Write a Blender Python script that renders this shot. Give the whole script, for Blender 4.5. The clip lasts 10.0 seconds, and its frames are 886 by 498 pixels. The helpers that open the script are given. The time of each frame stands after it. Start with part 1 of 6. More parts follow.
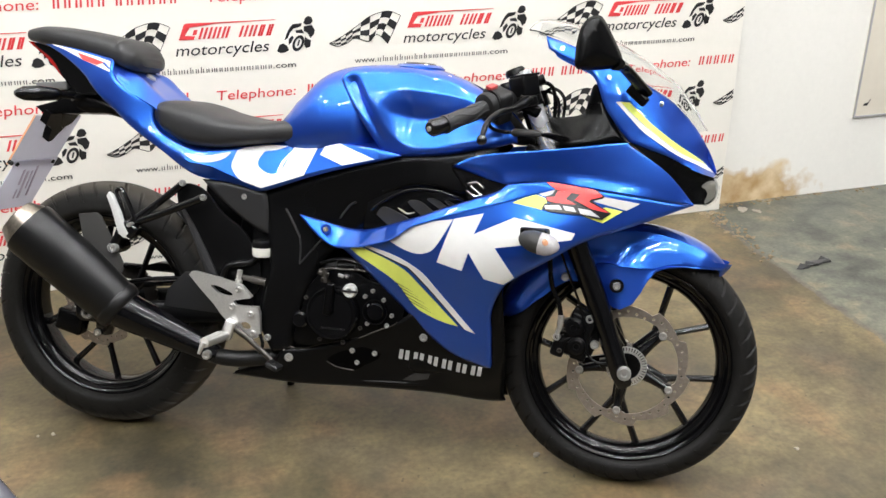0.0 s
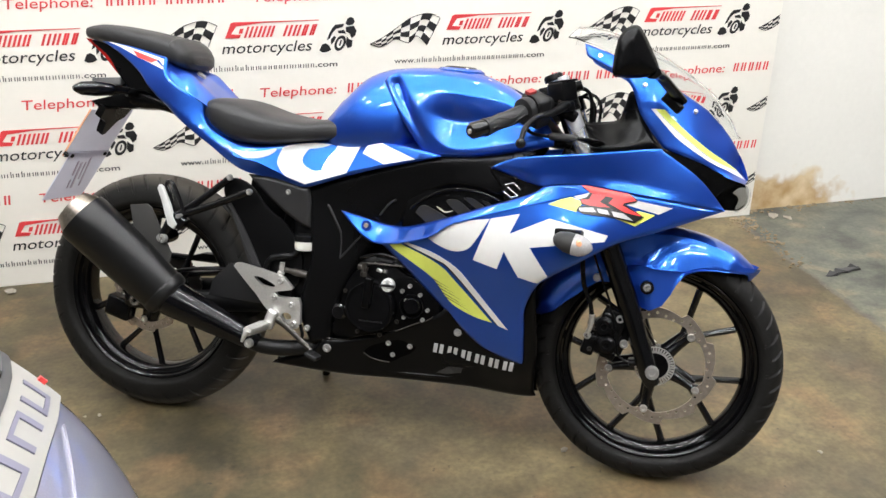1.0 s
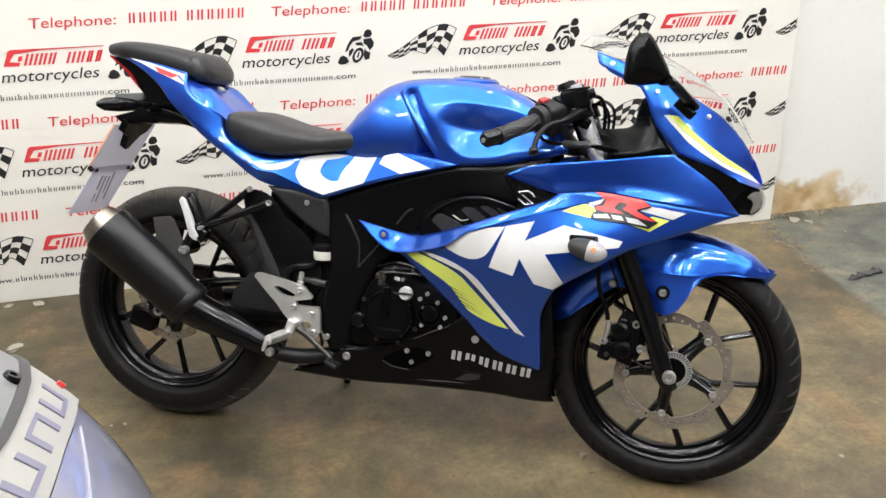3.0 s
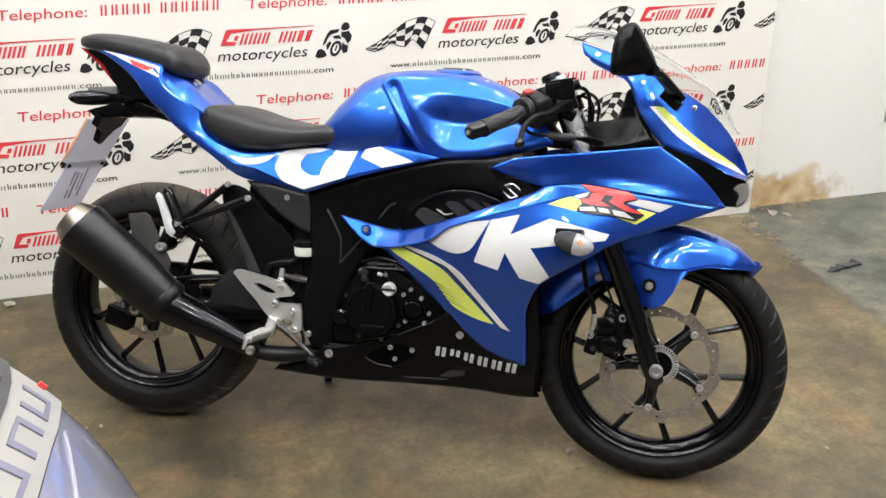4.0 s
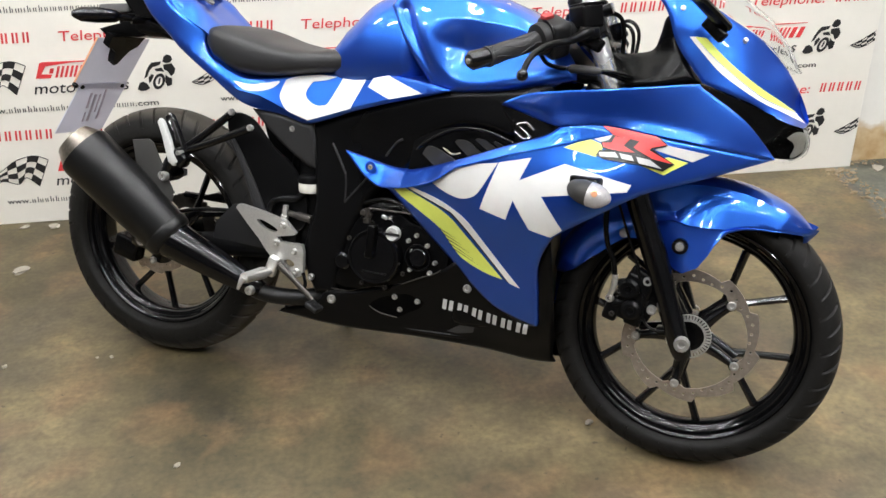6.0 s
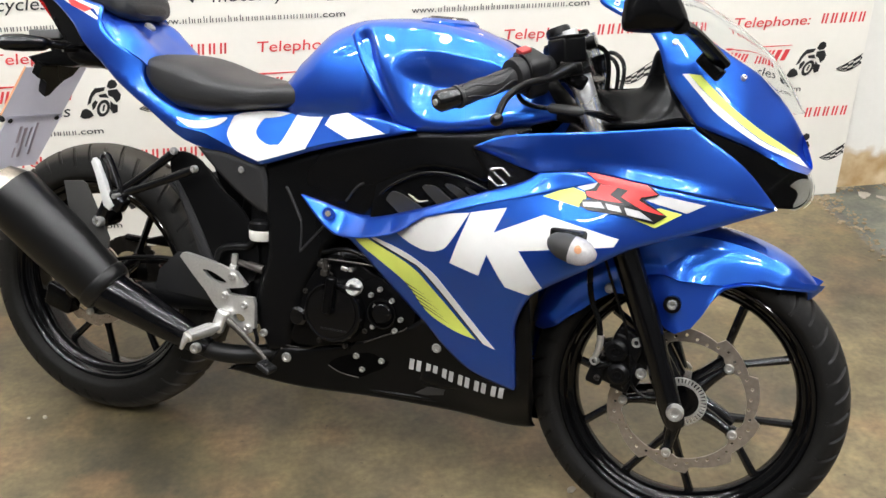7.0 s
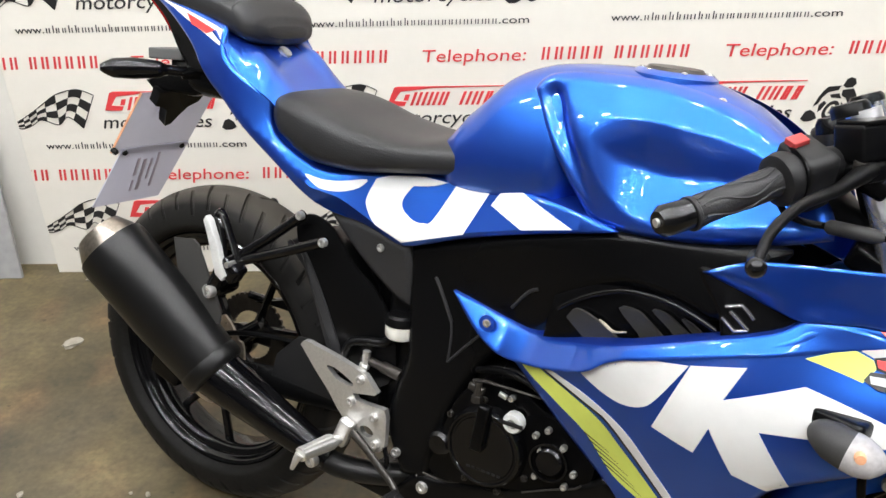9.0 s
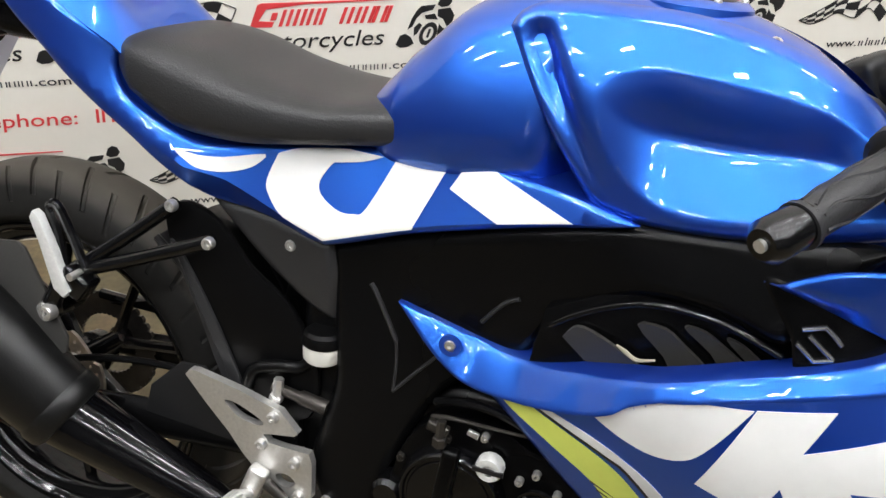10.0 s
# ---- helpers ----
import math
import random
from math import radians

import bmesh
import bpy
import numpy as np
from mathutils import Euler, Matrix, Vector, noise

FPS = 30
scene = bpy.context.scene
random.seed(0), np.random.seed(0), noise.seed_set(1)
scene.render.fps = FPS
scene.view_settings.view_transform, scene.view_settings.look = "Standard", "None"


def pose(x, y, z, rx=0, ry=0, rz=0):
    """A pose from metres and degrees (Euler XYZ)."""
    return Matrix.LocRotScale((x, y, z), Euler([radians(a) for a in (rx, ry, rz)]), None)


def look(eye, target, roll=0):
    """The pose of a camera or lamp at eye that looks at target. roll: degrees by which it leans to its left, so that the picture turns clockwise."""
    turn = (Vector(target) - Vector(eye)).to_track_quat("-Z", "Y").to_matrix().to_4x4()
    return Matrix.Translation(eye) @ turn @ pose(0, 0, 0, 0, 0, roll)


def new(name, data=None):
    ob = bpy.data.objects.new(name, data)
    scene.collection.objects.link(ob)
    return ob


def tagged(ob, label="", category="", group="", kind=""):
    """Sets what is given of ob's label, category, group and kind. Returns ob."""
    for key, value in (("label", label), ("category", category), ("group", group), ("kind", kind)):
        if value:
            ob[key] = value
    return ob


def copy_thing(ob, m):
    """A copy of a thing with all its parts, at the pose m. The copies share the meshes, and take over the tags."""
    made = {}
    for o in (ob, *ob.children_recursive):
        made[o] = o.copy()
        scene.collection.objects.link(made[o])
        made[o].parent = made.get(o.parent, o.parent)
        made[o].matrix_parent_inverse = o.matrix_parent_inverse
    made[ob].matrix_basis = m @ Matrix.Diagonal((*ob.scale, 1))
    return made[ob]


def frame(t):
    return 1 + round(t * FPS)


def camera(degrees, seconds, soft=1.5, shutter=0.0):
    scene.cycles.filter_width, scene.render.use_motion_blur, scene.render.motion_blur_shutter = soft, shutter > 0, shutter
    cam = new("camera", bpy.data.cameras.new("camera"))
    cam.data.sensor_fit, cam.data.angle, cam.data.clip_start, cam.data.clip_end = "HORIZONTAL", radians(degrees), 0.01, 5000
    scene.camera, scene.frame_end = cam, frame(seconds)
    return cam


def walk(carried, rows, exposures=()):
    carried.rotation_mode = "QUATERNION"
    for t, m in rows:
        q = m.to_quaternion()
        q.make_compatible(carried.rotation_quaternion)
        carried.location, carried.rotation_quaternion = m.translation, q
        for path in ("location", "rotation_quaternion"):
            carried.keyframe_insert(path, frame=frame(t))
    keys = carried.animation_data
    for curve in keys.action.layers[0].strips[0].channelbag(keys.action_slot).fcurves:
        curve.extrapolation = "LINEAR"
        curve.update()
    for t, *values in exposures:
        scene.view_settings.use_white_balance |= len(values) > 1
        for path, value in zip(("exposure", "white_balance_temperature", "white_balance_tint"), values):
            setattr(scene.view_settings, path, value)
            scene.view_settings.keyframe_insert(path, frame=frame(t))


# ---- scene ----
cam = camera(53.3, 10.0)
PATH = [
    (0, (-0.103, -2.988, 1.346), (0.414, -1.232, 0.54), -0.3),
    (0.5, (-0.155, -2.999, 1.358), (0.394, -1.266, 0.524), -0.9),
    (1, (-0.141, -3.042, 1.374), (0.317, -1.272, 0.563), 0.4),
    (1.5, (-0.124, -3.065, 1.374), (0.28, -1.276, 0.575), -0.2),
    (2, (-0.126, -3.067, 1.381), (0.256, -1.275, 0.58), -0.5),
    (2.5, (-0.126, -3.066, 1.384), (0.241, -1.267, 0.592), -0.8),
    (3, (-0.128, -3.068, 1.381), (0.278, -1.277, 0.589), -1.0),
    (4.5, (-0.147, -2.999, 1.345), (0.321, -1.234, 0.529), -0.6),
    (5, (-0.095, -2.955, 1.325), (0.348, -1.205, 0.463), -1.3),
    (5.2, (-0.035, -2.94, 1.323), (0.298, -1.161, 0.472), -2.8),
    (6.3, (0.156, -2.852, 1.285), (0.336, -1.094, 0.347), -1.4),
    (6.5, (0.162, -2.804, 1.288), (0.379, -1.045, 0.361), -0.7),
    (7, (0.166, -2.696, 1.286), (0.417, -0.931, 0.38), -0.9),
    (7.5, (0.155, -2.605, 1.285), (0.379, -0.855, 0.342), -1.7),
    (8, (0.132, -2.522, 1.284), (0.308, -0.765, 0.345), -2.1),
    (8.5, (0.138, -2.377, 1.28), (0.136, -0.616, 0.332), -3.0),
    (9, (0.181, -2.192, 1.293), (0.059, -0.448, 0.321), -2.3),
    (9.5, (0.135, -2.031, 1.273), (0.118, -0.344, 0.199), -0.8),
    (10, (0.06, -1.834, 1.218), (0.283, -0.226, 0.05), 0.5),
]
EXPOSURES = [(0.0, 0.05), (2.5, 0.0), (4.5, -0.05), (6.5, 0.0), (7.5, 0.1), (8.5, 0.1), (9.0, 0.0), (9.5, -0.15), (10.0, -0.22)]
walk(cam, [(t, look(eye, target, roll)) for t, eye, target, roll in PATH], EXPOSURES)

# ---------------------------------------------------------------- world and light
world = bpy.data.worlds.new("world")
scene.world = world
world.use_nodes = True
world.node_tree.nodes["Background"].inputs[0].default_value = (0.9, 0.95, 1.0, 1)
world.node_tree.nodes["Background"].inputs[1].default_value = 0.03


# ---------------------------------------------------------------- materials
def mat(name, base, rough=0.5, metal=0.0, coat=0.0, scale=30.0, vary=0.15, bump=0.05, coat_rough=0.04, large=2.0, spec=0.5):
    """A plain surface with grain and larger stains, and fine relief."""
    m = bpy.data.materials.new(name)
    m.use_nodes = True
    nt = m.node_tree
    p = nt.nodes["Principled BSDF"]
    tc = nt.nodes.new("ShaderNodeTexCoord")
    n1, n2 = nt.nodes.new("ShaderNodeTexNoise"), nt.nodes.new("ShaderNodeTexNoise")
    n1.inputs["Scale"].default_value, n1.inputs["Detail"].default_value = scale, 6
    n2.inputs["Scale"].default_value, n2.inputs["Detail"].default_value = large, 4
    nt.links.new(tc.outputs["Object"], n1.inputs["Vector"])
    nt.links.new(tc.outputs["Object"], n2.inputs["Vector"])
    mix = nt.nodes.new("ShaderNodeMath")
    mix.operation = "ADD"
    nt.links.new(n1.outputs["Fac"], mix.inputs[0])
    nt.links.new(n2.outputs["Fac"], mix.inputs[1])
    ramp = nt.nodes.new("ShaderNodeMapRange")
    ramp.inputs["From Min"].default_value, ramp.inputs["From Max"].default_value = 0.6, 1.4
    ramp.inputs["To Min"].default_value, ramp.inputs["To Max"].default_value = 1 - vary, 1 + vary
    nt.links.new(mix.outputs[0], ramp.inputs["Value"])
    mul = nt.nodes.new("ShaderNodeVectorMath")
    mul.operation = "SCALE"
    mul.inputs[0].default_value = base
    nt.links.new(ramp.outputs[0], mul.inputs["Scale"])
    nt.links.new(mul.outputs[0], p.inputs["Base Color"])
    r2 = nt.nodes.new("ShaderNodeMapRange")
    r2.inputs["From Min"].default_value, r2.inputs["From Max"].default_value = 0.3, 0.7
    r2.inputs["To Min"].default_value, r2.inputs["To Max"].default_value = max(rough - 0.08, 0.02), min(rough + 0.08, 1)
    nt.links.new(n2.outputs["Fac"], r2.inputs["Value"])
    nt.links.new(r2.outputs[0], p.inputs["Roughness"])
    p.inputs["Metallic"].default_value = metal
    p.inputs["Coat Weight"].default_value = coat
    p.inputs["Coat Roughness"].default_value = coat_rough
    p.inputs["Specular IOR Level"].default_value = spec
    if bump:
        b = nt.nodes.new("ShaderNodeBump")
        b.inputs["Strength"].default_value, b.inputs["Distance"].default_value = bump, 0.002
        nt.links.new(n1.outputs["Fac"], b.inputs["Height"])
        nt.links.new(b.outputs[0], p.inputs["Normal"])
    return m


def glow(name, colour, strength):
    m = bpy.data.materials.new(name)
    m.use_nodes = True
    p = m.node_tree.nodes["Principled BSDF"]
    p.inputs["Base Color"].default_value = (0.9, 0.9, 0.9, 1)
    p.inputs["Emission Color"].default_value = (*colour, 1)
    p.inputs["Emission Strength"].default_value = strength
    return m


def glass(name, colour, rough=0.03, ior=1.3, alpha=1.0):
    m = bpy.data.materials.new(name)
    m.use_nodes = True
    p = m.node_tree.nodes["Principled BSDF"]
    p.inputs["Base Color"].default_value = (*colour, 1)
    p.inputs["Roughness"].default_value = rough
    p.inputs["IOR"].default_value = ior
    p.inputs["Transmission Weight"].default_value = 1.0
    p.inputs["Alpha"].default_value = alpha
    return m


BLUE = mat("blue_metallic_paint", (0.005, 0.018, 0.2), 0.45, 0.0, 0.7, 900, 0.12, 0.0, 0.02, spec=0.2)


def flakes(m, colour, rough, share):
    """Metal flakes, lighter than the pigment round them, under the same clear coat."""
    nt = m.node_tree
    p, out = nt.nodes["Principled BSDF"], nt.nodes["Material Output"]
    q = nt.nodes.new("ShaderNodeBsdfPrincipled")
    q.inputs["Base Color"].default_value = (*colour, 1)
    q.inputs["Metallic"].default_value, q.inputs["Roughness"].default_value = 1.0, rough
    q.inputs["Coat Weight"].default_value, q.inputs["Coat Roughness"].default_value = 0.9, 0.02
    x = nt.nodes.new("ShaderNodeMixShader")
    x.inputs[0].default_value = share
    nt.links.new(p.outputs[0], x.inputs[1])
    nt.links.new(q.outputs[0], x.inputs[2])
    nt.links.new(x.outputs[0], out.inputs["Surface"])


flakes(BLUE, (0.02, 0.185, 0.8), 0.34, 0.48)
DEEP = mat("deep_blue_paint", (0.008, 0.06, 0.42), 0.36, 0.45, 1.0, 900, 0.12, 0.0, 0.03)
BLACKP = mat("satin_black_plastic", (0.0026, 0.0026, 0.0028), 0.28, 0, 0, 500, 0.2, 0.04, spec=0.14)
CHAR = mat("worn_charcoal_plastic", (0.011, 0.011, 0.0115), 0.34, 0, 0, 500, 0.25, 0.1, spec=0.35)
PIPEB = mat("gloss_black_pipe", (0.002, 0.002, 0.0024), 0.14, 0, 0, 12, 0.1, 0.0, spec=0.3)
CAPM = mat("heat_stained_steel", (0.36, 0.32, 0.27), 0.36, 1.0, 0, 140, 0.3, 0.06)
COVER = mat("satin_charcoal_cover", (0.02, 0.02, 0.021), 0.36, 0, 0, 500, 0.15, 0.05, spec=0.4)
GREYP = mat("charcoal_plastic", (0.009, 0.009, 0.0095), 0.45, 0, 0, 600, 0.2, 0.1, spec=0.28)
RIMB = mat("black_wheel_enamel", (0.0018, 0.0018, 0.002), 0.1, 0, 0, 80, 0.2, 0.0, spec=0.3)
DARKS = mat("oily_dark_steel", (0.06, 0.055, 0.05), 0.4, 0.8, 0, 90, 0.3, 0.06)
VANE = mat("grey_moulded_plastic", (0.036, 0.0355, 0.035), 0.5, 0, 0, 400, 0.15, 0.05, spec=0.25)
LAMPG = mat("pale_grey_plastic", (0.12, 0.12, 0.12), 0.45, 0, 0, 400, 0.12, 0.03, spec=0.3)
BLADE = mat("grey_blade_plastic", (0.04, 0.039, 0.037), 0.45, 0, 0, 400, 0.15, 0.05, spec=0.3)
GLOSSB = mat("gloss_black_paint", (0.002, 0.002, 0.0024), 0.2, 0, 0.2, 80, 0.2, 0.0, spec=0.32)
RUBBER = mat("tyre_rubber", (0.013, 0.0122, 0.0112), 0.6, 0, 0, 120, 0.35, 0.2, spec=0.18)
MUFF = mat("matt_black_muffler", (0.0045, 0.0045, 0.0045), 0.38, 0, 0, 300, 0.25, 0.1, spec=0.3)
SEATM = mat("grained_black_vinyl", (0.016, 0.016, 0.017), 0.46, 0, 0, 420, 0.25, 0.3, spec=0.4)
STEEL = mat("brushed_steel", (0.6, 0.59, 0.57), 0.3, 0.8, 0, 200, 0.2, 0.05)
ALU = mat("cast_aluminium", (0.68, 0.67, 0.65), 0.4, 0.9, 0, 250, 0.15, 0.1)
PEGM = mat("bright_cast_alloy", (0.7, 0.7, 0.68), 0.38, 0.35, 0, 250, 0.12, 0.08)
ENGB = mat("engine_black_enamel", (0.0014, 0.0014, 0.0016), 0.3, 0, 0, 120, 0.2, 0.05, spec=0.13)
# near-black, with hardly any sheen: painted shade for the belly's vent
VENT_SHADE = mat("vent_shade_black", (0.0008, 0.0008, 0.0009), 0.7, 0, 0, 60, 0.1, 0.0, spec=0.05)
STANCH = mat("satin_chrome", (0.9, 0.9, 0.9), 0.3, 0.85, 0, 60, 0.05, 0.0)
CHROME = mat("polished_chrome", (0.85, 0.85, 0.85), 0.16, 1.0, 0, 60, 0.05, 0.0)
DISCM = mat("worn_disc_steel", (0.42, 0.37, 0.32), 0.36, 0.9, 0, 90, 0.3, 0.06)
WHITE = mat("white_vinyl_graphic", (0.68, 0.68, 0.665), 0.4, 0, 0.0, 60, 0.04, 0.0)
LIME = mat("lime_yellow_graphic", (0.66, 0.74, 0.14), 0.4, 0, 0.05, 60, 0.05, 0.0)
RED = mat("red_graphic", (0.66, 0.05, 0.05), 0.4, 0, 0.0, 60, 0.05, 0.0)
INKB = mat("black_graphic", (0.008, 0.008, 0.009), 0.4, 0, 0.0, 60, 0.1, 0.0)
MARK = mat("silver_mark", (0.38, 0.38, 0.39), 0.25, 0.9, 0.0, 200, 0.1, 0.0)
GREYL = mat("light_grey_graphic", (0.5, 0.5, 0.5), 0.4, 0, 0.0, 60, 0.05, 0.0)
BOWL = mat("silvered_reflector", (0.72, 0.71, 0.68), 0.22, 0.45, 0.0, 60, 0.1, 0.0)
PEARL = mat("milky_reservoir", (0.75, 0.74, 0.68), 0.35, 0, 0.2, 60, 0.05, 0.0)
PLATE = mat("pale_number_plate", (0.55, 0.55, 0.63), 0.3, 0, 0.5, 18, 0.08, 0.0)
def translucent(m, share):
    """Thin acrylic that passes light from behind."""
    nt = m.node_tree
    p, out = nt.nodes["Principled BSDF"], nt.nodes["Material Output"]
    t = nt.nodes.new("ShaderNodeBsdfTranslucent")
    t.inputs["Color"].default_value = (0.85, 0.85, 0.92, 1)
    x = nt.nodes.new("ShaderNodeMixShader")
    x.inputs[0].default_value = share
    nt.links.new(p.outputs[0], x.inputs[1])
    nt.links.new(t.outputs[0], x.inputs[2])
    nt.links.new(x.outputs[0], out.inputs["Surface"])


translucent(PLATE, 0.5)
SMUDGE = mat("faded_plate_mark", (0.5, 0.44, 0.52), 0.3, 0, 0.4, 40, 0.2, 0.0)
TAILRED = mat("red_tail_lens", (0.4, 0.012, 0.01), 0.12, 0, 1.0, 60, 0.1, 0.0)
BACKP = mat("grey_plate_back", (0.46, 0.455, 0.475), 0.5, 0, 0, 30, 0.12, 0.02, spec=0.3)
translucent(BACKP, 0.5)
AMBER = mat("amber_bulb", (0.7, 0.36, 0.2), 0.3, 0, 0.5, 60, 0.1, 0.0)
SILVER = mat("silver_metallic_paint", (0.42, 0.42, 0.50), 0.3, 0.6, 1.0, 700, 0.1, 0.0)
SCREEN = glass("clear_windscreen", (0.95, 0.965, 0.97), 0.02, 1.12)
FROST = mat("faceted_clear_lens", (0.5, 0.49, 0.48), 0.12, 0, 0.6, 160, 0.4, 0.4)
translucent(FROST, 0.35)
LENS = glass("clear_lens", (0.97, 0.97, 0.96), 0.05, 1.15)
BANNER = mat("cream_banner_vinyl", (0.78, 0.75, 0.68), 0.45, 0, 0, 40, 0.02, 0.02, large=3.0)
SWRED = mat("faded_red_switch", (0.32, 0.03, 0.03), 0.5, 0, 0, 60, 0.1, 0.0)
BRED = mat("banner_red_print", (0.62, 0.045, 0.05), 0.45, 0, 0, 40, 0.08, 0.0)
BBLK = mat("banner_black_print", (0.012, 0.012, 0.013), 0.45, 0, 0, 40, 0.1, 0.0)
BOARD = mat("grey_board", (0.33, 0.33, 0.33), 0.7, 0, 0, 40, 0.15, 0.1)
RUBBLE = mat("pale_concrete_chip", (0.27, 0.245, 0.2), 0.9, 0, 0, 60, 0.2, 0.3)
CRUMBP = mat("dry_leaf_scrap", (0.36, 0.32, 0.24), 0.7, 0, 0, 60, 0.15, 0.1)
CRUMB = mat("brown_concrete_crumbs", (0.2, 0.155, 0.095), 0.9, 0, 0, 60, 0.35, 0.3)
BEIGE = mat("beige_poster", (0.62, 0.57, 0.48), 0.5, 0, 0, 20, 0.04, 0.0)


def floor_material():
    """Worn brown concrete, and green-grey floor paint past the joint."""
    m = mat("worn_concrete", (0.2, 0.15, 0.09), 0.55, 0, 0, 60, 0.18, 0.18)
    nt = m.node_tree
    p = nt.nodes["Principled BSDF"]
    tc = nt.nodes["Texture Coordinate"]
    def noise_tex(scale, detail, dist=0.0):
        n = nt.nodes.new("ShaderNodeTexNoise")
        n.inputs["Scale"].default_value, n.inputs["Detail"].default_value, n.inputs["Distortion"].default_value = scale, detail, dist
        nt.links.new(tc.outputs["Object"], n.inputs["Vector"])
        return n
    def ramp(src, stops):
        r = nt.nodes.new("ShaderNodeValToRGB")
        e = r.color_ramp.elements
        while len(e) < len(stops):
            e.new(0.5)
        for k, (pos, col) in enumerate(stops):
            e[k].position, e[k].color = pos, (*col, 1)
        nt.links.new(src, r.inputs[0])
        return r
    big = ramp(noise_tex(1.9, 10, 0.15).outputs["Fac"], [(0.3, (0.03, 0.0245, 0.0125)), (0.43, (0.066, 0.0525, 0.0255)), (0.54, (0.1, 0.078, 0.0375)), (0.68, (0.165, 0.128, 0.064))])
    rust = ramp(noise_tex(5.5, 8, 0.3).outputs["Fac"], [(0.5, (0, 0, 0)), (0.68, (1, 1, 1))])
    dark = ramp(noise_tex(3.4, 9, 0.3).outputs["Fac"], [(0.5, (0, 0, 0)), (0.75, (1, 1, 1))])
    mid = ramp(noise_tex(16, 9, 0.2).outputs["Fac"], [(0.32, (0.74, 0.74, 0.76)), (0.5, (1.0, 1.0, 1.0)), (0.7, (1.26, 1.24, 1.2))])
    speck = ramp(noise_tex(38, 3).outputs["Fac"], [(0.69, (0, 0, 0)), (0.74, (1, 1, 1))])
    fine = ramp(noise_tex(70, 8).outputs["Fac"], [(0.3, (0.72, 0.72, 0.72)), (0.7, (1.22, 1.22, 1.22))])
    def mix(kind, fac, a, b, f=1.0):
        x = nt.nodes.new("ShaderNodeMix")
        x.data_type, x.blend_type = "RGBA", kind
        if fac is None:
            x.inputs[0].default_value = f
        else:
            g = nt.nodes.new("ShaderNodeMath")
            g.operation, g.inputs[1].default_value = "MULTIPLY", f
            nt.links.new(fac, g.inputs[0])
            nt.links.new(g.outputs[0], x.inputs[0])
        for k, v in ((6, a), (7, b)):
            if isinstance(v, tuple):
                x.inputs[k].default_value = (*v, 1)
            else:
                nt.links.new(v, x.inputs[k])
        return x.outputs[2]
    col = mix("MIX", rust.outputs[0], big.outputs[0], (0.18, 0.105, 0.05), 0.5)
    col = mix("MIX", dark.outputs[0], col, (0.045, 0.039, 0.03), 0.6)
    # the painted part: past a line that runs out from the wall
    sep = nt.nodes.new("ShaderNodeSeparateXYZ")
    nt.links.new(tc.outputs["Object"], sep.inputs[0])
    def m2(op, a, b):
        x = nt.nodes.new("ShaderNodeMath")
        x.operation = op
        for k, v in ((0, a), (1, b)):
            if isinstance(v, float):
                x.inputs[k].default_value = v
            else:
                nt.links.new(v, x.inputs[k])
        return x.outputs[0]
    edge = m2("SUBTRACT", sep.outputs[0], m2("ADD", m2("MULTIPLY", sep.outputs[1], 0.045), 1.9))
    edge = m2("ADD", edge, m2("MULTIPLY", m2("SUBTRACT", noise_tex(9, 6).outputs["Fac"], 0.5), 0.07))
    side = m2("GREATER_THAN", edge, 0.0)
    green = ramp(noise_tex(5, 8, 0.5).outputs["Fac"], [(0.3, (0.042, 0.043, 0.034)), (0.46, (0.08, 0.083, 0.066)), (0.6, (0.105, 0.104, 0.078)), (0.72, (0.17, 0.14, 0.09))])
    col = mix("MIX", side, col, green.outputs[0])
    line = m2("LESS_THAN", m2("ABSOLUTE", m2("SUBTRACT", edge, 0.0), 0.0), 0.012)
    col = mix("MIX", line, col, (0.09, 0.08, 0.065), 0.75)
    col = mix("MULTIPLY", None, col, fine.outputs[0], 0.8)
    col = mix("MULTIPLY", None, col, mid.outputs[0], 1.0)
    col = mix("MIX", speck.outputs[0], col, (0.018, 0.015, 0.011), 0.6)
    nt.links.new(col, p.inputs["Base Color"])
    return m


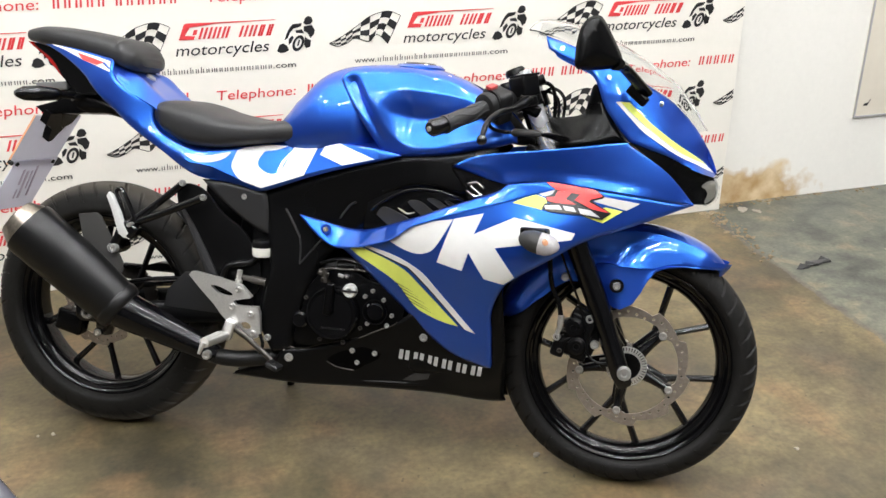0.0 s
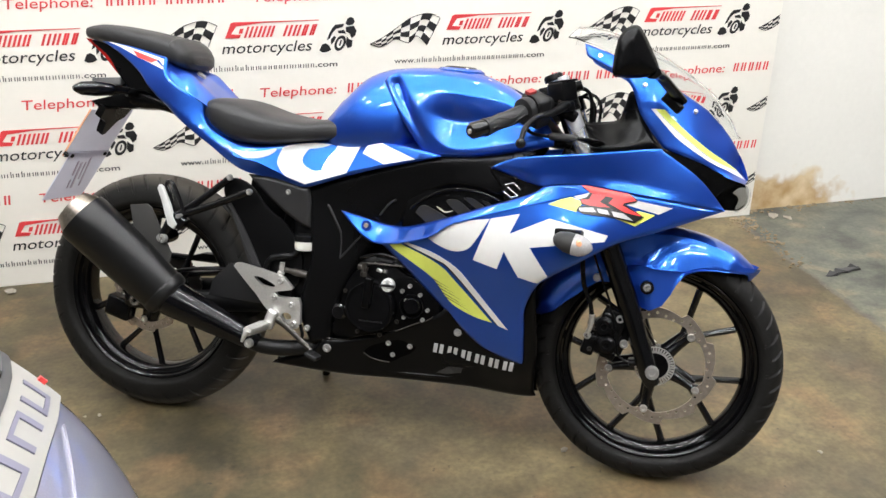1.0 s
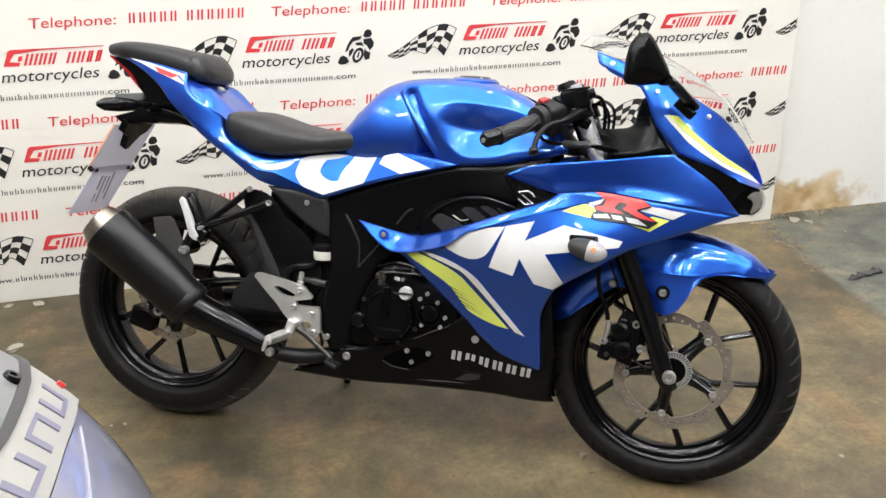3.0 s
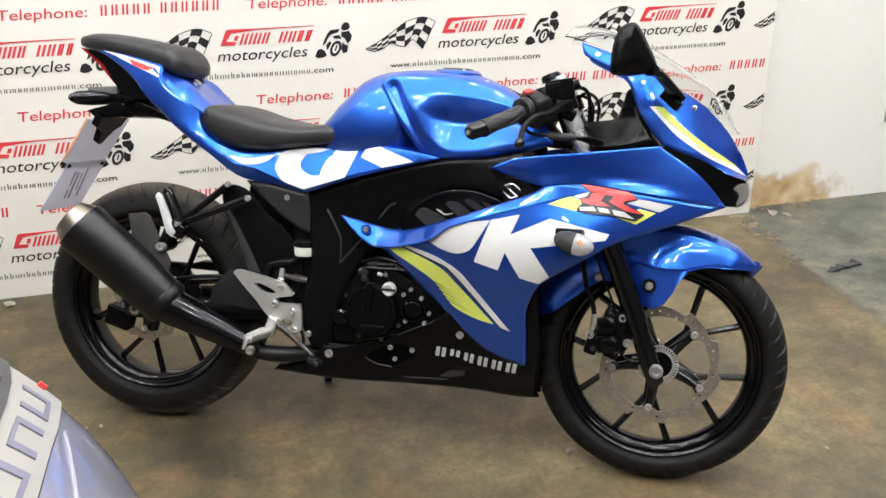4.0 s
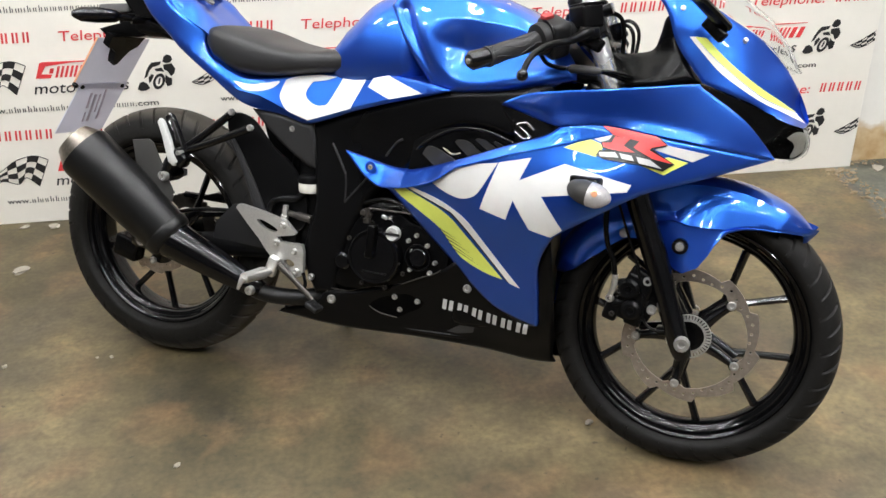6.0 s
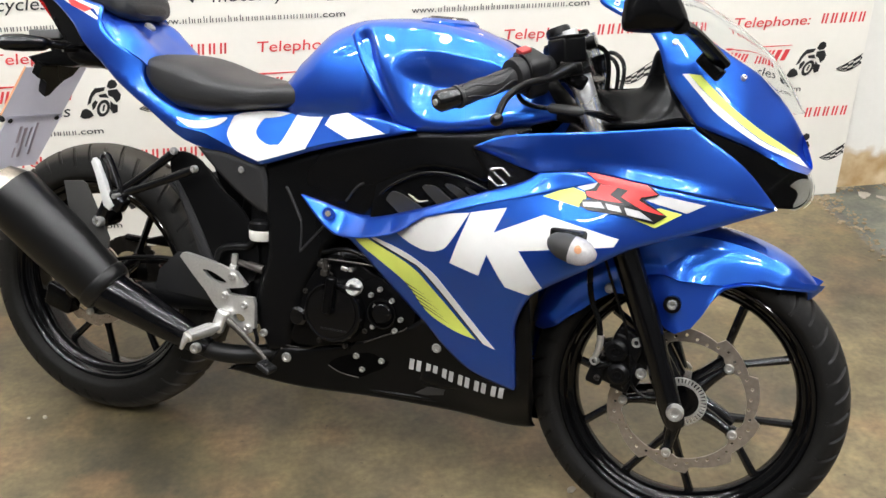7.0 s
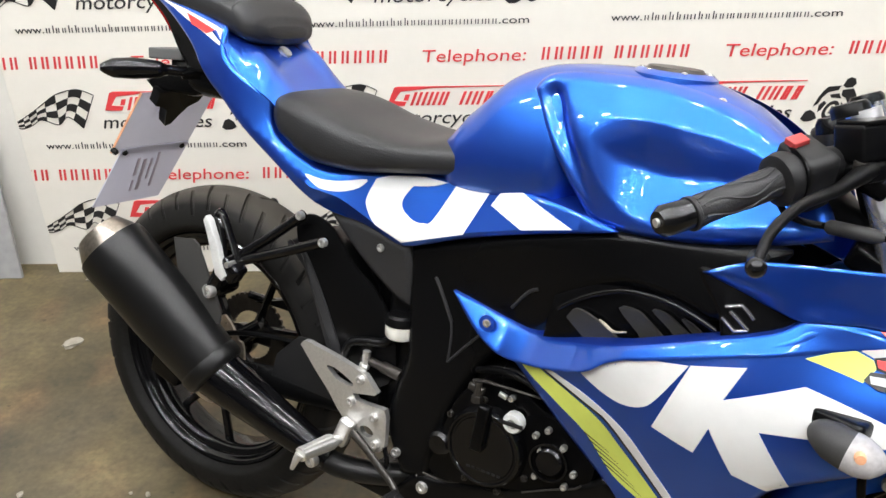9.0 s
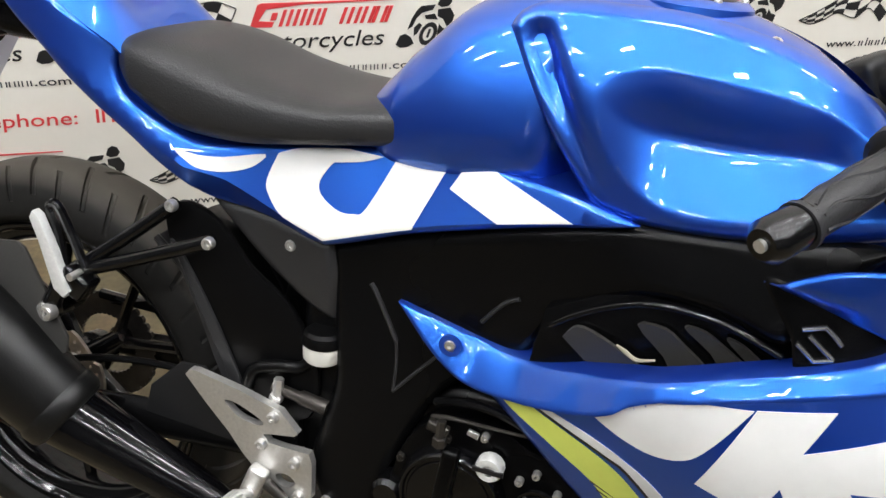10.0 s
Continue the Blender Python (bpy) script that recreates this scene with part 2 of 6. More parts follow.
def wall_material():
    """Off-white painted wall with a brown damp stain at its foot and grey scuffs."""
    m = mat("off_white_painted_wall", (0.74, 0.72, 0.67), 0.6, 0, 0, 50, 0.03, 0.08)
    nt = m.node_tree
    p = nt.nodes["Principled BSDF"]
    tc = nt.nodes["Texture Coordinate"]
    mp = nt.nodes.new("ShaderNodeMapping")
    mp.inputs["Location"].default_value = (-2.12, 0.0, -0.02)
    mp.inputs["Scale"].default_value = (1.0, 0.0, 1.0)
    mp.vector_type = "POINT"
    nt.links.new(tc.outputs["Object"], mp.inputs["Vector"])
    sc = nt.nodes.new("ShaderNodeVectorMath")
    sc.operation, sc.inputs[1].default_value = "MULTIPLY", (2.9, 0.0, 7.5)
    nt.links.new(mp.outputs[0], sc.inputs[0])
    ln = nt.nodes.new("ShaderNodeVectorMath")
    ln.operation = "LENGTH"
    nt.links.new(sc.outputs[0], ln.inputs[0])
    nz = nt.nodes.new("ShaderNodeTexNoise")
    nz.inputs["Scale"].default_value, nz.inputs["Detail"].default_value = 11, 8
    nt.links.new(tc.outputs["Object"], nz.inputs["Vector"])
    ad = nt.nodes.new("ShaderNodeMath")
    ad.operation, ad.inputs[2].default_value = "MULTIPLY_ADD", 0.0
    ad.inputs[1].default_value = 1.5
    nt.links.new(nz.outputs["Fac"], ad.inputs[0])
    nt.links.new(ln.outputs["Value"], ad.inputs[2])
    rp = nt.nodes.new("ShaderNodeValToRGB")
    e = rp.color_ramp.elements
    e[0].position, e[0].color = 0.76, (1, 1, 1, 1)
    e[1].position, e[1].color = 0.93, (0, 0, 0, 1)
    half = nt.nodes.new("ShaderNodeMath")
    half.operation, half.inputs[1].default_value = "MULTIPLY", 0.5
    nt.links.new(ad.outputs[0], half.inputs[0])
    nt.links.new(half.outputs[0], rp.inputs[0])
    st = nt.nodes.new("ShaderNodeValToRGB")
    e = st.color_ramp.elements
    e[0].position, e[0].color = 0.35, (0.62, 0.49, 0.31, 1)
    e[1].position, e[1].color = 0.65, (0.38, 0.24, 0.1, 1)
    nt.links.new(nz.outputs["Fac"], st.inputs[0])
    x = nt.nodes.new("ShaderNodeMix")
    x.data_type = "RGBA"
    nt.links.new(rp.outputs[0], x.inputs[0])
    src = p.inputs["Base Color"].links[0].from_socket
    nt.links.new(src, x.inputs[6])
    nt.links.new(st.outputs[0], x.inputs[7])
    nt.links.new(x.outputs[2], p.inputs["Base Color"])
    return m


def dusty(m, inner, outer, colour):
    """Dust and wear on a wheel's tread, by the distance from its axle."""
    nt = m.node_tree
    p = nt.nodes["Principled BSDF"]
    sep = nt.nodes.new("ShaderNodeVectorMath")
    sep.operation, sep.inputs[1].default_value = "MULTIPLY", (1, 0, 1)
    nt.links.new(nt.nodes["Texture Coordinate"].outputs["Object"], sep.inputs[0])
    ln = nt.nodes.new("ShaderNodeVectorMath")
    ln.operation = "LENGTH"
    nt.links.new(sep.outputs[0], ln.inputs[0])
    r = nt.nodes.new("ShaderNodeMapRange")
    r.inputs["From Min"].default_value, r.inputs["From Max"].default_value = inner, outer
    nt.links.new(ln.outputs["Value"], r.inputs["Value"])
    x = nt.nodes.new("ShaderNodeMix")
    x.data_type = "RGBA"
    nt.links.new(r.outputs[0], x.inputs[0])
    nt.links.new(p.inputs["Base Color"].links[0].from_socket, x.inputs[6])
    x.inputs[7].default_value = (*colour, 1)
    nt.links.new(x.outputs[2], p.inputs["Base Color"])
    return m


TREAD_R = dusty(mat("dusty_rear_tyre_rubber", (0.008, 0.0076, 0.007), 0.6, 0, 0, 120, 0.35, 0.2, spec=0.15), 0.284, 0.308, (0.075, 0.067, 0.056))
TREAD_F = dusty(mat("dusty_front_tyre_rubber", (0.0075, 0.0071, 0.0067), 0.55, 0, 0, 120, 0.35, 0.2, spec=0.15), 0.272, 0.288, (0.015, 0.014, 0.0125))
FLOORM, WALLM = floor_material(), wall_material()
# for the unseen walls: kept dark so upright blue paint reflects darkness
PLAINW = mat("dark_reflection_wall", (0.05, 0.05, 0.05), 0.7, 0, 0, 30, 0.06, 0.1)
CEILM = mat("grey_ceiling_sheet", (0.32, 0.32, 0.32), 0.7, 0, 0, 30, 0.05, 0.05)
TUBEM = glow("lit_tube", (0.985, 0.99, 1.0), 275.0)


# ---------------------------------------------------------------- shapes
def finish(name, bm, material, parent=None, label="", sharp=38, normals=True):
    if normals:
        bmesh.ops.recalc_face_normals(bm, faces=bm.faces)
    me = bpy.data.meshes.new(name)
    bm.to_mesh(me)
    bm.free()
    me.materials.append(material)
    me.shade_smooth()
    me.set_sharp_from_angle(angle=radians(sharp))
    ob = new(name, me)
    if parent is not None:
        ob.parent = parent
    if label:
        ob["label"] = label
    return ob


def part(name, bm, material, parent, label="", sharp=38):
    return finish(name, bm, material, parent, label, sharp)


def empty(name, m, label, category, group=""):
    ob = new(name)
    ob.matrix_basis = m
    ob.empty_display_size = 0.05
    return tagged(ob, label, category, group)


def spline(pts, n=6, closed=False):
    """Catmull-Rom through the points; a point with a trailing 1 stays a corner (2D or 3D)."""
    dim = 2 if len(pts[0]) < 3 or (len(pts[0]) == 3 and closed) else 3
    P = [np.array(p[:dim], float) for p in pts]
    sharp = [len(p) > dim and p[dim] == 1 for p in pts]
    out, N = [], len(P)
    for i in range(N if closed else N - 1):
        a, b = P[i], P[(i + 1) % N]
        pa = P[(i - 1) % N] if (closed or i) and not sharp[i] else a
        pb = P[(i + 2) % N] if (closed or i + 2 < N) and not sharp[(i + 1) % N] else b
        for k in range(n):
            u = k / n
            out.append(0.5 * (2 * a + (b - pa) * u + (2 * pa - 5 * a + 4 * b - pb) * u * u + (3 * a - pa - 3 * b + pb) * u ** 3))
    if not closed:
        out.append(P[-1])
    return out


def tube(pts, radius, seg=12, smooth=6, bm=None, flat=1.0, caps=True, up=(0, 0, 1)):
    """A bar swept along points; radius a number or one for each point; flat squeezes it across."""
    bm = bm or bmesh.new()
    rad = list(radius) if isinstance(radius, (list, tuple)) else [radius] * len(pts)
    line = spline([(*p,) for p in pts], smooth) if smooth > 1 and len(pts) > 2 else [np.array(p, float) for p in pts]
    k = (len(line) - 1) / (len(pts) - 1)
    rr = [float(np.interp(i / k, range(len(pts)), rad)) for i in range(len(line))]
    side = None
    rings = []
    for i, c in enumerate(line):
        d = Vector(line[min(i + 1, len(line) - 1)] - line[max(i - 1, 0)]).normalized()
        if side is None:
            side = d.cross(Vector(up))
            if side.length < 0.05:
                side = d.cross(Vector((1, 0, 0)))
        side = (side - d * side.dot(d)).normalized()
        top = side.cross(d)
        rings.append([bm.verts.new(Vector(c) + (side * math.cos(a) * flat + top * math.sin(a)) * rr[i]) for a in (2 * math.pi * j / seg for j in range(seg))])
    for a, b in zip(rings, rings[1:]):
        for j in range(seg):
            bm.faces.new((a[j], a[(j + 1) % seg], b[(j + 1) % seg], b[j]))
    if caps:
        bm.faces.new(rings[0])
        bm.faces.new(rings[-1][::-1])
    return bm


def box(centre, size, bevel=0.0, bm=None, rot=None):
    bm = bm or bmesh.new()
    t = bmesh.new()
    bmesh.ops.create_cube(t, size=1.0)
    bmesh.ops.scale(t, vec=size, verts=t.verts)
    if bevel:
        bmesh.ops.bevel(t, geom=t.edges, offset=bevel, segments=3, profile=0.6, affect="EDGES")
    if rot:
        bmesh.ops.rotate(t, matrix=Euler([radians(a) for a in rot]).to_matrix(), verts=t.verts)
    bmesh.ops.translate(t, vec=centre, verts=t.verts)
    return merge(bm, t)


def merge(bm, t):
    table = {v: bm.verts.new(v.co) for v in t.verts}
    for f in t.faces:
        bm.faces.new([table[v] for v in f.verts])
    t.free()
    return bm


def lathe(profile, centre, axis="y", seg=64, bm=None, closed=True, direction=None):
    """Turn a profile of (radius, along) round an axis through the centre."""
    bm = bm or bmesh.new()
    if direction is not None:
        d = Vector(direction).normalized()
        q = Vector((0, 0, 1)).rotation_difference(d)
    rings = []
    for j in range(seg):
        a = 2 * math.pi * j / seg
        ring = []
        for r, h in profile:
            if direction is not None:
                co = q @ Vector((r * math.cos(a), r * math.sin(a), h))
            else:
                co = Vector((r * math.cos(a), h, r * math.sin(a))) if axis == "y" else Vector((r * math.cos(a), r * math.sin(a), h))
            ring.append(bm.verts.new(co + Vector(centre)))
        rings.append(ring)
    n = len(profile)
    for j in range(seg):
        a, b = rings[j], rings[(j + 1) % seg]
        for k in range(n if closed else n - 1):
            bm.faces.new((a[k], a[(k + 1) % n], b[(k + 1) % n], b[k]))
    bmesh.ops.remove_doubles(bm, verts=bm.verts, dist=1e-6)
    return bm


def bolt_bm(p, d, r, h, bm=None, seg=14):
    """A round-headed bolt with a socket."""
    return lathe([(0, -0.003), (r, -0.003), (r, h * 0.6), (r * 0.85, h), (r * 0.45, h), (r * 0.42, h * 0.35), (0, h * 0.35)], p, seg=seg, bm=bm, closed=False, direction=d)


def prism(outline, y0, y1, bevel=0.002, bm=None, smooth=1, closed=True):
    """A plate cut to a side outline, between two offsets across the bike."""
    bm = bm or bmesh.new()
    pts = spline(outline, smooth, True) if smooth > 1 else [np.array(p[:2]) for p in outline]
    t = bmesh.new()
    lo = [t.verts.new((p[0], y0, p[1])) for p in pts]
    hi = [t.verts.new((p[0], y1, p[1])) for p in pts]
    t.faces.new(lo)
    t.faces.new(hi[::-1])
    for i in range(len(pts)):
        j = (i + 1) % len(pts)
        t.faces.new((lo[i], hi[i], hi[j], lo[j]))
    bmesh.ops.recalc_face_normals(t, faces=t.faces)
    if bevel:
        es = [e for e in t.edges if abs(e.verts[0].co.y - e.verts[1].co.y) < 1e-6]
        bmesh.ops.bevel(t, geom=es, offset=bevel, segments=2, profile=0.6, affect="EDGES")
    return merge(bm, t)


def surface(controls, c=0.06):
    """A smooth offset over the side view through a few control points (x, z, offset)."""
    C = np.array(controls, float)
    P, n = C[:, :2], len(controls)
    K = np.sqrt(((P[:, None] - P) ** 2).sum(-1) + c * c)
    A = np.zeros((n + 1, n + 1))
    A[:n, :n] = K + 1e-4 * np.eye(n)
    A[:n, n] = A[n, :n] = 1
    w = np.linalg.solve(A, np.r_[C[:, 2], 0])
    return lambda X: np.sqrt(((np.asarray(X)[:, None] - P) ** 2).sum(-1) + c * c) @ w[:n] + w[n]


def even(outline, smooth, gap):
    """A closed outline with its long edges divided evenly."""
    O = spline(outline, smooth, True) if smooth > 1 else [np.array(p[:2], float) for p in outline]
    out = []
    for a, b in zip(O, O[1:] + O[:1]):
        n = max(1, round(float(np.hypot(*(b - a))) / gap))
        out += [a + (b - a) * k / n for k in range(n)]
    return np.array(out)


def to_edge(O, Q):
    """The distance of each point from a closed outline, and whether it lies within."""
    A, B = O, np.roll(O, -1, 0)
    d = B - A
    dd = np.maximum((d * d).sum(1), 1e-12)
    dist, ins = [], []
    for k in range(0, len(Q), 400):
        q = Q[k:k + 400, None]
        u = np.clip(((q - A) * d).sum(-1) / dd, 0, 1)
        dist.append(np.sqrt(((A + u[..., None] * d - q) ** 2).sum(-1)).min(1))
        cr = (A[:, 1] > q[..., 1]) != (B[:, 1] > q[..., 1])
        xs = A[:, 0] + (q[..., 1] - A[:, 1]) / np.where(d[:, 1] == 0, 1e-9, d[:, 1]) * d[:, 0]
        ins.append((cr & (q[..., 0] < xs)).sum(1) % 2 == 1)
    return np.concatenate(dist), np.concatenate(ins)


def shell(outline, W, thick=0.004, smooth=4, step=0.012, lift=0.0, side=-1, bm=None, rim=0.0, lines=()):
    """A moulded panel: a side outline laid on an offset surface, with thickness and close rows along its rim."""
    from mathutils.geometry import delaunay_2d_cdt
    bm = bm or bmesh.new()
    gap = 0.005 if rim else step
    O = even(outline, smooth, gap)
    n = len(O)
    lo, hi = O.min(0), O.max(0)
    gx, gz = np.meshgrid(np.arange(lo[0], hi[0], step), np.arange(lo[1], hi[1], step * 0.87))
    gx[1::2] += 0.5 * step
    G = np.stack([gx.ravel(), gz.ravel()], 1)
    D, ins = to_edge(O, G)
    keep = ins & (D > max(0.4 * step, rim + 0.3 * step if rim else 0.0))
    for L in lines:
        keep &= np.array([np.hypot(*(L - g).T).min() > 0.35 * step for g in G])
    pts = [O, G[keep]]
    if rim:
        T = np.roll(O, -1, 0) - np.roll(O, 1, 0)
        N = np.stack([-T[:, 1], T[:, 0]], 1) / np.maximum(np.hypot(T[:, 0], T[:, 1]), 1e-9)[:, None]
        for f in (0.25, 0.5, 0.75, 1.0):
            for s in (1, -1):
                R = O + s * N * rim * f
                D, ins = to_edge(O, R)
                R = R[ins & (D > rim * f * 0.96)]
                keep = []
                for r in R:
                    if not keep or np.hypot(*(r - keep[-1])) > 0.6 * gap:
                        keep.append(r)
                if keep:
                    pts.append(np.array(keep))
    for L in lines:
        D, ins = to_edge(O, L)
        pts.append(L[ins & (D > max(rim, 0.3 * step))])
    P = np.concatenate(pts)
    vs, _, fs, *_ = delaunay_2d_cdt([Vector(p) for p in P], [(i, (i + 1) % n) for i in range(n)], [], 1, 1e-5)
    Q = np.array([tuple(v) for v in vs])
    Y = W(Q) + lift
    out = [bm.verts.new((q[0], side * y, q[1])) for q, y in zip(Q, Y)]
    for f in fs:
        try:
            bm.faces.new([out[i] for i in f])
        except ValueError:
            pass
    if thick:
        inn = [bm.verts.new((q[0], side * (y - thick), q[1])) for q, y in zip(Q, Y)]
        count = {}
        for f in fs:
            try:
                bm.faces.new([inn[i] for i in reversed(f)])
            except ValueError:
                pass
            for a, b in zip(f, (*f[1:], f[0])):
                key = (min(a, b), max(a, b))
                count[key] = count.get(key, 0) + 1
        for (a, b), k in count.items():
            if k == 1:
                bm.faces.new((out[a], out[b], inn[b], inn[a]))
    return bm


def holed_plate(outline, holes, y0, y1, smooth=1, bm=None):
    """A plate cut to a side outline with openings through it."""
    from mathutils.geometry import delaunay_2d_cdt
    bm = bm or bmesh.new()
    loops = [even(o, k, 0.006) for o, k in ((outline, smooth), *((h, 3) for h in holes))]
    pts, edges = [], []
    for L in loops:
        k = len(pts)
        pts += [Vector(p) for p in L]
        edges += [(k + i, k + (i + 1) % len(L)) for i in range(len(L))]
    vs, _, fs, *_ = delaunay_2d_cdt(pts, edges, [], 1, 1e-6)
    C = np.array([np.mean([tuple(vs[i]) for i in f], 0) for f in fs])
    keep = to_edge(loops[0], C)[1]
    for L in loops[1:]:
        keep &= ~to_edge(L, C)[1]
    fs = [f for f, k in zip(fs, keep) if k]
    lo = [bm.verts.new((v[0], y0, v[1])) for v in vs]
    hi = [bm.verts.new((v[0], y1, v[1])) for v in vs]
    count = {}
    for f in fs:
        bm.faces.new([lo[i] for i in f])
        bm.faces.new([hi[i] for i in reversed(f)])
        for a, b in zip(f, (*f[1:], f[0])):
            key = (min(a, b), max(a, b))
            count[key] = count.get(key, 0) + 1
    for (a, b), k in count.items():
        if k == 1:
            bm.faces.new((lo[a], lo[b], hi[b], hi[a]))
    for v in [v for v in bm.verts if not v.link_faces]:
        bm.verts.remove(v)
    return bm


def loft(stations, seg=32, n=5, power=2.3, bm=None, warp=None):
    """A body along x from stations (x, y_half, z_low, z_high[, power[, y_mid]]), rounded across, closed at both ends."""
    bm = bm or bmesh.new()
    full = [(*s, *(power, 0.0)[len(s) - 4:]) for s in stations]
    S = spline_rows(full, n)
    rings = []
    for x, w, lo, hi, p, ym in S:
        ring = []
        for j in range(seg):
            a = 2 * math.pi * j / seg
            c, s = math.cos(a), math.sin(a)
            y = ym + w * math.copysign(abs(c) ** (2 / p), c)
            z = (lo + hi) / 2 + (hi - lo) / 2 * math.copysign(abs(s) ** (2 / p), s)
            co = Vector((x, y, z))
            ring.append(bm.verts.new(warp(co) if warp else co))
        rings.append(ring)
    for a, b in zip(rings, rings[1:]):
        for j in range(seg):
            bm.faces.new((a[j], a[(j + 1) % seg], b[(j + 1) % seg], b[j]))
    bm.faces.new(rings[0])
    bm.faces.new(rings[-1][::-1])
    return bm


def spline_rows(rows, n):
    R = [np.array(r, float) for r in rows]
    out = []
    for i in range(len(R) - 1):
        a, b = R[i], R[i + 1]
        pa, pb = R[max(i - 1, 0)], R[min(i + 2, len(R) - 1)]
        for k in range(n):
            u = k / n
            v = 0.5 * (2 * a + (b - pa) * u + (2 * pa - 5 * a + 4 * b - pb) * u * u + (3 * a - pa - 3 * b + pb) * u ** 3)
            v[0] = a[0] + (b[0] - a[0]) * u
            v[1] = max(v[1], 0.001)
            out.append(v)
    out.append(R[-1])
    return out

# ---------------------------------------------------------------- the room
def slab(name, lo, hi, material, label, bevel=0.0):
    c = [(a + b) / 2 for a, b in zip(lo, hi)]
    s = [b - a for a, b in zip(lo, hi)]
    ob = finish(name, box((0, 0, 0), s, bevel), material)
    ob.location = c
    return tagged(ob, label, name.split("_")[0], kind="structure")


def flat_slab(name, lo, hi, material, label):
    """A slab whose own coordinates are the room's, for materials laid out in the room."""
    ob = finish(name, box([(a + b) / 2 for a, b in zip(lo, hi)], [b - a for a, b in zip(lo, hi)]), material)
    return tagged(ob, label, name.split("_")[0], kind="structure")


flat_slab("floor", (-4.6, -6.6, -0.12), (5.6, 0.15, 0.0), FLOORM, "worn brown concrete floor with green-grey paint beyond a joint")
flat_slab("wall_north", (-4.6, 0.05, 0.0), (5.6, 0.15, 4.4), WALLM, "off-white painted wall with a brown damp stain")
# three unseen walls, added to close the room and darken reflections in the paint
slab("wall_south", (-4.6, -6.6, 0.0), (5.6, -6.5, 4.4), PLAINW, "unseen dark grey wall added for dark reflections")
slab("wall_west", (-4.6, -6.5, 0.0), (-4.5, 0.05, 4.4), PLAINW, "unseen dark grey wall added for dark reflections")
slab("wall_east", (5.5, -6.5, 0.0), (5.6, 0.05, 4.4), PLAINW, "unseen dark grey wall added for dark reflections")
slab("ceiling", (-4.6, -6.6, 4.4), (5.6, 0.15, 4.5), CEILM, "plain pale showroom ceiling")


def panel_light(x, y, length=0.42):
    ob = empty("ceiling_light", pose(x, y, 4.3), "white fluorescent ceiling light with a lit diffuser", "light", "ceiling lights")
    part("housing", box((0, 0, 0.055), (length, 0.12, 0.09), 0.008), CEILM, ob)
    part("diffuser", box((0, 0, 0.0), (length - 0.04, 0.08, 0.02), 0.004), TUBEM, ob, "glowing white diffuser")
    return ob


first_light = panel_light(-3.1, -0.9)
for row in range(4):
    for col in range(7):
        if row or col:
            copy_thing(first_light, pose(-3.1 + 1.2 * col, -0.9 - 1.25 * row, 4.3))

# ---------------------------------------------------------------- the printed banner
EDGE_L, EDGE_R = -1.115, 1.985
PX, PZ = 0.757, 0.319
banner = empty("banner", pose(0, 0, 0), "cream printed banner board with red and black lettering on the wall", "banner")
part("sheet", box(((EDGE_L + EDGE_R) / 2, 0.024, 0.86), (EDGE_R - EDGE_L, 0.048, 1.72), 0.002), BANNER, banner)


def flat_mesh(polys, y=-0.0015):
    """Thin printed shapes facing the room, from outlines in x and z."""
    bm = bmesh.new()
    for poly in polys:
        lo = [bm.verts.new((x, y, z)) for x, z in poly]
        hi = [bm.verts.new((x, y + 0.002, z)) for x, z in poly]
        bm.faces.new(lo)
        bm.faces.new(hi[::-1])
        for i in range(len(lo)):
            j = (i + 1) % len(lo)
            bm.faces.new((lo[i], hi[i], hi[j], lo[j]))
    return bm


def text_mesh(body, size, shear=0.0, width=None):
    cu = bpy.data.curves.new("lettering", "FONT")
    cu.body, cu.size, cu.shear, cu.extrude, cu.resolution_u = body, size, shear, 0.001, 3
    ob = bpy.data.objects.new("lettering", cu)
    scene.collection.objects.link(ob)
    dg = bpy.context.evaluated_depsgraph_get()
    me = bpy.data.meshes.new_from_object(ob.evaluated_get(dg))
    bm = bmesh.new()
    bm.from_mesh(me)
    bpy.data.objects.remove(ob)
    xs = [v.co.x for v in bm.verts]
    k = width / (max(xs) - min(xs)) if width else 1.0
    x0 = min(xs)
    for v in bm.verts:
        v.co = Vector(((v.co.x - x0) * k, -0.0005 - v.co.z, v.co.y))
    return bm


def slant(x, z, w, h, s=0.18):
    return [(x, z), (x + w, z), (x + w + h * s, z + h), (x + h * s, z + h)]


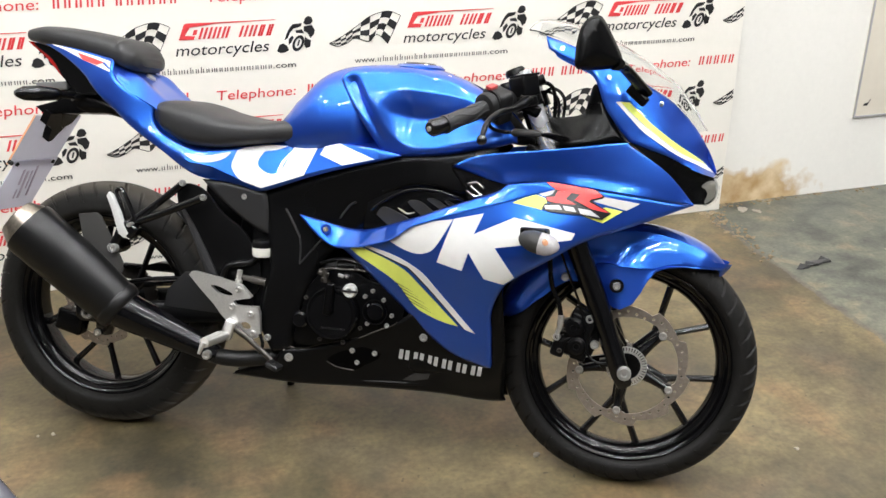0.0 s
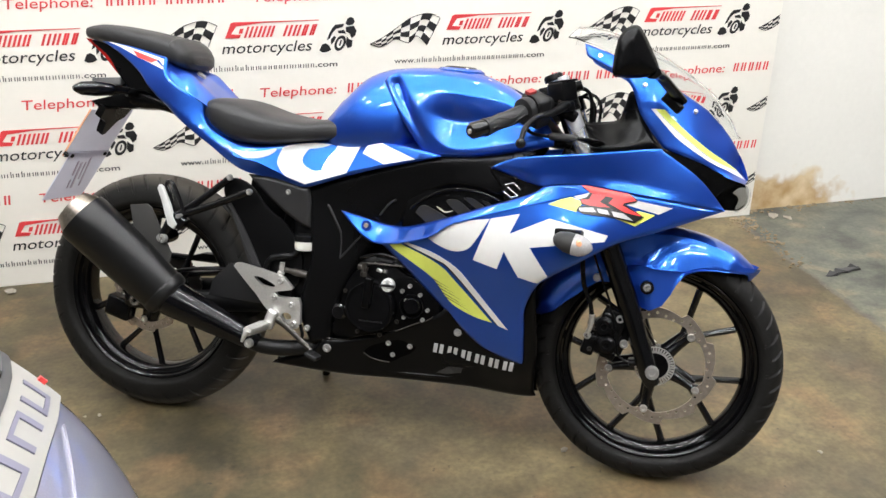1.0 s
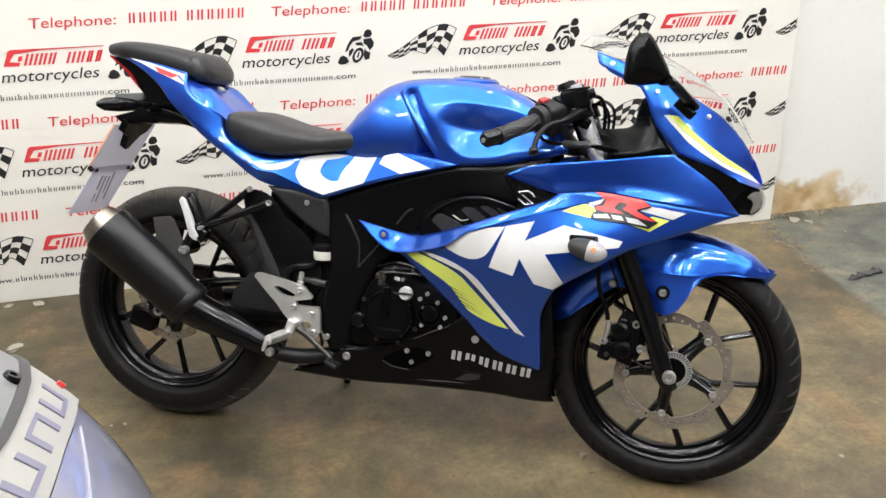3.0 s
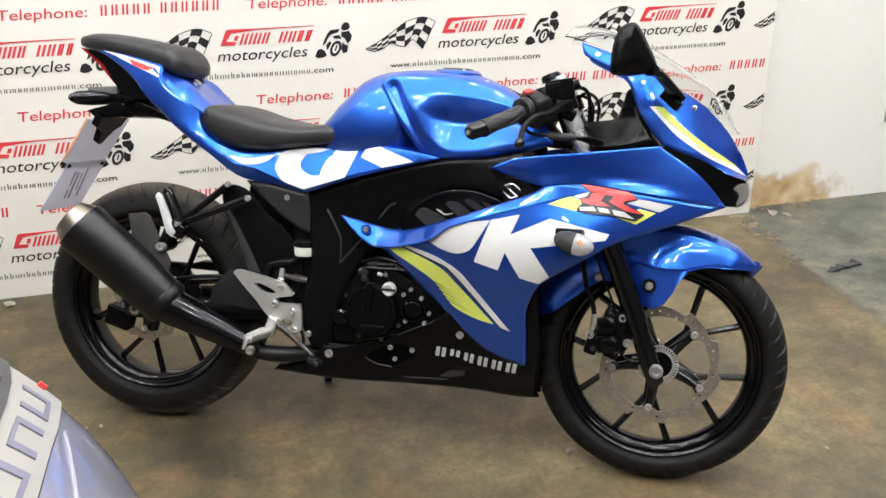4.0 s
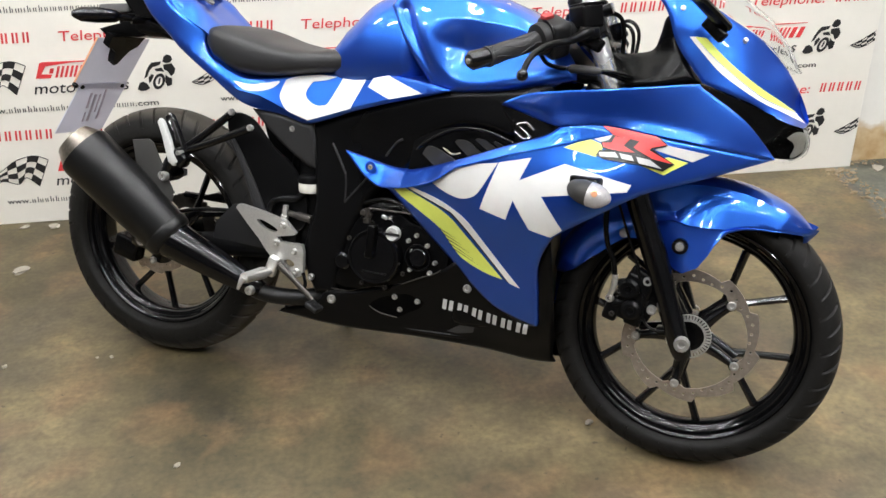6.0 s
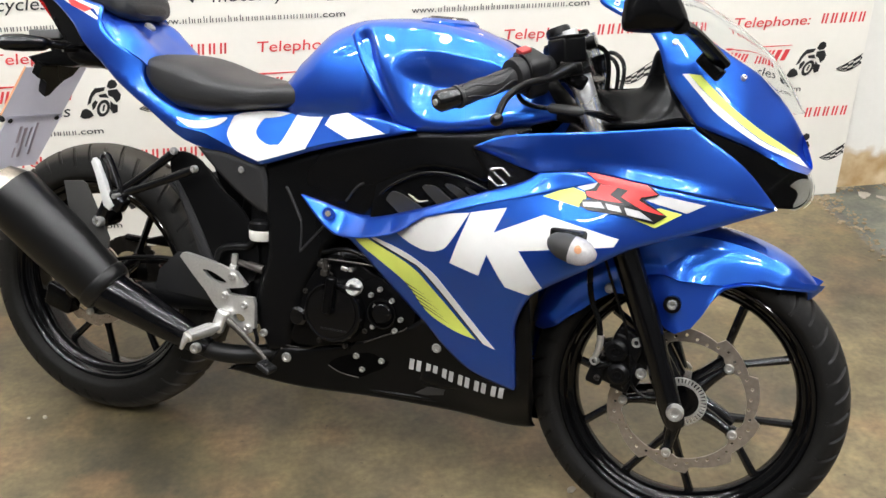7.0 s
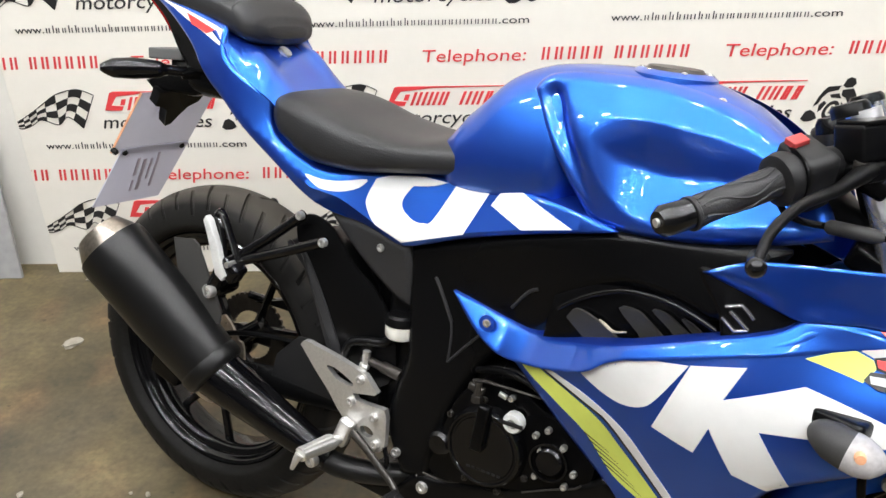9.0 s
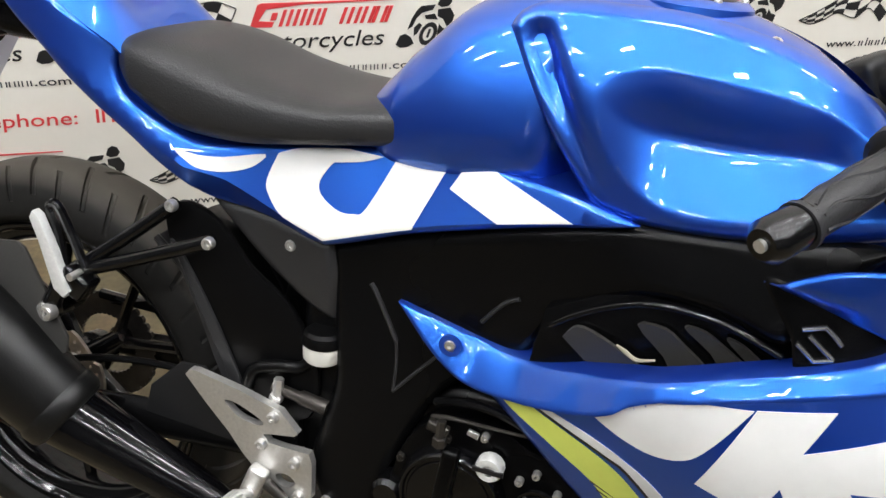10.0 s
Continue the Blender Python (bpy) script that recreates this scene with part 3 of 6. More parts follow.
def cell_shapes():
    shapes = []
    # red maker's mark: a hooked block running out into a thin rule, with slim bars beside it
    hook = [(-0.1, -0.147), (-0.079, -0.099), (-0.07, -0.0955), (0.0, -0.096), (0.212, -0.0965), (0.212, -0.0985), (0.02, -0.1005), (-0.03, -0.106), (-0.062, -0.109), (-0.08, -0.134), (-0.048, -0.137), (-0.054, -0.148)]
    red = [hook, slant(-0.056, -0.133, 0.012, 0.016, 0.4)]
    for x, wide in ((-0.04, 0.022), (-0.011, 0.022), (0.017, 0.008), (0.032, 0.02), (0.088, 0.023), (0.119, 0.021), (0.149, 0.016), (0.176, 0.016)):
        red.append(slant(x, -0.147, 0.0075, 0.036, 0.42))
        if wide > 0.01:
            red.append(slant(x + wide - 0.0075, -0.147, 0.0075, 0.036, 0.42))
    for k, piece in enumerate(red):
        shapes.append(("mark" if k < 1 else "mark_bar", flat_mesh([piece]), BRED))
    bm = text_mesh("motorcycles", 0.052, 0.25, 0.30)
    bmesh.ops.translate(bm, vec=(-0.115, 0, -0.198), verts=bm.verts)
    shapes.append(("word", bm, BBLK))
    # web address: letter-sized bars between www. and .com
    bm = text_mesh("www.", 0.026, 0.0, 0.075)
    bmesh.ops.translate(bm, vec=(-0.288, 0, -0.256), verts=bm.verts)
    b2 = text_mesh(".com", 0.026, 0.0, 0.075)
    bmesh.ops.translate(b2, vec=(0.193, 0, -0.256), verts=b2.verts)
    shapes.append(("address_start", bm, BBLK))
    shapes.append(("address_end", b2, BBLK))
    x = -0.207
    rng = random.Random(5)
    strokes = []
    while x < 0.182:
        w = rng.choice((0.0, 0.009, 0.010, 0.012))
        tall = rng.choice((0.0125, 0.0125, 0.0125, 0.019))
        strokes.append(slant(x, -0.256, 0.0026, tall, 0.05))
        if w:
            strokes.append(slant(x + w - 0.0026, -0.256, 0.0026, 0.0125, 0.05))
        x += w + 0.008
    shapes.append(("address", flat_mesh(strokes), BBLK))
    bm = text_mesh("Telephone:", 0.046, 0.12, 0.262)
    bmesh.ops.translate(bm, vec=(0, 0, -0.032), verts=bm.verts)
    shapes.append(("telephone_word", bm, BRED))
    x = 0.3
    for k in range(11):
        shapes.append(("number_bar", flat_mesh([slant(x, -0.031, 0.006, 0.0325, 0.12), slant(x + 0.0125, -0.031, 0.006, 0.0325, 0.12)]), BRED))
        x += 0.0325 if k != 4 else 0.052
    # waving chequered flag: squares between its lower and its upper edge
    low = spline([(-0.372, -0.187), (-0.343, -0.197), (-0.313, -0.189), (-0.282, -0.173), (-0.236, -0.187), (-0.206, -0.165), (-0.172, -0.197)], 6)
    high = spline([(-0.372, -0.187), (-0.34, -0.172), (-0.315, -0.158), (-0.275, -0.133), (-0.228, -0.103), (-0.168, -0.089), (-0.124, -0.105)], 6)
    def wave(i, v):
        return tuple(low[i] * (1 - v) + high[i] * v)
    quads = []
    for i in range(9):
        for j in range(4):
            if (i + j) % 2 == 0:
                a, b = 4 * i, 4 * i + 4
                quads.append([wave(k, j / 4) for k in range(a, b + 1)] + [wave(k, (j + 1) / 4) for k in range(b, a - 1, -1)][:None if i else -1])
    for line in (low, high):
        quads += [[tuple(p), tuple(q), (q[0], q[1] + 0.0022), (p[0], p[1] + 0.0022)] for p, q in zip(line[:-1], line[1:])]
    quads.append([tuple(low[-1]), (low[-1][0] + 0.0022, low[-1][1]), (high[-1][0] + 0.0022, high[-1][1]), tuple(high[-1])])
    shapes.append(("flag", flat_mesh(quads), BBLK))
    # black racing-machine emblem, as plain slanting blots round a wheel
    blot = [[(0.209, -0.2), (0.219, -0.18), (0.231, -0.176), (0.243, -0.184), (0.249, -0.199), (0.235, -0.206), (0.219, -0.207)],
            [(0.236, -0.166), (0.246, -0.142), (0.256, -0.126), (0.267, -0.115), (0.298, -0.113), (0.292, -0.124), (0.268, -0.13), (0.256, -0.142), (0.247, -0.16)],
            [(0.302, -0.113), (0.309, -0.097), (0.319, -0.091), (0.33, -0.095), (0.334, -0.108), (0.326, -0.117), (0.311, -0.119)],
            [(0.303, -0.124), (0.33, -0.121), (0.339, -0.138), (0.334, -0.153), (0.322, -0.163), (0.314, -0.146), (0.302, -0.139)],
            [(0.305, -0.156), (0.313, -0.166), (0.324, -0.17), (0.32, -0.192), (0.306, -0.196), (0.3, -0.182)],
            [(0.25, -0.163), (0.262, -0.152), (0.268, -0.158), (0.257, -0.176), (0.249, -0.182)],
            [(0.274, -0.136), (0.296, -0.133), (0.303, -0.147), (0.29, -0.145), (0.277, -0.144)]]
    for k in range(20):
        a, b = (2 * math.pi * (k + d) / 20 for d in (0, 1))
        blot.append([(0.281 + r * math.cos(c) + 0.3 * q * math.sin(c), -0.178 + q * math.sin(c)) for r, q, c in ((0.019, 0.026, a), (0.019, 0.026, b), (0.011, 0.016, b), (0.011, 0.016, a))])
    blot.append([(0.276, -0.186), (0.281, -0.187), (0.288, -0.168), (0.283, -0.167)])
    shapes.append(("emblem", flat_mesh(blot), BBLK))
    return shapes


def clip_mesh(bm, lo, hi):
    for co, no in (((lo, 0, 0), (-1, 0, 0)), ((hi, 0, 0), (1, 0, 0))):
        bmesh.ops.bisect_plane(bm, geom=list(bm.verts) + list(bm.edges) + list(bm.faces), plane_co=co, plane_no=no, clear_outer=True)
    return bm


def lay_prints():
    for name, bm, material in cell_shapes():
        bmesh.ops.recalc_face_normals(bm, faces=bm.faces)
        whole = bpy.data.meshes.new(name)
        bm.to_mesh(whole)
        whole.materials.append(material)
        xs = [v.co.x for v in bm.verts]
        for k in range(-3, 4):
            x0 = k * PX - 0.004
            lo, hi = min(xs) + x0, max(xs) + x0
            if hi < EDGE_L + 0.01 or lo > EDGE_R - 0.01:
                continue
            data = whole
            if lo < EDGE_L or hi > EDGE_R:
                cut = clip_mesh(bm.copy(), EDGE_L + 0.004 - x0, EDGE_R - 0.004 - x0)
                data = bpy.data.meshes.new(name)
                cut.to_mesh(data)
                cut.free()
                data.materials.append(material)
            for j in range(-2, 3):
                z0 = 0.968 + PZ * j
                if z0 - 0.26 < 0.0 and name in ("address", "address_start", "address_end", "word", "mark", "mark_bar") and z0 < 0.25:
                    continue
                if z0 - 0.2 < 0.01 and name in ("flag", "emblem"):
                    continue
                ob = new(name, data)
                ob.parent = banner
                ob.location = (x0, 0, z0)
                if name == "address":
                    tagged(ob, "row of small black print bars", kind="stuff")
        bm.free()


lay_prints()

# ---------------------------------------------------------------- things by the walls and on the floor
def leaning_board():
    ob = finish("board", box((0, 0, 0.26), (0.5, 0.012, 0.52), 0.002), BOARD)
    ob.matrix_basis = pose(-1.46, -0.035, 0.001, -4.5, 0, 1)
    return tagged(ob, "grey sheet board leaning against the wall", "board")


leaning_board()


def wall_poster():
    ob = empty("poster", pose(2.62, 0.044, 0.33), "beige wall poster with thin grey border and small dark emblem", "poster")
    part("sheet", box((0.5, 0.003, 0.6), (1.0, 0.004, 1.2)), BEIGE, ob)
    bm = box((0.5, -0.001, 0.003), (1.0, 0.004, 0.007))
    box((0.0035, -0.0012, 0.6), (0.007, 0.004, 1.2), bm=bm)
    part("border", bm, BOARD, ob)
    part("emblem", flat_mesh([[(0.04, 0.05), (0.06, 0.048), (0.075, 0.078), (0.064, 0.062), (0.045, 0.058)]], -0.002), INKB, ob)


wall_poster()


def chip(x, y, s, seed, flatness=0.4, material=None, label="pale broken concrete chip lying on the floor", name="concrete_chip"):
    rng = random.Random(seed)
    bm = bmesh.new()
    bmesh.ops.create_icosphere(bm, subdivisions=2, radius=1.0)
    for v in bm.verts:
        v.co *= 0.75 + 0.5 * rng.random()
        v.co.x *= s
        v.co.y *= s * 0.7
        v.co.z = max(v.co.z * s * flatness, -0.6 * s * flatness) + 0.6 * s * flatness
    ob = finish(name, bm, material or RUBBLE, sharp=25)
    ob.matrix_basis = pose(x, y, 0.0, 0, 0, rng.random() * 360)
    return tagged(ob, label, name.replace("_", " "), "floor litter")


chip(-0.918, -0.368, 0.026, 1, 0.3)
chip(-0.90, -0.05, 0.024, 2, 0.2)
chip(-1.0, -0.04, 0.016, 3, 0.3)
chip(0.622, -1.336, 0.011, 4, 0.3)
for k, (cx, cy) in enumerate(((-0.57, -0.892), (-0.533, -0.895), (-0.33, -0.25), (2.2, -0.2), (2.35, -0.55), (-0.8, -0.9), (0.1, -1.6), (1.25, -1.5), (-0.3, -1.35))):
    chip(cx, cy, 0.005 + 0.002 * (k % 3), 10 + k, 0.4)
chip(2.07, -0.04, 0.03, 31, 0.2, RUBBLE)
chip(2.12, -0.07, 0.02, 32, 0.2, RUBBLE)


def rubble():
    """Crumbs of broken floor along the joint and the wall's foot."""
    rng = random.Random(21)
    bm = bmesh.new()
    for k in range(300):
        if k % 3:
            y = -0.02 - 0.5 * rng.random() ** 2
            x = 1.915 + 0.03 * y + rng.gauss(0, 0.028)
        else:
            x, y = 2.0 + 1.5 * rng.random() ** 1.5, 0.043 - abs(rng.gauss(0, 0.02))
        t = bmesh.new()
        bmesh.ops.create_icosphere(t, subdivisions=1, radius=1.0)
        s = 0.003 + 0.009 * rng.random() ** 3
        for v in t.verts:
            v.co = Vector((v.co.x * s * rng.uniform(0.7, 1.4) + x, v.co.y * s * rng.uniform(0.6, 1.2) + y, max(v.co.z * 0.5, -0.3) * s + 0.3 * s))
        merge(bm, t)
    ob = finish("rubble", bm, CRUMB, sharp=25)
    return tagged(ob, "brown crumbs of broken concrete along the floor joint", "rubble", kind="stuff")


rubble()


def rag():
    bm = bmesh.new()
    rng = random.Random(8)
    pts = [(-0.085, -0.012), (-0.06, 0.004), (-0.038, 0.0), (-0.02, 0.02), (0.015, 0.026), (0.04, 0.02), (0.062, 0.03), (0.09, 0.016), (0.07, 0.004), (0.078, -0.008), (0.04, -0.006), (0.012, -0.016), (-0.01, -0.008), (-0.04, -0.022), (-0.07, -0.02)]
    lo = [bm.verts.new((x, y, 0.001)) for x, y in pts]
    hi = [bm.verts.new((x * 0.95, y * 0.9, 0.003 + 0.012 * rng.random())) for x, y in pts]
    bm.faces.new(lo)
    bm.faces.new(hi[::-1])
    for i in range(len(pts)):
        j = (i + 1) % len(pts)
        bm.faces.new((lo[i], hi[i], hi[j], lo[j]))
    bmesh.ops.triangulate(bm, faces=[f for f in bm.faces if len(f.verts) > 4])
    ob = finish("rubber_scrap", bm, VANE, sharp=20)
    ob.matrix_basis = pose(2.0, -0.585, 0.0, 0, 0, 5)
    return tagged(ob, "torn black rubber scrap lying flat on the floor", "scrap", "floor litter")


rag()

# ---------------------------------------------------------------- the blue sports motorcycle
# its own axes: x ahead, y to its left, z up in its leaning plane; rear axle over x = 0
bike = empty("sport_motorcycle", pose(-0.389, -0.868, -0.006, 0, 0, -27.7) @ pose(0, 0, 0, -14.78, 0, 0),
             "blue and black sports motorcycle with white graphics, leaning on its stand", "motorcycle")
AXLE_R, AXLE_F = (0.006, 0.005, 0.3225), (1.3076, 0.0, 0.299)


def rolled(outline, W, curl, roll, smooth=4):
    """The offset surface with its rim rolled in along an outline."""
    O = even(outline, smooth, 0.005)

    def at(Q):
        Q = np.asarray(Q, float)
        D = np.minimum(to_edge(O, Q)[0], roll) / roll
        return W(Q) - curl * (1 - D) ** 2
    return at


def panel(name, outline, W, material, label="", curl=0.008, roll=0.012, thick=0.004, step=0.011, sides=(-1, 1), lift=0.0, smooth=5, lines=()):
    R = rolled(outline, W, curl, roll, smooth)
    obs = []
    for s in sides:
        obs.append(part(name, shell(outline, R, thick, smooth, step, lift, s, rim=roll if curl else 0.0, lines=lines), material, bike, label, 46))
    return obs, R


def decal(name, outline, R, material, parent, label="", smooth=1, lift=0.0012, side=-1, step=0.008):
    return part(name, shell(outline, R, 0.001, smooth, step, lift, side), material, parent, label)


# ---- wheels
def tyre_bm(R, w, rim_r, grooves, per=22, crown=0.6, reach=(0.62, 0.8)):
    """A road tyre with slanted grooves cut across both shoulders."""
    hs = R - rim_r
    seg = max(grooves * per, 90)
    prof = []
    for k in range(53):
        f = math.pi * (0.16 + 1.68 * k / 52) - math.pi
        a = crown * hs if abs(f) < math.pi / 2 else (1 - crown) * hs
        prof.append((R - crown * hs + a * math.cos(f), w / 2 * math.copysign(abs(math.sin(f)) ** (1.3 - 0.65 * crown), f), f))
    bm = bmesh.new()
    rings = []
    for j in range(seg):
        u = j / per
        ring = []
        for r, y, f in prof:
            v = f / (math.pi / 2)
            a = min(abs(v), 1.0)
            th = 2 * math.pi * (j / seg - (1.5 * a - 0.5 * a * a) / grooves if grooves else j / seg)
            cut = 0.0
            turn = u + (0.5 if v > 0 else 0)
            lo, hi = ((0.06, reach[0]), (0.3, reach[1]))[int(turn) % 2]
            if grooves and turn % 1.0 < 0.17 and lo < a < hi:
                cut = 0.006
            ring.append(bm.verts.new(((r - cut) * math.cos(th), y, (r - cut) * math.sin(th))))
        rings.append(ring)
    n = len(prof)
    for j in range(seg):
        a, b = rings[j], rings[(j + 1) % seg]
        for k in range(n - 1):
            bm.faces.new((a[k], a[k + 1], b[k + 1], b[k]))
    return bm


def ring_plate(r_in, r_out, y0, y1, seg=96, waves=0, depth=0.0, bm=None):
    bm = bm or bmesh.new()
    rings = []
    for j in range(seg):
        a = 2 * math.pi * j / seg
        ro = r_out - (depth * max(0.0, math.cos(waves * a)) ** 3 if waves else 0)
        ri = r_in + (depth * 0.6 * max(0.0, -math.cos(waves * a)) ** 3 if waves else 0)
        rings.append([bm.verts.new((r * math.cos(a), y, r * math.sin(a))) for r, y in ((ri, y0), (ro, y0), (ro, y1), (ri, y1))])
    for j in range(seg):
        a, b = rings[j], rings[(j + 1) % seg]
        for k in range(4):
            bm.faces.new((a[k], a[(k + 1) % 4], b[(k + 1) % 4], b[k]))
    return bm


def wheel(name, centre, R, w, h, turn, label, rubber, crown, reach):
    lip = [(0.231, h - 0.005), (0.232, h), (0.229, h + 0.002), (0.224, h), (0.221, h - 0.004), (0.218, h - 0.009), (0.216, h - 0.012), (0.211, h - 0.014), (0.205, h - 0.018), (0.201, h - 0.024), (0.199, h - 0.032)]
    bm = lathe([(0.214, -h + 0.012), (0.204, 0), (0.214, h - 0.012)] + lip + [(r, -y) for r, y in reversed(lip)], (0, 0, 0), seg=120)
    ob = part(name, bm, RIMB, bike, label, 50)
    ob.location = centre
    part("hub", lathe([(0.0, -0.05), (0.03, -0.05), (0.034, -0.03), (0.04, 0.0), (0.034, 0.03), (0.03, 0.05), (0.0, 0.05)], (0, 0, 0), seg=32, closed=False), GLOSSB, ob)
    for k in range(5):
        a = math.radians(turn + 72 * k)
        def at(r, da, y=0.0):
            return (r * math.cos(a + da), y, r * math.sin(a + da))
        sp = tube([at(0.03, 0), at(0.075, 0), at(0.105, 0)], [0.019, 0.016, 0.014], 10, 2, None, 0.9)
        for s in (-1, 1):
            tube([at(0.085, 0), at(0.13, s * 0.2), at(0.199, s * 0.314)], [0.011, 0.0075, 0.0085], 8, 4, sp)
        part("spoke", sp, GLOSSB, ob)
    part("tyre", tyre_bm(R, w, 0.224, 44, 22, crown, reach), rubber, ob, "black road tyre with slanted tread grooves", 32)
    return ob


front_wheel = wheel("front_wheel", AXLE_F, 0.2895, 0.092, 0.036, 46.4, "gloss black cast wheel with five forked spokes", TREAD_F, 0.6, (0.78, 0.97))
rear_wheel = wheel("rear_wheel", AXLE_R, 0.3125, 0.124, 0.048, 38, "gloss black cast wheel with five forked spokes", TREAD_R, 0.72, (0.66, 0.84))


def disc(wheel_ob, r_out, r_in, y, bolts, label, turn, step=0.013):
    n = 180
    outer, inner = [], []
    for k in range(n):
        a = 2 * math.pi * k / n
        u = ((math.degrees(a) - turn - 18) % 36) / 36
        ro = r_out - step * (1 - (u - 0.1) / 0.9 if u > 0.1 else u / 0.1) ** 1.2
        near = abs((math.degrees(a) - turn + 36) % 72 - 36)
        ri = r_in - 0.009 * max(0.0, 1 - (near / 11) ** 2)
        outer.append((ro * math.cos(a), ro * math.sin(a)))
        inner.append((ri * math.cos(a), ri * math.sin(a)))
    drilled = []
    for k in range(40):
        a = 2 * math.pi * (k + 0.3) / 40
        r = r_in + (r_out - step - r_in) * (0.25, 0.5, 0.85, 0.6)[k % 4]
        drilled.append([(r * math.cos(a) + 0.003 * math.cos(b), r * math.sin(a) + 0.003 * math.sin(b)) for b in (2 * math.pi * m / 6 for m in range(6))])
    d = part("brake_disc", holed_plate(outer, [inner] + drilled, y - 0.0025, y + 0.0025), DISCM, wheel_ob, label)
    hub = bmesh.new()
    ring_plate(0.022, 0.036, y - 0.004, y + 0.02, 40, bm=hub)
    for k in range(bolts):
        a = math.radians(turn + 72 * k)
        tube([(0.03 * math.cos(a), y + 0.01, 0.03 * math.sin(a)), (0.07 * math.cos(a), y + 0.012, 0.07 * math.sin(a)), ((r_in - 0.02) * math.cos(a), y + 0.006, (r_in - 0.02) * math.sin(a)), ((r_in - 0.007) * math.cos(a), y + 0.004, (r_in - 0.007) * math.sin(a))], [0.015, 0.011, 0.009, 0.009], 10, 1, hub)
        lathe([(0, -0.002), (0.0115, -0.002), (0.0125, 0.0), (0.0125, 0.012), (0, 0.012)], ((r_in - 0.007) * math.cos(a), y, (r_in - 0.007) * math.sin(a)), bm=hub, closed=False, direction=(0, 1, 0), seg=20)
    part("disc_carrier", hub, GLOSSB, wheel_ob)
    for k in range(bolts):
        a = math.radians(turn + 72 * k)
        part("disc_bolt", bolt_bm(((r_in - 0.007) * math.cos(a), y - 0.003, (r_in - 0.007) * math.sin(a)), (0, -1, 0), 0.0088, 0.006), STEEL, wheel_ob)
    return d


disc(front_wheel, 0.1415, 0.1135, -0.051, 5, "worn wavy steel brake disc with heat marks", 46)
disc(rear_wheel, 0.1, 0.074, -0.062, 5, "small drilled steel brake disc", 46, 0.008)
holes = bmesh.new()
for k in range(40):
    a = 2 * math.pi * k / 40
    box((0.0395 * math.cos(a), -0.0565, 0.0395 * math.sin(a)), (0.0095, 0.003, 0.0034), 0, holes, (0, -math.degrees(a), 0))
ring_plate(0.031, 0.035, -0.058, -0.055, 60, bm=holes)
ring_plate(0.044, 0.0455, -0.058, -0.055, 60, bm=holes)
part("sensor_ring", holes, STEEL, front_wheel, "toothed silver sensor ring")

# ---- fork
def fork_point(t, y):
    return Vector((1.300 - 0.115 * t, y, 0.292 + 0.268 * t))


for s in (-1, 1):
    y = 0.098 * s
    low = tube([fork_point(-0.1, y) - Vector((.006, 0, 0)), fork_point(0.0, y) - Vector((.006, 0, 0)), fork_point(0.3, y) - Vector((.003, 0, 0)), fork_point(0.62, y), fork_point(1.25, y)], [0.016, 0.0215, 0.022, 0.0245, 0.0245], 20, 3)
    leg = part("fork_leg", low, GLOSSB, bike, "gloss black lower fork leg")
    part("stanchion", tube([fork_point(1.2, y) + Vector((.014, 0, 0)), fork_point(2.42, y) + Vector((.014, 0, 0))], 0.0195, 24, 1), STANCH, leg, "chrome fork tube")
    part("axle_bolt", bolt_bm((1.301, y * 1.0 + 0.022 * s, 0.301), (0, s, 0), 0.0155, 0.012), STEEL, leg, "domed silver axle bolt")
clamp = box((1.05, 0, 0.868), (0.07, 0.25, 0.026), 0.008, rot=(0, 23, 0))
box((1.083, 0, 0.765), (0.06, 0.22, 0.03), 0.008, bm=clamp, rot=(0, 23, 0))
tube([(1.1, 0, 0.76), (1.03, 0, 0.92)], 0.025, 16, 1, clamp)
part("fork_clamp", clamp, BLACKP, bike)
tops = [bolt_bm(fork_point(2.4, 0.098 * s), (-0.39, 0, 0.92), 0.022, 0.012) for s in (-1, 1)]
for t in tops:
    part("fork_cap", t, BLACKP, bike)

# brake caliper with its hose
cal = box((1.195, -0.082, 0.372), (0.06, 0.05, 0.1), 0.01, rot=(0, 18, 0))
box((1.205, -0.09, 0.415), (0.05, 0.03, 0.03), 0.006, bm=cal, rot=(0, 24, 0))
box((1.228, -0.09, 0.38), (0.04, 0.018, 0.11), 0.006, bm=cal, rot=(0, 22, 0))
box((1.155, -0.095, 0.345), (0.03, 0.03, 0.05), 0.008, bm=cal, rot=(0, 15, 0))
box((1.198, -0.095, 0.325), (0.034, 0.02, 0.02), 0.005, bm=cal, rot=(0, 15, 0))
caliper = part("brake_caliper", cal, BLACKP, bike)
for x, z, r in ((1.185, 0.392, 0.022), (1.194, 0.35, 0.02)):
    part("piston_cap", lathe([(0, 0), (r, 0), (r, 0.012), (r - 0.006, 0.018), (0.008, 0.018), (0.006, 0.014), (0, 0.014)], (x, -0.104, z), closed=False, direction=(0, -1, 0), seg=24), BLACKP, caliper)
for k in range(3):
    part("caliper_fin", box((1.162 + 0.004 * k, -0.098, 0.40 - 0.02 * k), (0.03, 0.03, 0.007), 0.002, rot=(0, -25, 0)), BLACKP, caliper)
for p in ((1.219, -0.099, 0.411), (1.233, -0.099, 0.354)):
    part("caliper_bolt", bolt_bm(p, (0, -1, 0), 0.0098, 0.009), STEEL, caliper)
for p in ((1.15, -0.11, 0.368), (1.157, -0.11, 0.336), (1.166, -0.112, 0.386)):
    part("pad_pin", bolt_bm(p, (0, -1, 0), 0.0055, 0.008), DARKS, caliper)
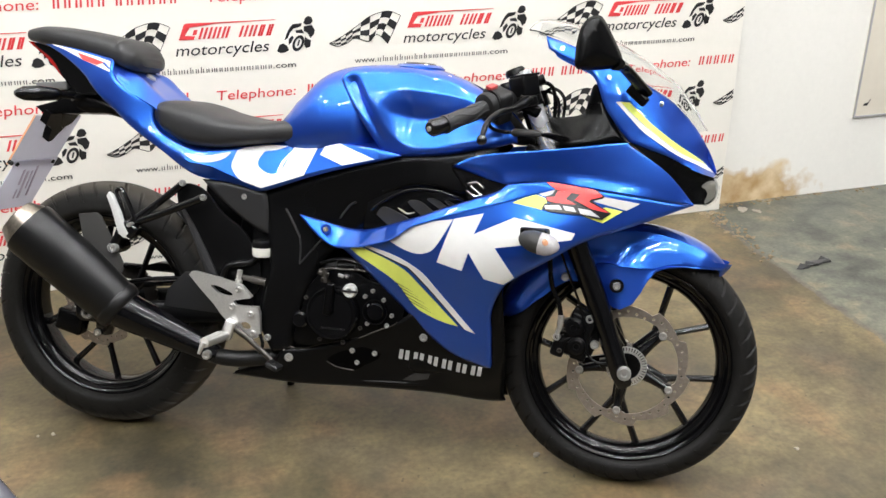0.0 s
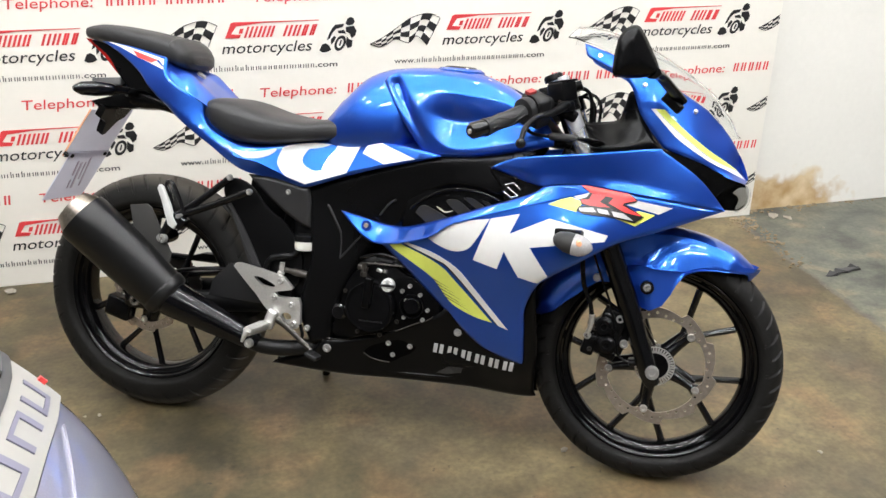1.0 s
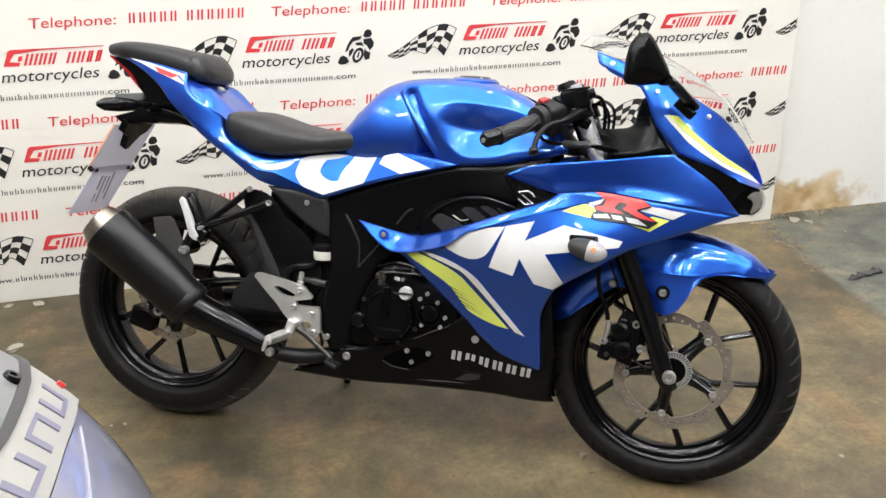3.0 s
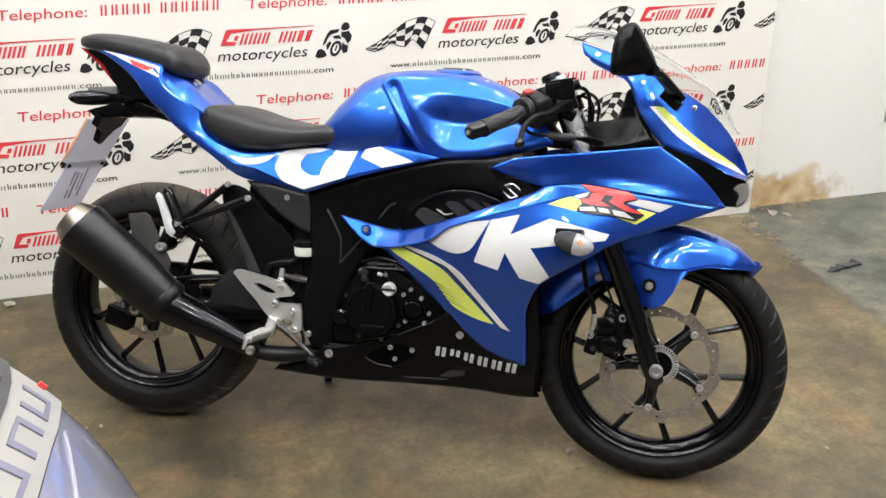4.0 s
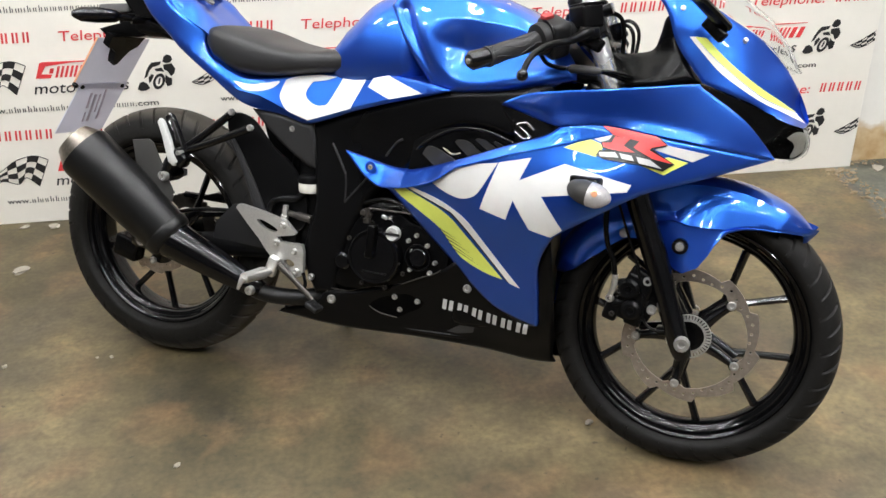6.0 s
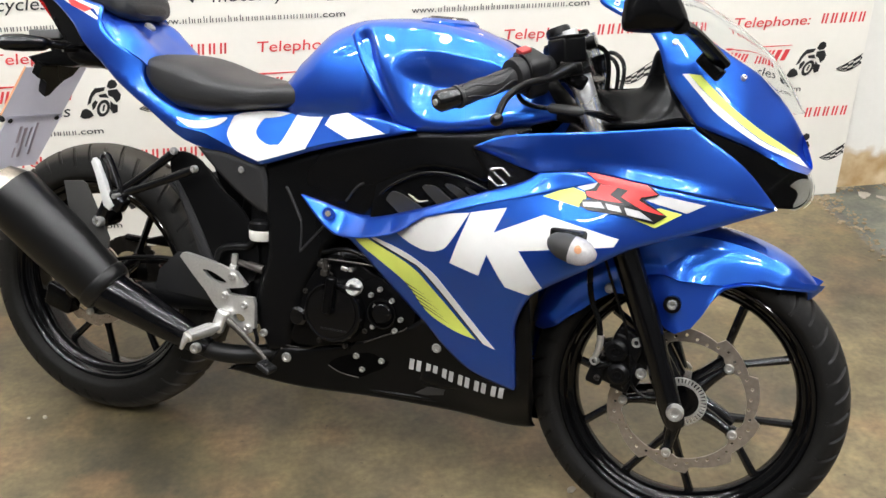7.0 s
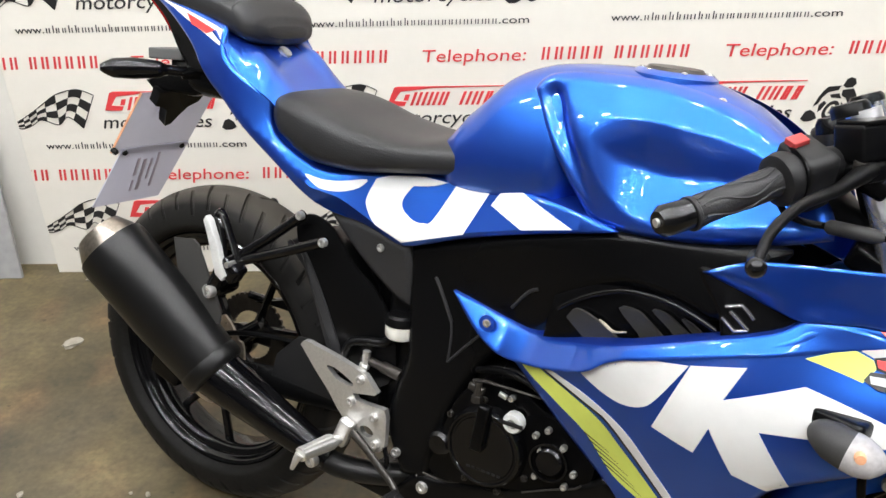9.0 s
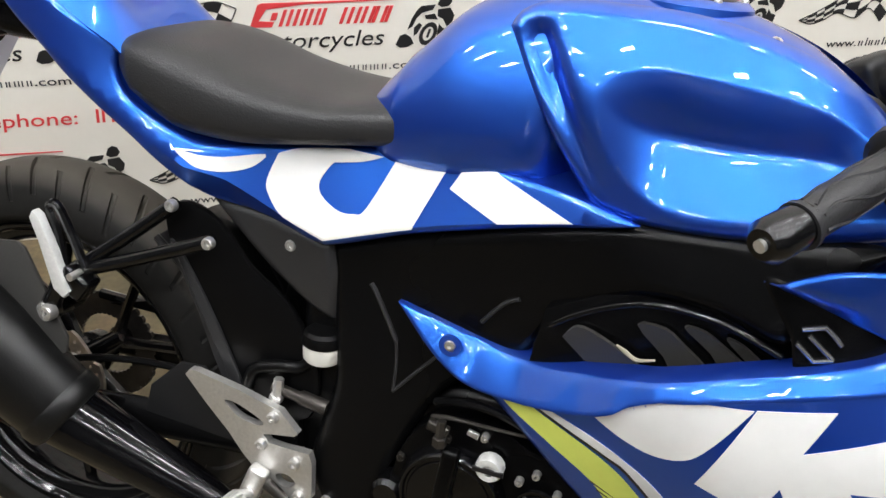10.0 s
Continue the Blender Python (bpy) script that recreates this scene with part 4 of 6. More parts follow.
part("brake_hose", tube([(1.156, -0.115, 0.41), (1.149, -0.115, 0.445), (1.133, -0.115, 0.48), (1.125, -0.115, 0.527), (1.12, -0.1, 0.60), (1.09, -0.08, 0.72)], 0.0055, 8), BLACKP, caliper)
part("hose_union", tube([(1.15, -0.113, 0.374), (1.154, -0.115, 0.386), (1.156, -0.115, 0.40), (1.156, -0.115, 0.418)], [0.0055, 0.0055, 0.0065, 0.0065], 10, 1), STEEL, caliper)
part("union_bolt", bolt_bm((1.15, -0.112, 0.368), (-.2, -1, 0), 0.0085, 0.007), STEEL, caliper)
part("sensor_lead", tube([(1.27, -0.1, 0.315), (1.245, -0.108, 0.315), (1.222, -0.11, 0.33), (1.215, -0.11, 0.36), (1.2, -0.108, 0.43), (1.17, -0.106, 0.5), (1.145, -0.105, 0.56)], 0.003, 6), BLACKP, caliper)
part("speed_sensor", box((1.262, -0.085, 0.312), (0.03, 0.02, 0.018), 0.004, rot=(0, -10, 0)), BLACKP, caliper)

# front mudguard: an arch over the tyre with a skirt that reaches the fork
def mudguard():
    bm = bmesh.new()
    nu, half = 96, [0.0, 0.12, 0.24, 0.35, 0.44, 0.5, 0.54, 0.58, 0.65, 0.72, 0.77, 0.8, 0.83, 0.88, 0.94, 1.0]
    nv = 2 * len(half) - 2
    rows = []
    for i in range(nu + 1):
        u = i / nu
        deg = 49 + 114.5 * u
        th = math.radians(deg)
        tip = min(1.0, u / 0.10) ** 0.6 * min(1.0, (1 - u) / 0.07) ** 0.5
        bulge = math.exp(-((deg - 97) / (15 if deg > 97 else 20)) ** 2)
        edge = float(np.interp(deg, (49, 55, 62.5, 73, 79, 82, 85, 90, 101, 108, 115, 128, 143, 157, 163.5), (.304, .286, .268, .247, .231, .205, .175, .151, .139, .148, .205, .237, .245, .266, .29)))
        ridge = max(edge + 0.014, float(np.interp(deg, (49, 60, 74, 81, 87, 94, 103, 112, 125, 165), (.306, .295, .2885, .287, .283, .273, .252, .266, .285, .30))))
        valley = min(ridge - 0.006, max(edge + 0.006, float(np.interp(deg, (49, 74, 82, 88, 97, 104, 120, 165), (.295, .24, .2335, .231, .234, .246, .25, .27)))))
        crown = 0.3215 if tip > 0.99 else 0.309 + 0.0125 * tip
        wide = 0.3 + 0.7 * tip
        A = (0.0, 0.24, 0.44, 0.54, 0.58, 0.77, 0.81, 1.0)
        Rr = (crown, crown - 0.003, crown - 0.0135, ridge + 0.004, ridge - 0.001, valley, valley - 0.004, edge)
        Yy = (0.0, 0.03, 0.0525, 0.0585, 0.061 + 0.003 * bulge, 0.066 + 0.025 * bulge, 0.065 + 0.021 * bulge, 0.066 + 0.031 * bulge)
        row = []
        for v in [-h for h in reversed(half[1:])] + half:
            a = abs(v)
            rr, yy = float(np.interp(a, A, Rr)), float(np.interp(a, A, Yy)) * wide
            row.append(bm.verts.new((AXLE_F[0] + rr * math.cos(th), math.copysign(yy, v) if a > 0 else 0.0, AXLE_F[2] + rr * math.sin(th))))
        rows.append(row)
    for a, b in zip(rows, rows[1:]):
        for j in range(nv):
            bm.faces.new((a[j], a[j + 1], b[j + 1], b[j]))
    bmesh.ops.recalc_face_normals(bm, faces=bm.faces)
    bmesh.ops.solidify(bm, geom=bm.faces[:], thickness=0.003)
    return bm


guard = part("front_mudguard", mudguard(), BLUE, bike, "gloss blue front mudguard")
for s in (-1, 1):
    part("mudguard_bolt", bolt_bm((1.271, s * 0.103, 0.49), (0, s, 0), 0.0095, 0.006), STEEL, guard)
    part("washer", ring_plate(0.009, 0.0155, 0, 0.012, 24), BLACKP, guard).location = (1.271, s * 0.092 - (0.012 if s < 0 else 0), 0.49)
    part("mudguard_bolt", bolt_bm((1.158, s * 0.078, 0.497), (0, s, 0), 0.009, 0.008), STEEL, guard)

# ---- fairing
FW = surface([(.56, .60, .10), (.614, .569, .118), (.70, .58, .15), (.66, .53, .125), (.80, .61, .185), (.74, .49, .14), (.83, .416, .13), (.848, .334, .112), (.94, .515, .195), (.963, .366, .14), (1.0, .25, .095), (1.0, .42, .155),
              (1.032, .700, .184), (1.15, .64, .191), (1.03, .64, .199), (1.05, .5, .185), (1.113, .696, .17), (1.298, .674, .157), (1.41, .68, .11), (1.2, .59, .185), (1.12, .55, .195), (.905, .729, .195), (1.12, .78, .175), (1.26, .80, .15), (1.36, .745, .125), (.95, .66, .2)], 0.1)
MAIN = [(.615, .546, 1), (.64, .538), (.694, .544), (.765, .565), (.812, .592), (.835, .611), (.86, .619), (.95, .653), (1.015, .684), (1.034, .699, 1), (1.05, .706), (1.077, .716), (1.125, .716), (1.245, .702), (1.418, .676, 1), (1.355, .652), (1.287, .626), (1.197, .593),
        (1.117, .543), (1.058, .504), (1.03, .478), (1.006, .421), (1.006, .357), (1.007, .272, 1), (.921, .301), (.861, .344), (.815, .386), (.72, .477), (.659, .524), (.63, .538)]
fair, FR = panel("side_fairing", MAIN, FW, BLUE, "gloss blue side fairing with a swept rear edge", 0.006, 0.01)
WING = [(.543, .598, 1), (.583, .590), (.633, .580), (.68, .575), (.733, .584), (.821, .615), (.899, .646), (1.0, .684), (1.036, .706), (1.09, .7085), (1.15, .700, 1), (1.09, .684), (1.03, .667), (.95, .644), (.86, .6125), (.835, .604), (.812, .590), (.795, .576), (.765, .560), (.694, .539), (.64, .533), (.60, .550)]
WING_LOW = ((.543, .60, .64, .694, .765, .812, .835, .86, .95, 1.03, 1.15), (.595, .55, .533, .539, .56, .586, .604, .6125, .644, .667, .70))


def wing_face(Q):
    """The wing leans back: its upper edge lies further in than its lower one."""
    Q = np.asarray(Q)
    low = np.interp(Q[:, 0], *WING_LOW)
    w = np.interp(Q[:, 0], (.62, .68, .8, .88), (0, 1, 1, 0))
    base = FW(Q) * (1 - w) + FW(np.stack([Q[:, 0], low], 1)) * w
    lean = np.interp(Q[:, 0], (.55, .62, .70, .82, .9, 1.0, 1.07), (.5, .65, .8, .75, .6, .4, .0))
    return base + np.interp(Q[:, 0], (.80, .84, .95, 1.15), (.014, .006, .0045, .001)) - lean * np.clip(Q[:, 1] - low, 0, 0.06)


UPPER = [(.904, .731, 1), (.934, .749), (.983, .765), (1.119, .782), (1.258, .801), (1.279, .794), (1.358, .742), (1.418, .677, 1), (1.245, .699), (1.125, .712), (1.077, .711), (1.03, .704), (1.0, .708), (.95, .719)]
UW = surface([(.905, .731, .194), (1.0, .725, .181), (1.12, .71, .168), (1.3, .688, .15), (1.418, .675, .103), (1.36, .742, .124), (1.26, .80, .15), (1.12, .782, .18), (.98, .765, .189)], 0.3)
LEDGE = ((.90, .95, 1.0, 1.03, 1.077, 1.125, 1.245, 1.418), (.731, .719, .708, .704, .711, .712, .699, .677))


def ledge_face(Q):
    """The upper fairing flares out along its lower edge into a ledge that faces up."""
    Q = np.asarray(Q)
    up = np.clip((Q[:, 1] - np.interp(Q[:, 0], *LEDGE)) / np.interp(Q[:, 0], (.9, 1.0, 1.3, 1.4), (.012, .026, .02, .01)), 0, 1)
    edge = np.stack([Q[:, 0], np.interp(Q[:, 0], *LEDGE)], 1)
    return UW(Q) + (wing_face(edge) + .0015 - UW(edge)) * (1 - up * up * (3 - 2 * up))


upper, UR = panel("upper_fairing", UPPER, ledge_face, BLUE, "gloss blue upper side fairing", 0.002, 0.004)
wing, WR = panel("wing_trim", WING, wing_face, BLUE, "gloss blue swept wing trim", 0.002, 0.005, thick=0.034, step=0.007)
TRI = [(.905, .738), (.97, .724), (1.02, .71), (1.04, .701), (1.02, .688), (.954, .655), (.935, .69)]
tri, TR = panel("corner_trim", TRI, lambda Q: FW(Q) - 0.022, BLACKP, "black corner trim with a silver mark", 0.002, 0.006)
for n, (f, r, t) in enumerate(zip(fair, upper, tri)):
    s = (-1, 1)[n]
    decal("graphic", [(.845, .612, 1), (.815, .592), (.772, .566, 1), (.793, .555), (.816, .546), (.842, .542), (.868, .549), (.887, .568), (.92, .625, 1)], FR, WHITE, f, "white graphic", 4, side=s)
    decal("graphic", [(.922, .626), (.985, .642), (.9665, .597), (1.049, .637), (1.177, .611), (1.17, .597), (1.012, .5705), (1.055, .506), (1.032, .488), (.99, .499), (.9565, .556), (.942, .514), (.886, .528)], FR, WHITE, f, "white graphic", side=s)
    decal("flash", [(.671, .537, 1), (.705, .540, 1), (.771, .518), (.813, .496), (.846, .464), (.932, .378, 1), (.887, .386), (.84, .404), (.817, .425), (.786, .467), (.735, .499), (.692, .521)], FR, LIME, f, "lime flash", 4, side=s)
    decal("pinstripe", [(.719, .546, 1), (.77, .536), (.81, .522), (.851, .498), (.888, .458), (.97, .364, 1), (.945, .3725, 1), (.87, .454), (.836, .489), (.797, .5135), (.712, .541, 1)], FR, WHITE, f, "white pinstripe", 4, side=s)
    decal("pinstripe", [(.713, .5425, 1), (.797, .5155), (.837, .491), (.947, .3725, 1), (.944, .3728, 1), (.8345, .4885), (.7955, .5125), (.7115, .5405, 1)], FR, INKB, f, "black pinstripe", 4, side=s, lift=0.002)
    decal("emblem", [(1.042, .667), (1.085, .687), (1.109, .680), (1.114, .672), (1.104, .655)], FR, LIME, f, "lime emblem piece", side=s, step=.005)
    decal("emblem", [(1.092, .688), (1.132, .702), (1.133, .694), (1.11, .682)], FR, GREYL, f, "pale emblem piece", side=s, step=.005)
    decal("emblem", [(1.226, .690), (1.306, .678), (1.278, .663), (1.21, .679)], FR, GREYL, f, "pale emblem piece", side=s, step=.005)
    decal("emblem", [(1.179, .652), (1.235, .668), (1.271, .661), (1.231, .635)], FR, LIME, f, "lime emblem piece", side=s, lift=0.0018, step=.005)
    decal("emblem", [(1.102, .717), (1.133, .714), (1.208, .708), (1.232, .69), (1.228, .686), (1.206, .68), (1.248, .656), (1.227, .654), (1.177, .667), (1.137, .668), (1.114, .672), (1.109, .683), (1.123, .688), (1.129, .698)], FR, INKB, f, "black emblem outline", side=s, lift=0.003, step=.005)
    decal("emblem", [(1.107, .714), (1.207, .705), (1.229, .69), (1.204, .683), (1.2, .678), (1.243, .658), (1.219, .658), (1.171, .68), (1.181, .692), (1.131, .698)], FR, RED, f, "red slanting emblem block", side=s, lift=0.004, step=.005)
    decal("emblem", [(1.134, .696), (1.164, .695), (1.152, .681), (1.175, .671), (1.136, .671), (1.115, .675), (1.112, .682), (1.129, .684)], FR, RED, f, "red slanting emblem block", side=s, lift=0.004, step=.005)
    decal("emblem", [(1.104, .659), (1.109, .669), (1.136, .672), (1.187, .667), (1.248, .656), (1.229, .642), (1.18, .651), (1.119, .653)], FR, INKB, f, "black emblem plate", side=s, lift=0.005, step=.005)
    for bar in ([(1.109, .665), (1.139, .668), (1.147, .659), (1.112, .658)], [(1.147, .667), (1.17, .665), (1.176, .656), (1.153, .658)], [(1.179, .664), (1.204, .661), (1.226, .647), (1.185, .653)]):
        decal("emblem", bar, FR, GREYL, f, "light grey bar", side=s, lift=0.006, step=.005)
    for (x, z), (u, w) in (((.787, .4655), (.826, .448)), ((.7945, .4555), (.84, .435)), ((.802, .4445), (.856, .422)), ((.8095, .434), (.866, .408)), ((.817, .424), (.877, .398))):
        decal("feather", [(x, z + .001), (u, w), (x - .0006, z - .001)], FR, INKB, f, side=s, lift=0.0018, step=.006)
    part("fairing_bolt", bolt_bm((.614, s * .1245, .572), (0, s, 0), .0065, .004), STEEL, wing[n])
    part("washer", ring_plate(.007, .0125, 0, .003, 24), DEEP, wing[n]).location = (.614, s * .124 - (.003 if s < 0 else 0), .572)
    for path in ([(.9776, .1745, .6918), (.97, .1745, .699), (.9616, .1744, .7052), (.9434, .1759, .6998)], [(.95, .1762, .6955), (.9736, .1767, .6776)], [(.9736, .1767, .6776), (.9586, .1781, .6731), (.9416, .1772, .686)]):
        part("mark", tube([(x, s * (y + .0005), z) for x, y, z in path], .0022, 8, 1), MARK, t, "silver mark")

# lower belly fairing
BW = surface([(.38, .2, .075), (.52, .25, .098), (.52, .28, .1), (.7, .33, .112), (.8, .376, .118), (.848, .334, .108), (.91, .30, .11), (1.0, .25, .088), (1.02, .47, .145), (1.04, .22, .05), (.9, .21, .065), (.7, .2, .065)])
BELLY = [(.362, .187, 1), (.386, .203), (.468, .233), (.505, .272), (.563, .282), (.643, .305), (.708, .334), (.793, .374), (.822, .392), (.866, .352), (.926, .309), (1.0, .282), (1.0, .35), (1.0, .42), (1.024, .47, 1), (1.036, .32), (1.03, .202), (1.024, .176), (.888, .186), (.673, .185)]
belly, BR = panel("belly_fairing", BELLY, BW, BLACKP, "black belly fairing with a light grey wordmark of plain bars", 0.008, 0.01)
for n, b in enumerate(belly):
    s = (-1, 1)[n]
    for k in range(6):
        x, z = .786 + .0345 * k, .286 - .0038 * k
        for d in (0.0, .0145):
            decal("wordmark", [(x + d, z - .011 - .1 * d), (x + d + .009, z - .0125 - .1 * d), (x + d + .0135, z + .0125 - .1 * d), (x + d + .0045, z + .0135 - .1 * d)], BR, GREYL, b, "light grey bar", side=s)
    vent = [(.614, .252), (.638, .238), (.676, .232), (.704, .249), (.728, .262), (.745, .282), (.725, .291), (.704, .298), (.658, .284), (.629, .27)]
    # the panel has no hole here; a flat black patch paints the vent's shade
    decal("vent", vent, BR, VENT_SHADE, b, "near-black patch painted as the shade inside a vent", 2, side=s, lift=.0004)
    part("vent_lip", tube([(x, s * (float(BR(np.array([(x, z)]))[0]) + .001), z) for x, z in vent[:3]], .0015, 8, 4), DARKS, b)
    part("top_lip", tube([(x, s * (float(BR(np.array([(x, z)]))[0]) + .002), z) for x, z in ((.507, .268), (.51, .275), (.52, .279), (.545, .278), (.566, .281), (.60, .295), (.629, .303), (.645, .304))], .0016, 8, 4), DARKS, b)
    decal("slot", [(.793, .217), (.824, .239), (.86, .241), (.855, .226), (.82, .217)], BR, VANE, b, "pale slot", side=s, lift=.0008)
    for p, r in (((.521, .254), .0105), ((.848, .336), .0095), ((.677, .286), .0065), ((.73, .283), .0065), ((.686, .255), .006)):
        yy = float(BW(np.array([p]))[0])
        part("bolt", bolt_bm((p[0], s * (yy - .001), p[1]), (0, s, 0), r, .007), STEEL, b)
part("belly_keel", loft([(.37, .05, .19, .2), (.5, .066, .192, .21), (.75, .066, .192, .22), (.95, .055, .192, .24), (1.02, .03, .195, .26)], 24, 4), BLACKP, bike)

# nose, lamp, screen
NW = surface([(1.468, .742, .0), (1.445, .795, .004), (1.40, .857, .022), (1.365, .888, .042), (1.31, .92, .072), (1.25, .953, .1), (1.156, .992, .12), (1.086, 1.016, .118), (1.459, .73, .06), (1.408, .75, .09), (1.36, .772, .108), (1.276, .80, .132), (1.216, .882, .136), (1.19, .93, .135), (1.1, .985, .128), (1.35, .83, .092), (1.28, .88, .115)], 0.05)
NOSE = [(1.274, .804, 1), (1.36, .775), (1.408, .751), (1.459, .734, 1), (1.468, .745), (1.445, .796), (1.40, .858), (1.365, .889), (1.31, .921), (1.25, .955), (1.156, .993), (1.086, 1.017, 1), (1.09, 1.0), (1.1, .985), (1.158, .958), (1.181, .946), (1.2, .918), (1.214, .882), (1.233, .852)]
nose, NR = panel("nose_cowl", NOSE, lambda Q: np.maximum(NW(Q), 0.0005), BLUE, "gloss blue nose cowl with a lime flash", 0.004, 0.008, step=0.01)
for n, b in enumerate(nose):
    s = (-1, 1)[n]
    decal("flash", [(1.249, .886, 1), (1.269, .885, 1), (1.319, .842), (1.371, .805), (1.41, .782), (1.444, .7605, 1), (1.41, .773), (1.373, .7905), (1.314, .831), (1.28, .858)], NR, LIME, b, "lime flash", 4, side=s)
    decal("pinstripe", [(1.24, .885, 1), (1.249, .886, 1), (1.28, .857), (1.314, .830), (1.373, .789), (1.41, .772), (1.444, .7595, 1), (1.462, .742, 1), (1.42, .761), (1.373, .781), (1.306, .822), (1.27, .855)], NR, WHITE, b, "white pinstripe", 4, side=s)
    part("bolt", bolt_bm((1.222, s * .123, .935), (0.2, s, .3), .005, .003), STEEL, b)
    part("bolt", bolt_bm((1.335, s * .074, .885), (0.4, s * .6, .6), .005, .005), STEEL, b)
for b, s in zip(nose, (-1, 1)):
    part("bolt", bolt_bm((1.122, s * .122, .99), (0, s, .3), .0055, .005), CHROME, b)
HEAD = [(1.28, .80, 1), (1.36, .772), (1.459, .733, 1), (1.468, .70), (1.452, .677), (1.41, .677, 1), (1.373, .72)]
HW = surface([(1.285, .795, .122), (1.36, .76, .108), (1.459, .73, .05), (1.471, .687, .03), (1.415, .672, .085), (1.40, .71, .085)])
panel("headlight_housing", HEAD, HW, BLACKP, "dark headlight housing", 0.0, 0.01)
panel("headlight_lens", [(1.395, .70, 1), (1.438, .737), (1.468, .732), (1.474, .69), (1.448, .669), (1.415, .671, 1)], lambda Q: HW(Q) + 0.007, LENS, "clear headlight lens", 0.003, 0.01, 0.002)
panel("headlight_bowl", [(1.428, .714), (1.445, .731), (1.467, .728), (1.471, .692), (1.45, .673), (1.437, .678), (1.443, .70)], lambda Q: HW(Q) + 0.002, BOWL, "silver reflector bowl", 0.006, 0.012, 0.002)
def screen_bm():
    """A bubble of clear sheet whose edges lie on the cowl's two wings."""
    bm = bmesh.new()
    rows = []
    for x, w, z, rise in spline_rows([(1.425, .012, .83, .004), (1.40, .03, .858, .016), (1.36, .05, .895, .03), (1.30, .08, .93, .04), (1.22, .108, .97, .046), (1.14, .121, 1.002, .045), (1.08, .12, 1.022, .038), (1.048, .1, 1.03, .03)], 4):
        rows.append([bm.verts.new((x + .018 * (1 - v * v), w * v, z + rise * (1 - v * v))) for v in (k / 9 - 1 for k in range(19))])
    for a, b in zip(rows, rows[1:]):
        for k in range(18):
            bm.faces.new((a[k], a[k + 1], b[k + 1], b[k]))
    bmesh.ops.recalc_face_normals(bm, faces=bm.faces)
    bmesh.ops.solidify(bm, geom=bm.faces[:], thickness=.0025)
    return bm


part("windscreen", screen_bm(), SCREEN, bike, "clear windscreen")
INNER = [(1.08, .779, 1), (1.12, .784), (1.262, .806, 1), (1.235, .85), (1.214, .885), (1.202, .918), (1.19, .916), (1.182, .885), (1.17, .857), (1.127, .848), (1.09, .846, 1), (1.086, .82)]
IW = surface([(1.08, .779, .074), (1.09, .846, .068), (1.125, .785, .12), (1.127, .848, .072), (1.19, .794, .145), (1.262, .803, .128), (1.235, .85, .118), (1.2, .918, .104), (1.175, .86, .085)], 0.03)
panel("inner_fairing", INNER, IW, BLACKP, "black inner fairing trim", 0.006, 0.012)
dash = box((1.222, 0, .90), (.035, .14, .06), .012, rot=(0, -35, 0))
part("instrument_panel", dash, BLACKP, bike)
part("inner_bulkhead", loft([(1.12, .1, .72, .80), (1.2, .12, .68, .86), (1.3, .1, .68, .80), (1.40, .06, .68, .74)], 24, 4), BLACKP, bike)

# mirror on its arm
def mirror():
    out = [(1.159, .946), (1.158, .979), (1.164, 1.015), (1.176, 1.035), (1.193, 1.043), (1.207, 1.036), (1.231, .997), (1.246, .967), (1.243, .952), (1.208, .943), (1.174, .941)]
    R = rolled(out, lambda Q: 0.312 + 0.55 * (1.2 - np.asarray(Q)[:, 0]), 0.022, 0.034)
    ob = part("mirror", shell(out, R, .02, 4, .008, 0, -1, rim=.034), BLACKP, bike, "black mirror housing on a short arm", 60)
    part("arm", tube([(1.235, -.27, .955), (1.252, -.22, .95), (1.28, -.165, .925), (1.30, -.13, .905)], [.013, .009, .0095, .0105], 10, flat=1.4), BLACKP, ob)
    part("foot", box((1.283, -.135, .90), (.05, .016, .022), .005, rot=(0, 38, -20)), BLACKP, ob)


mirror()

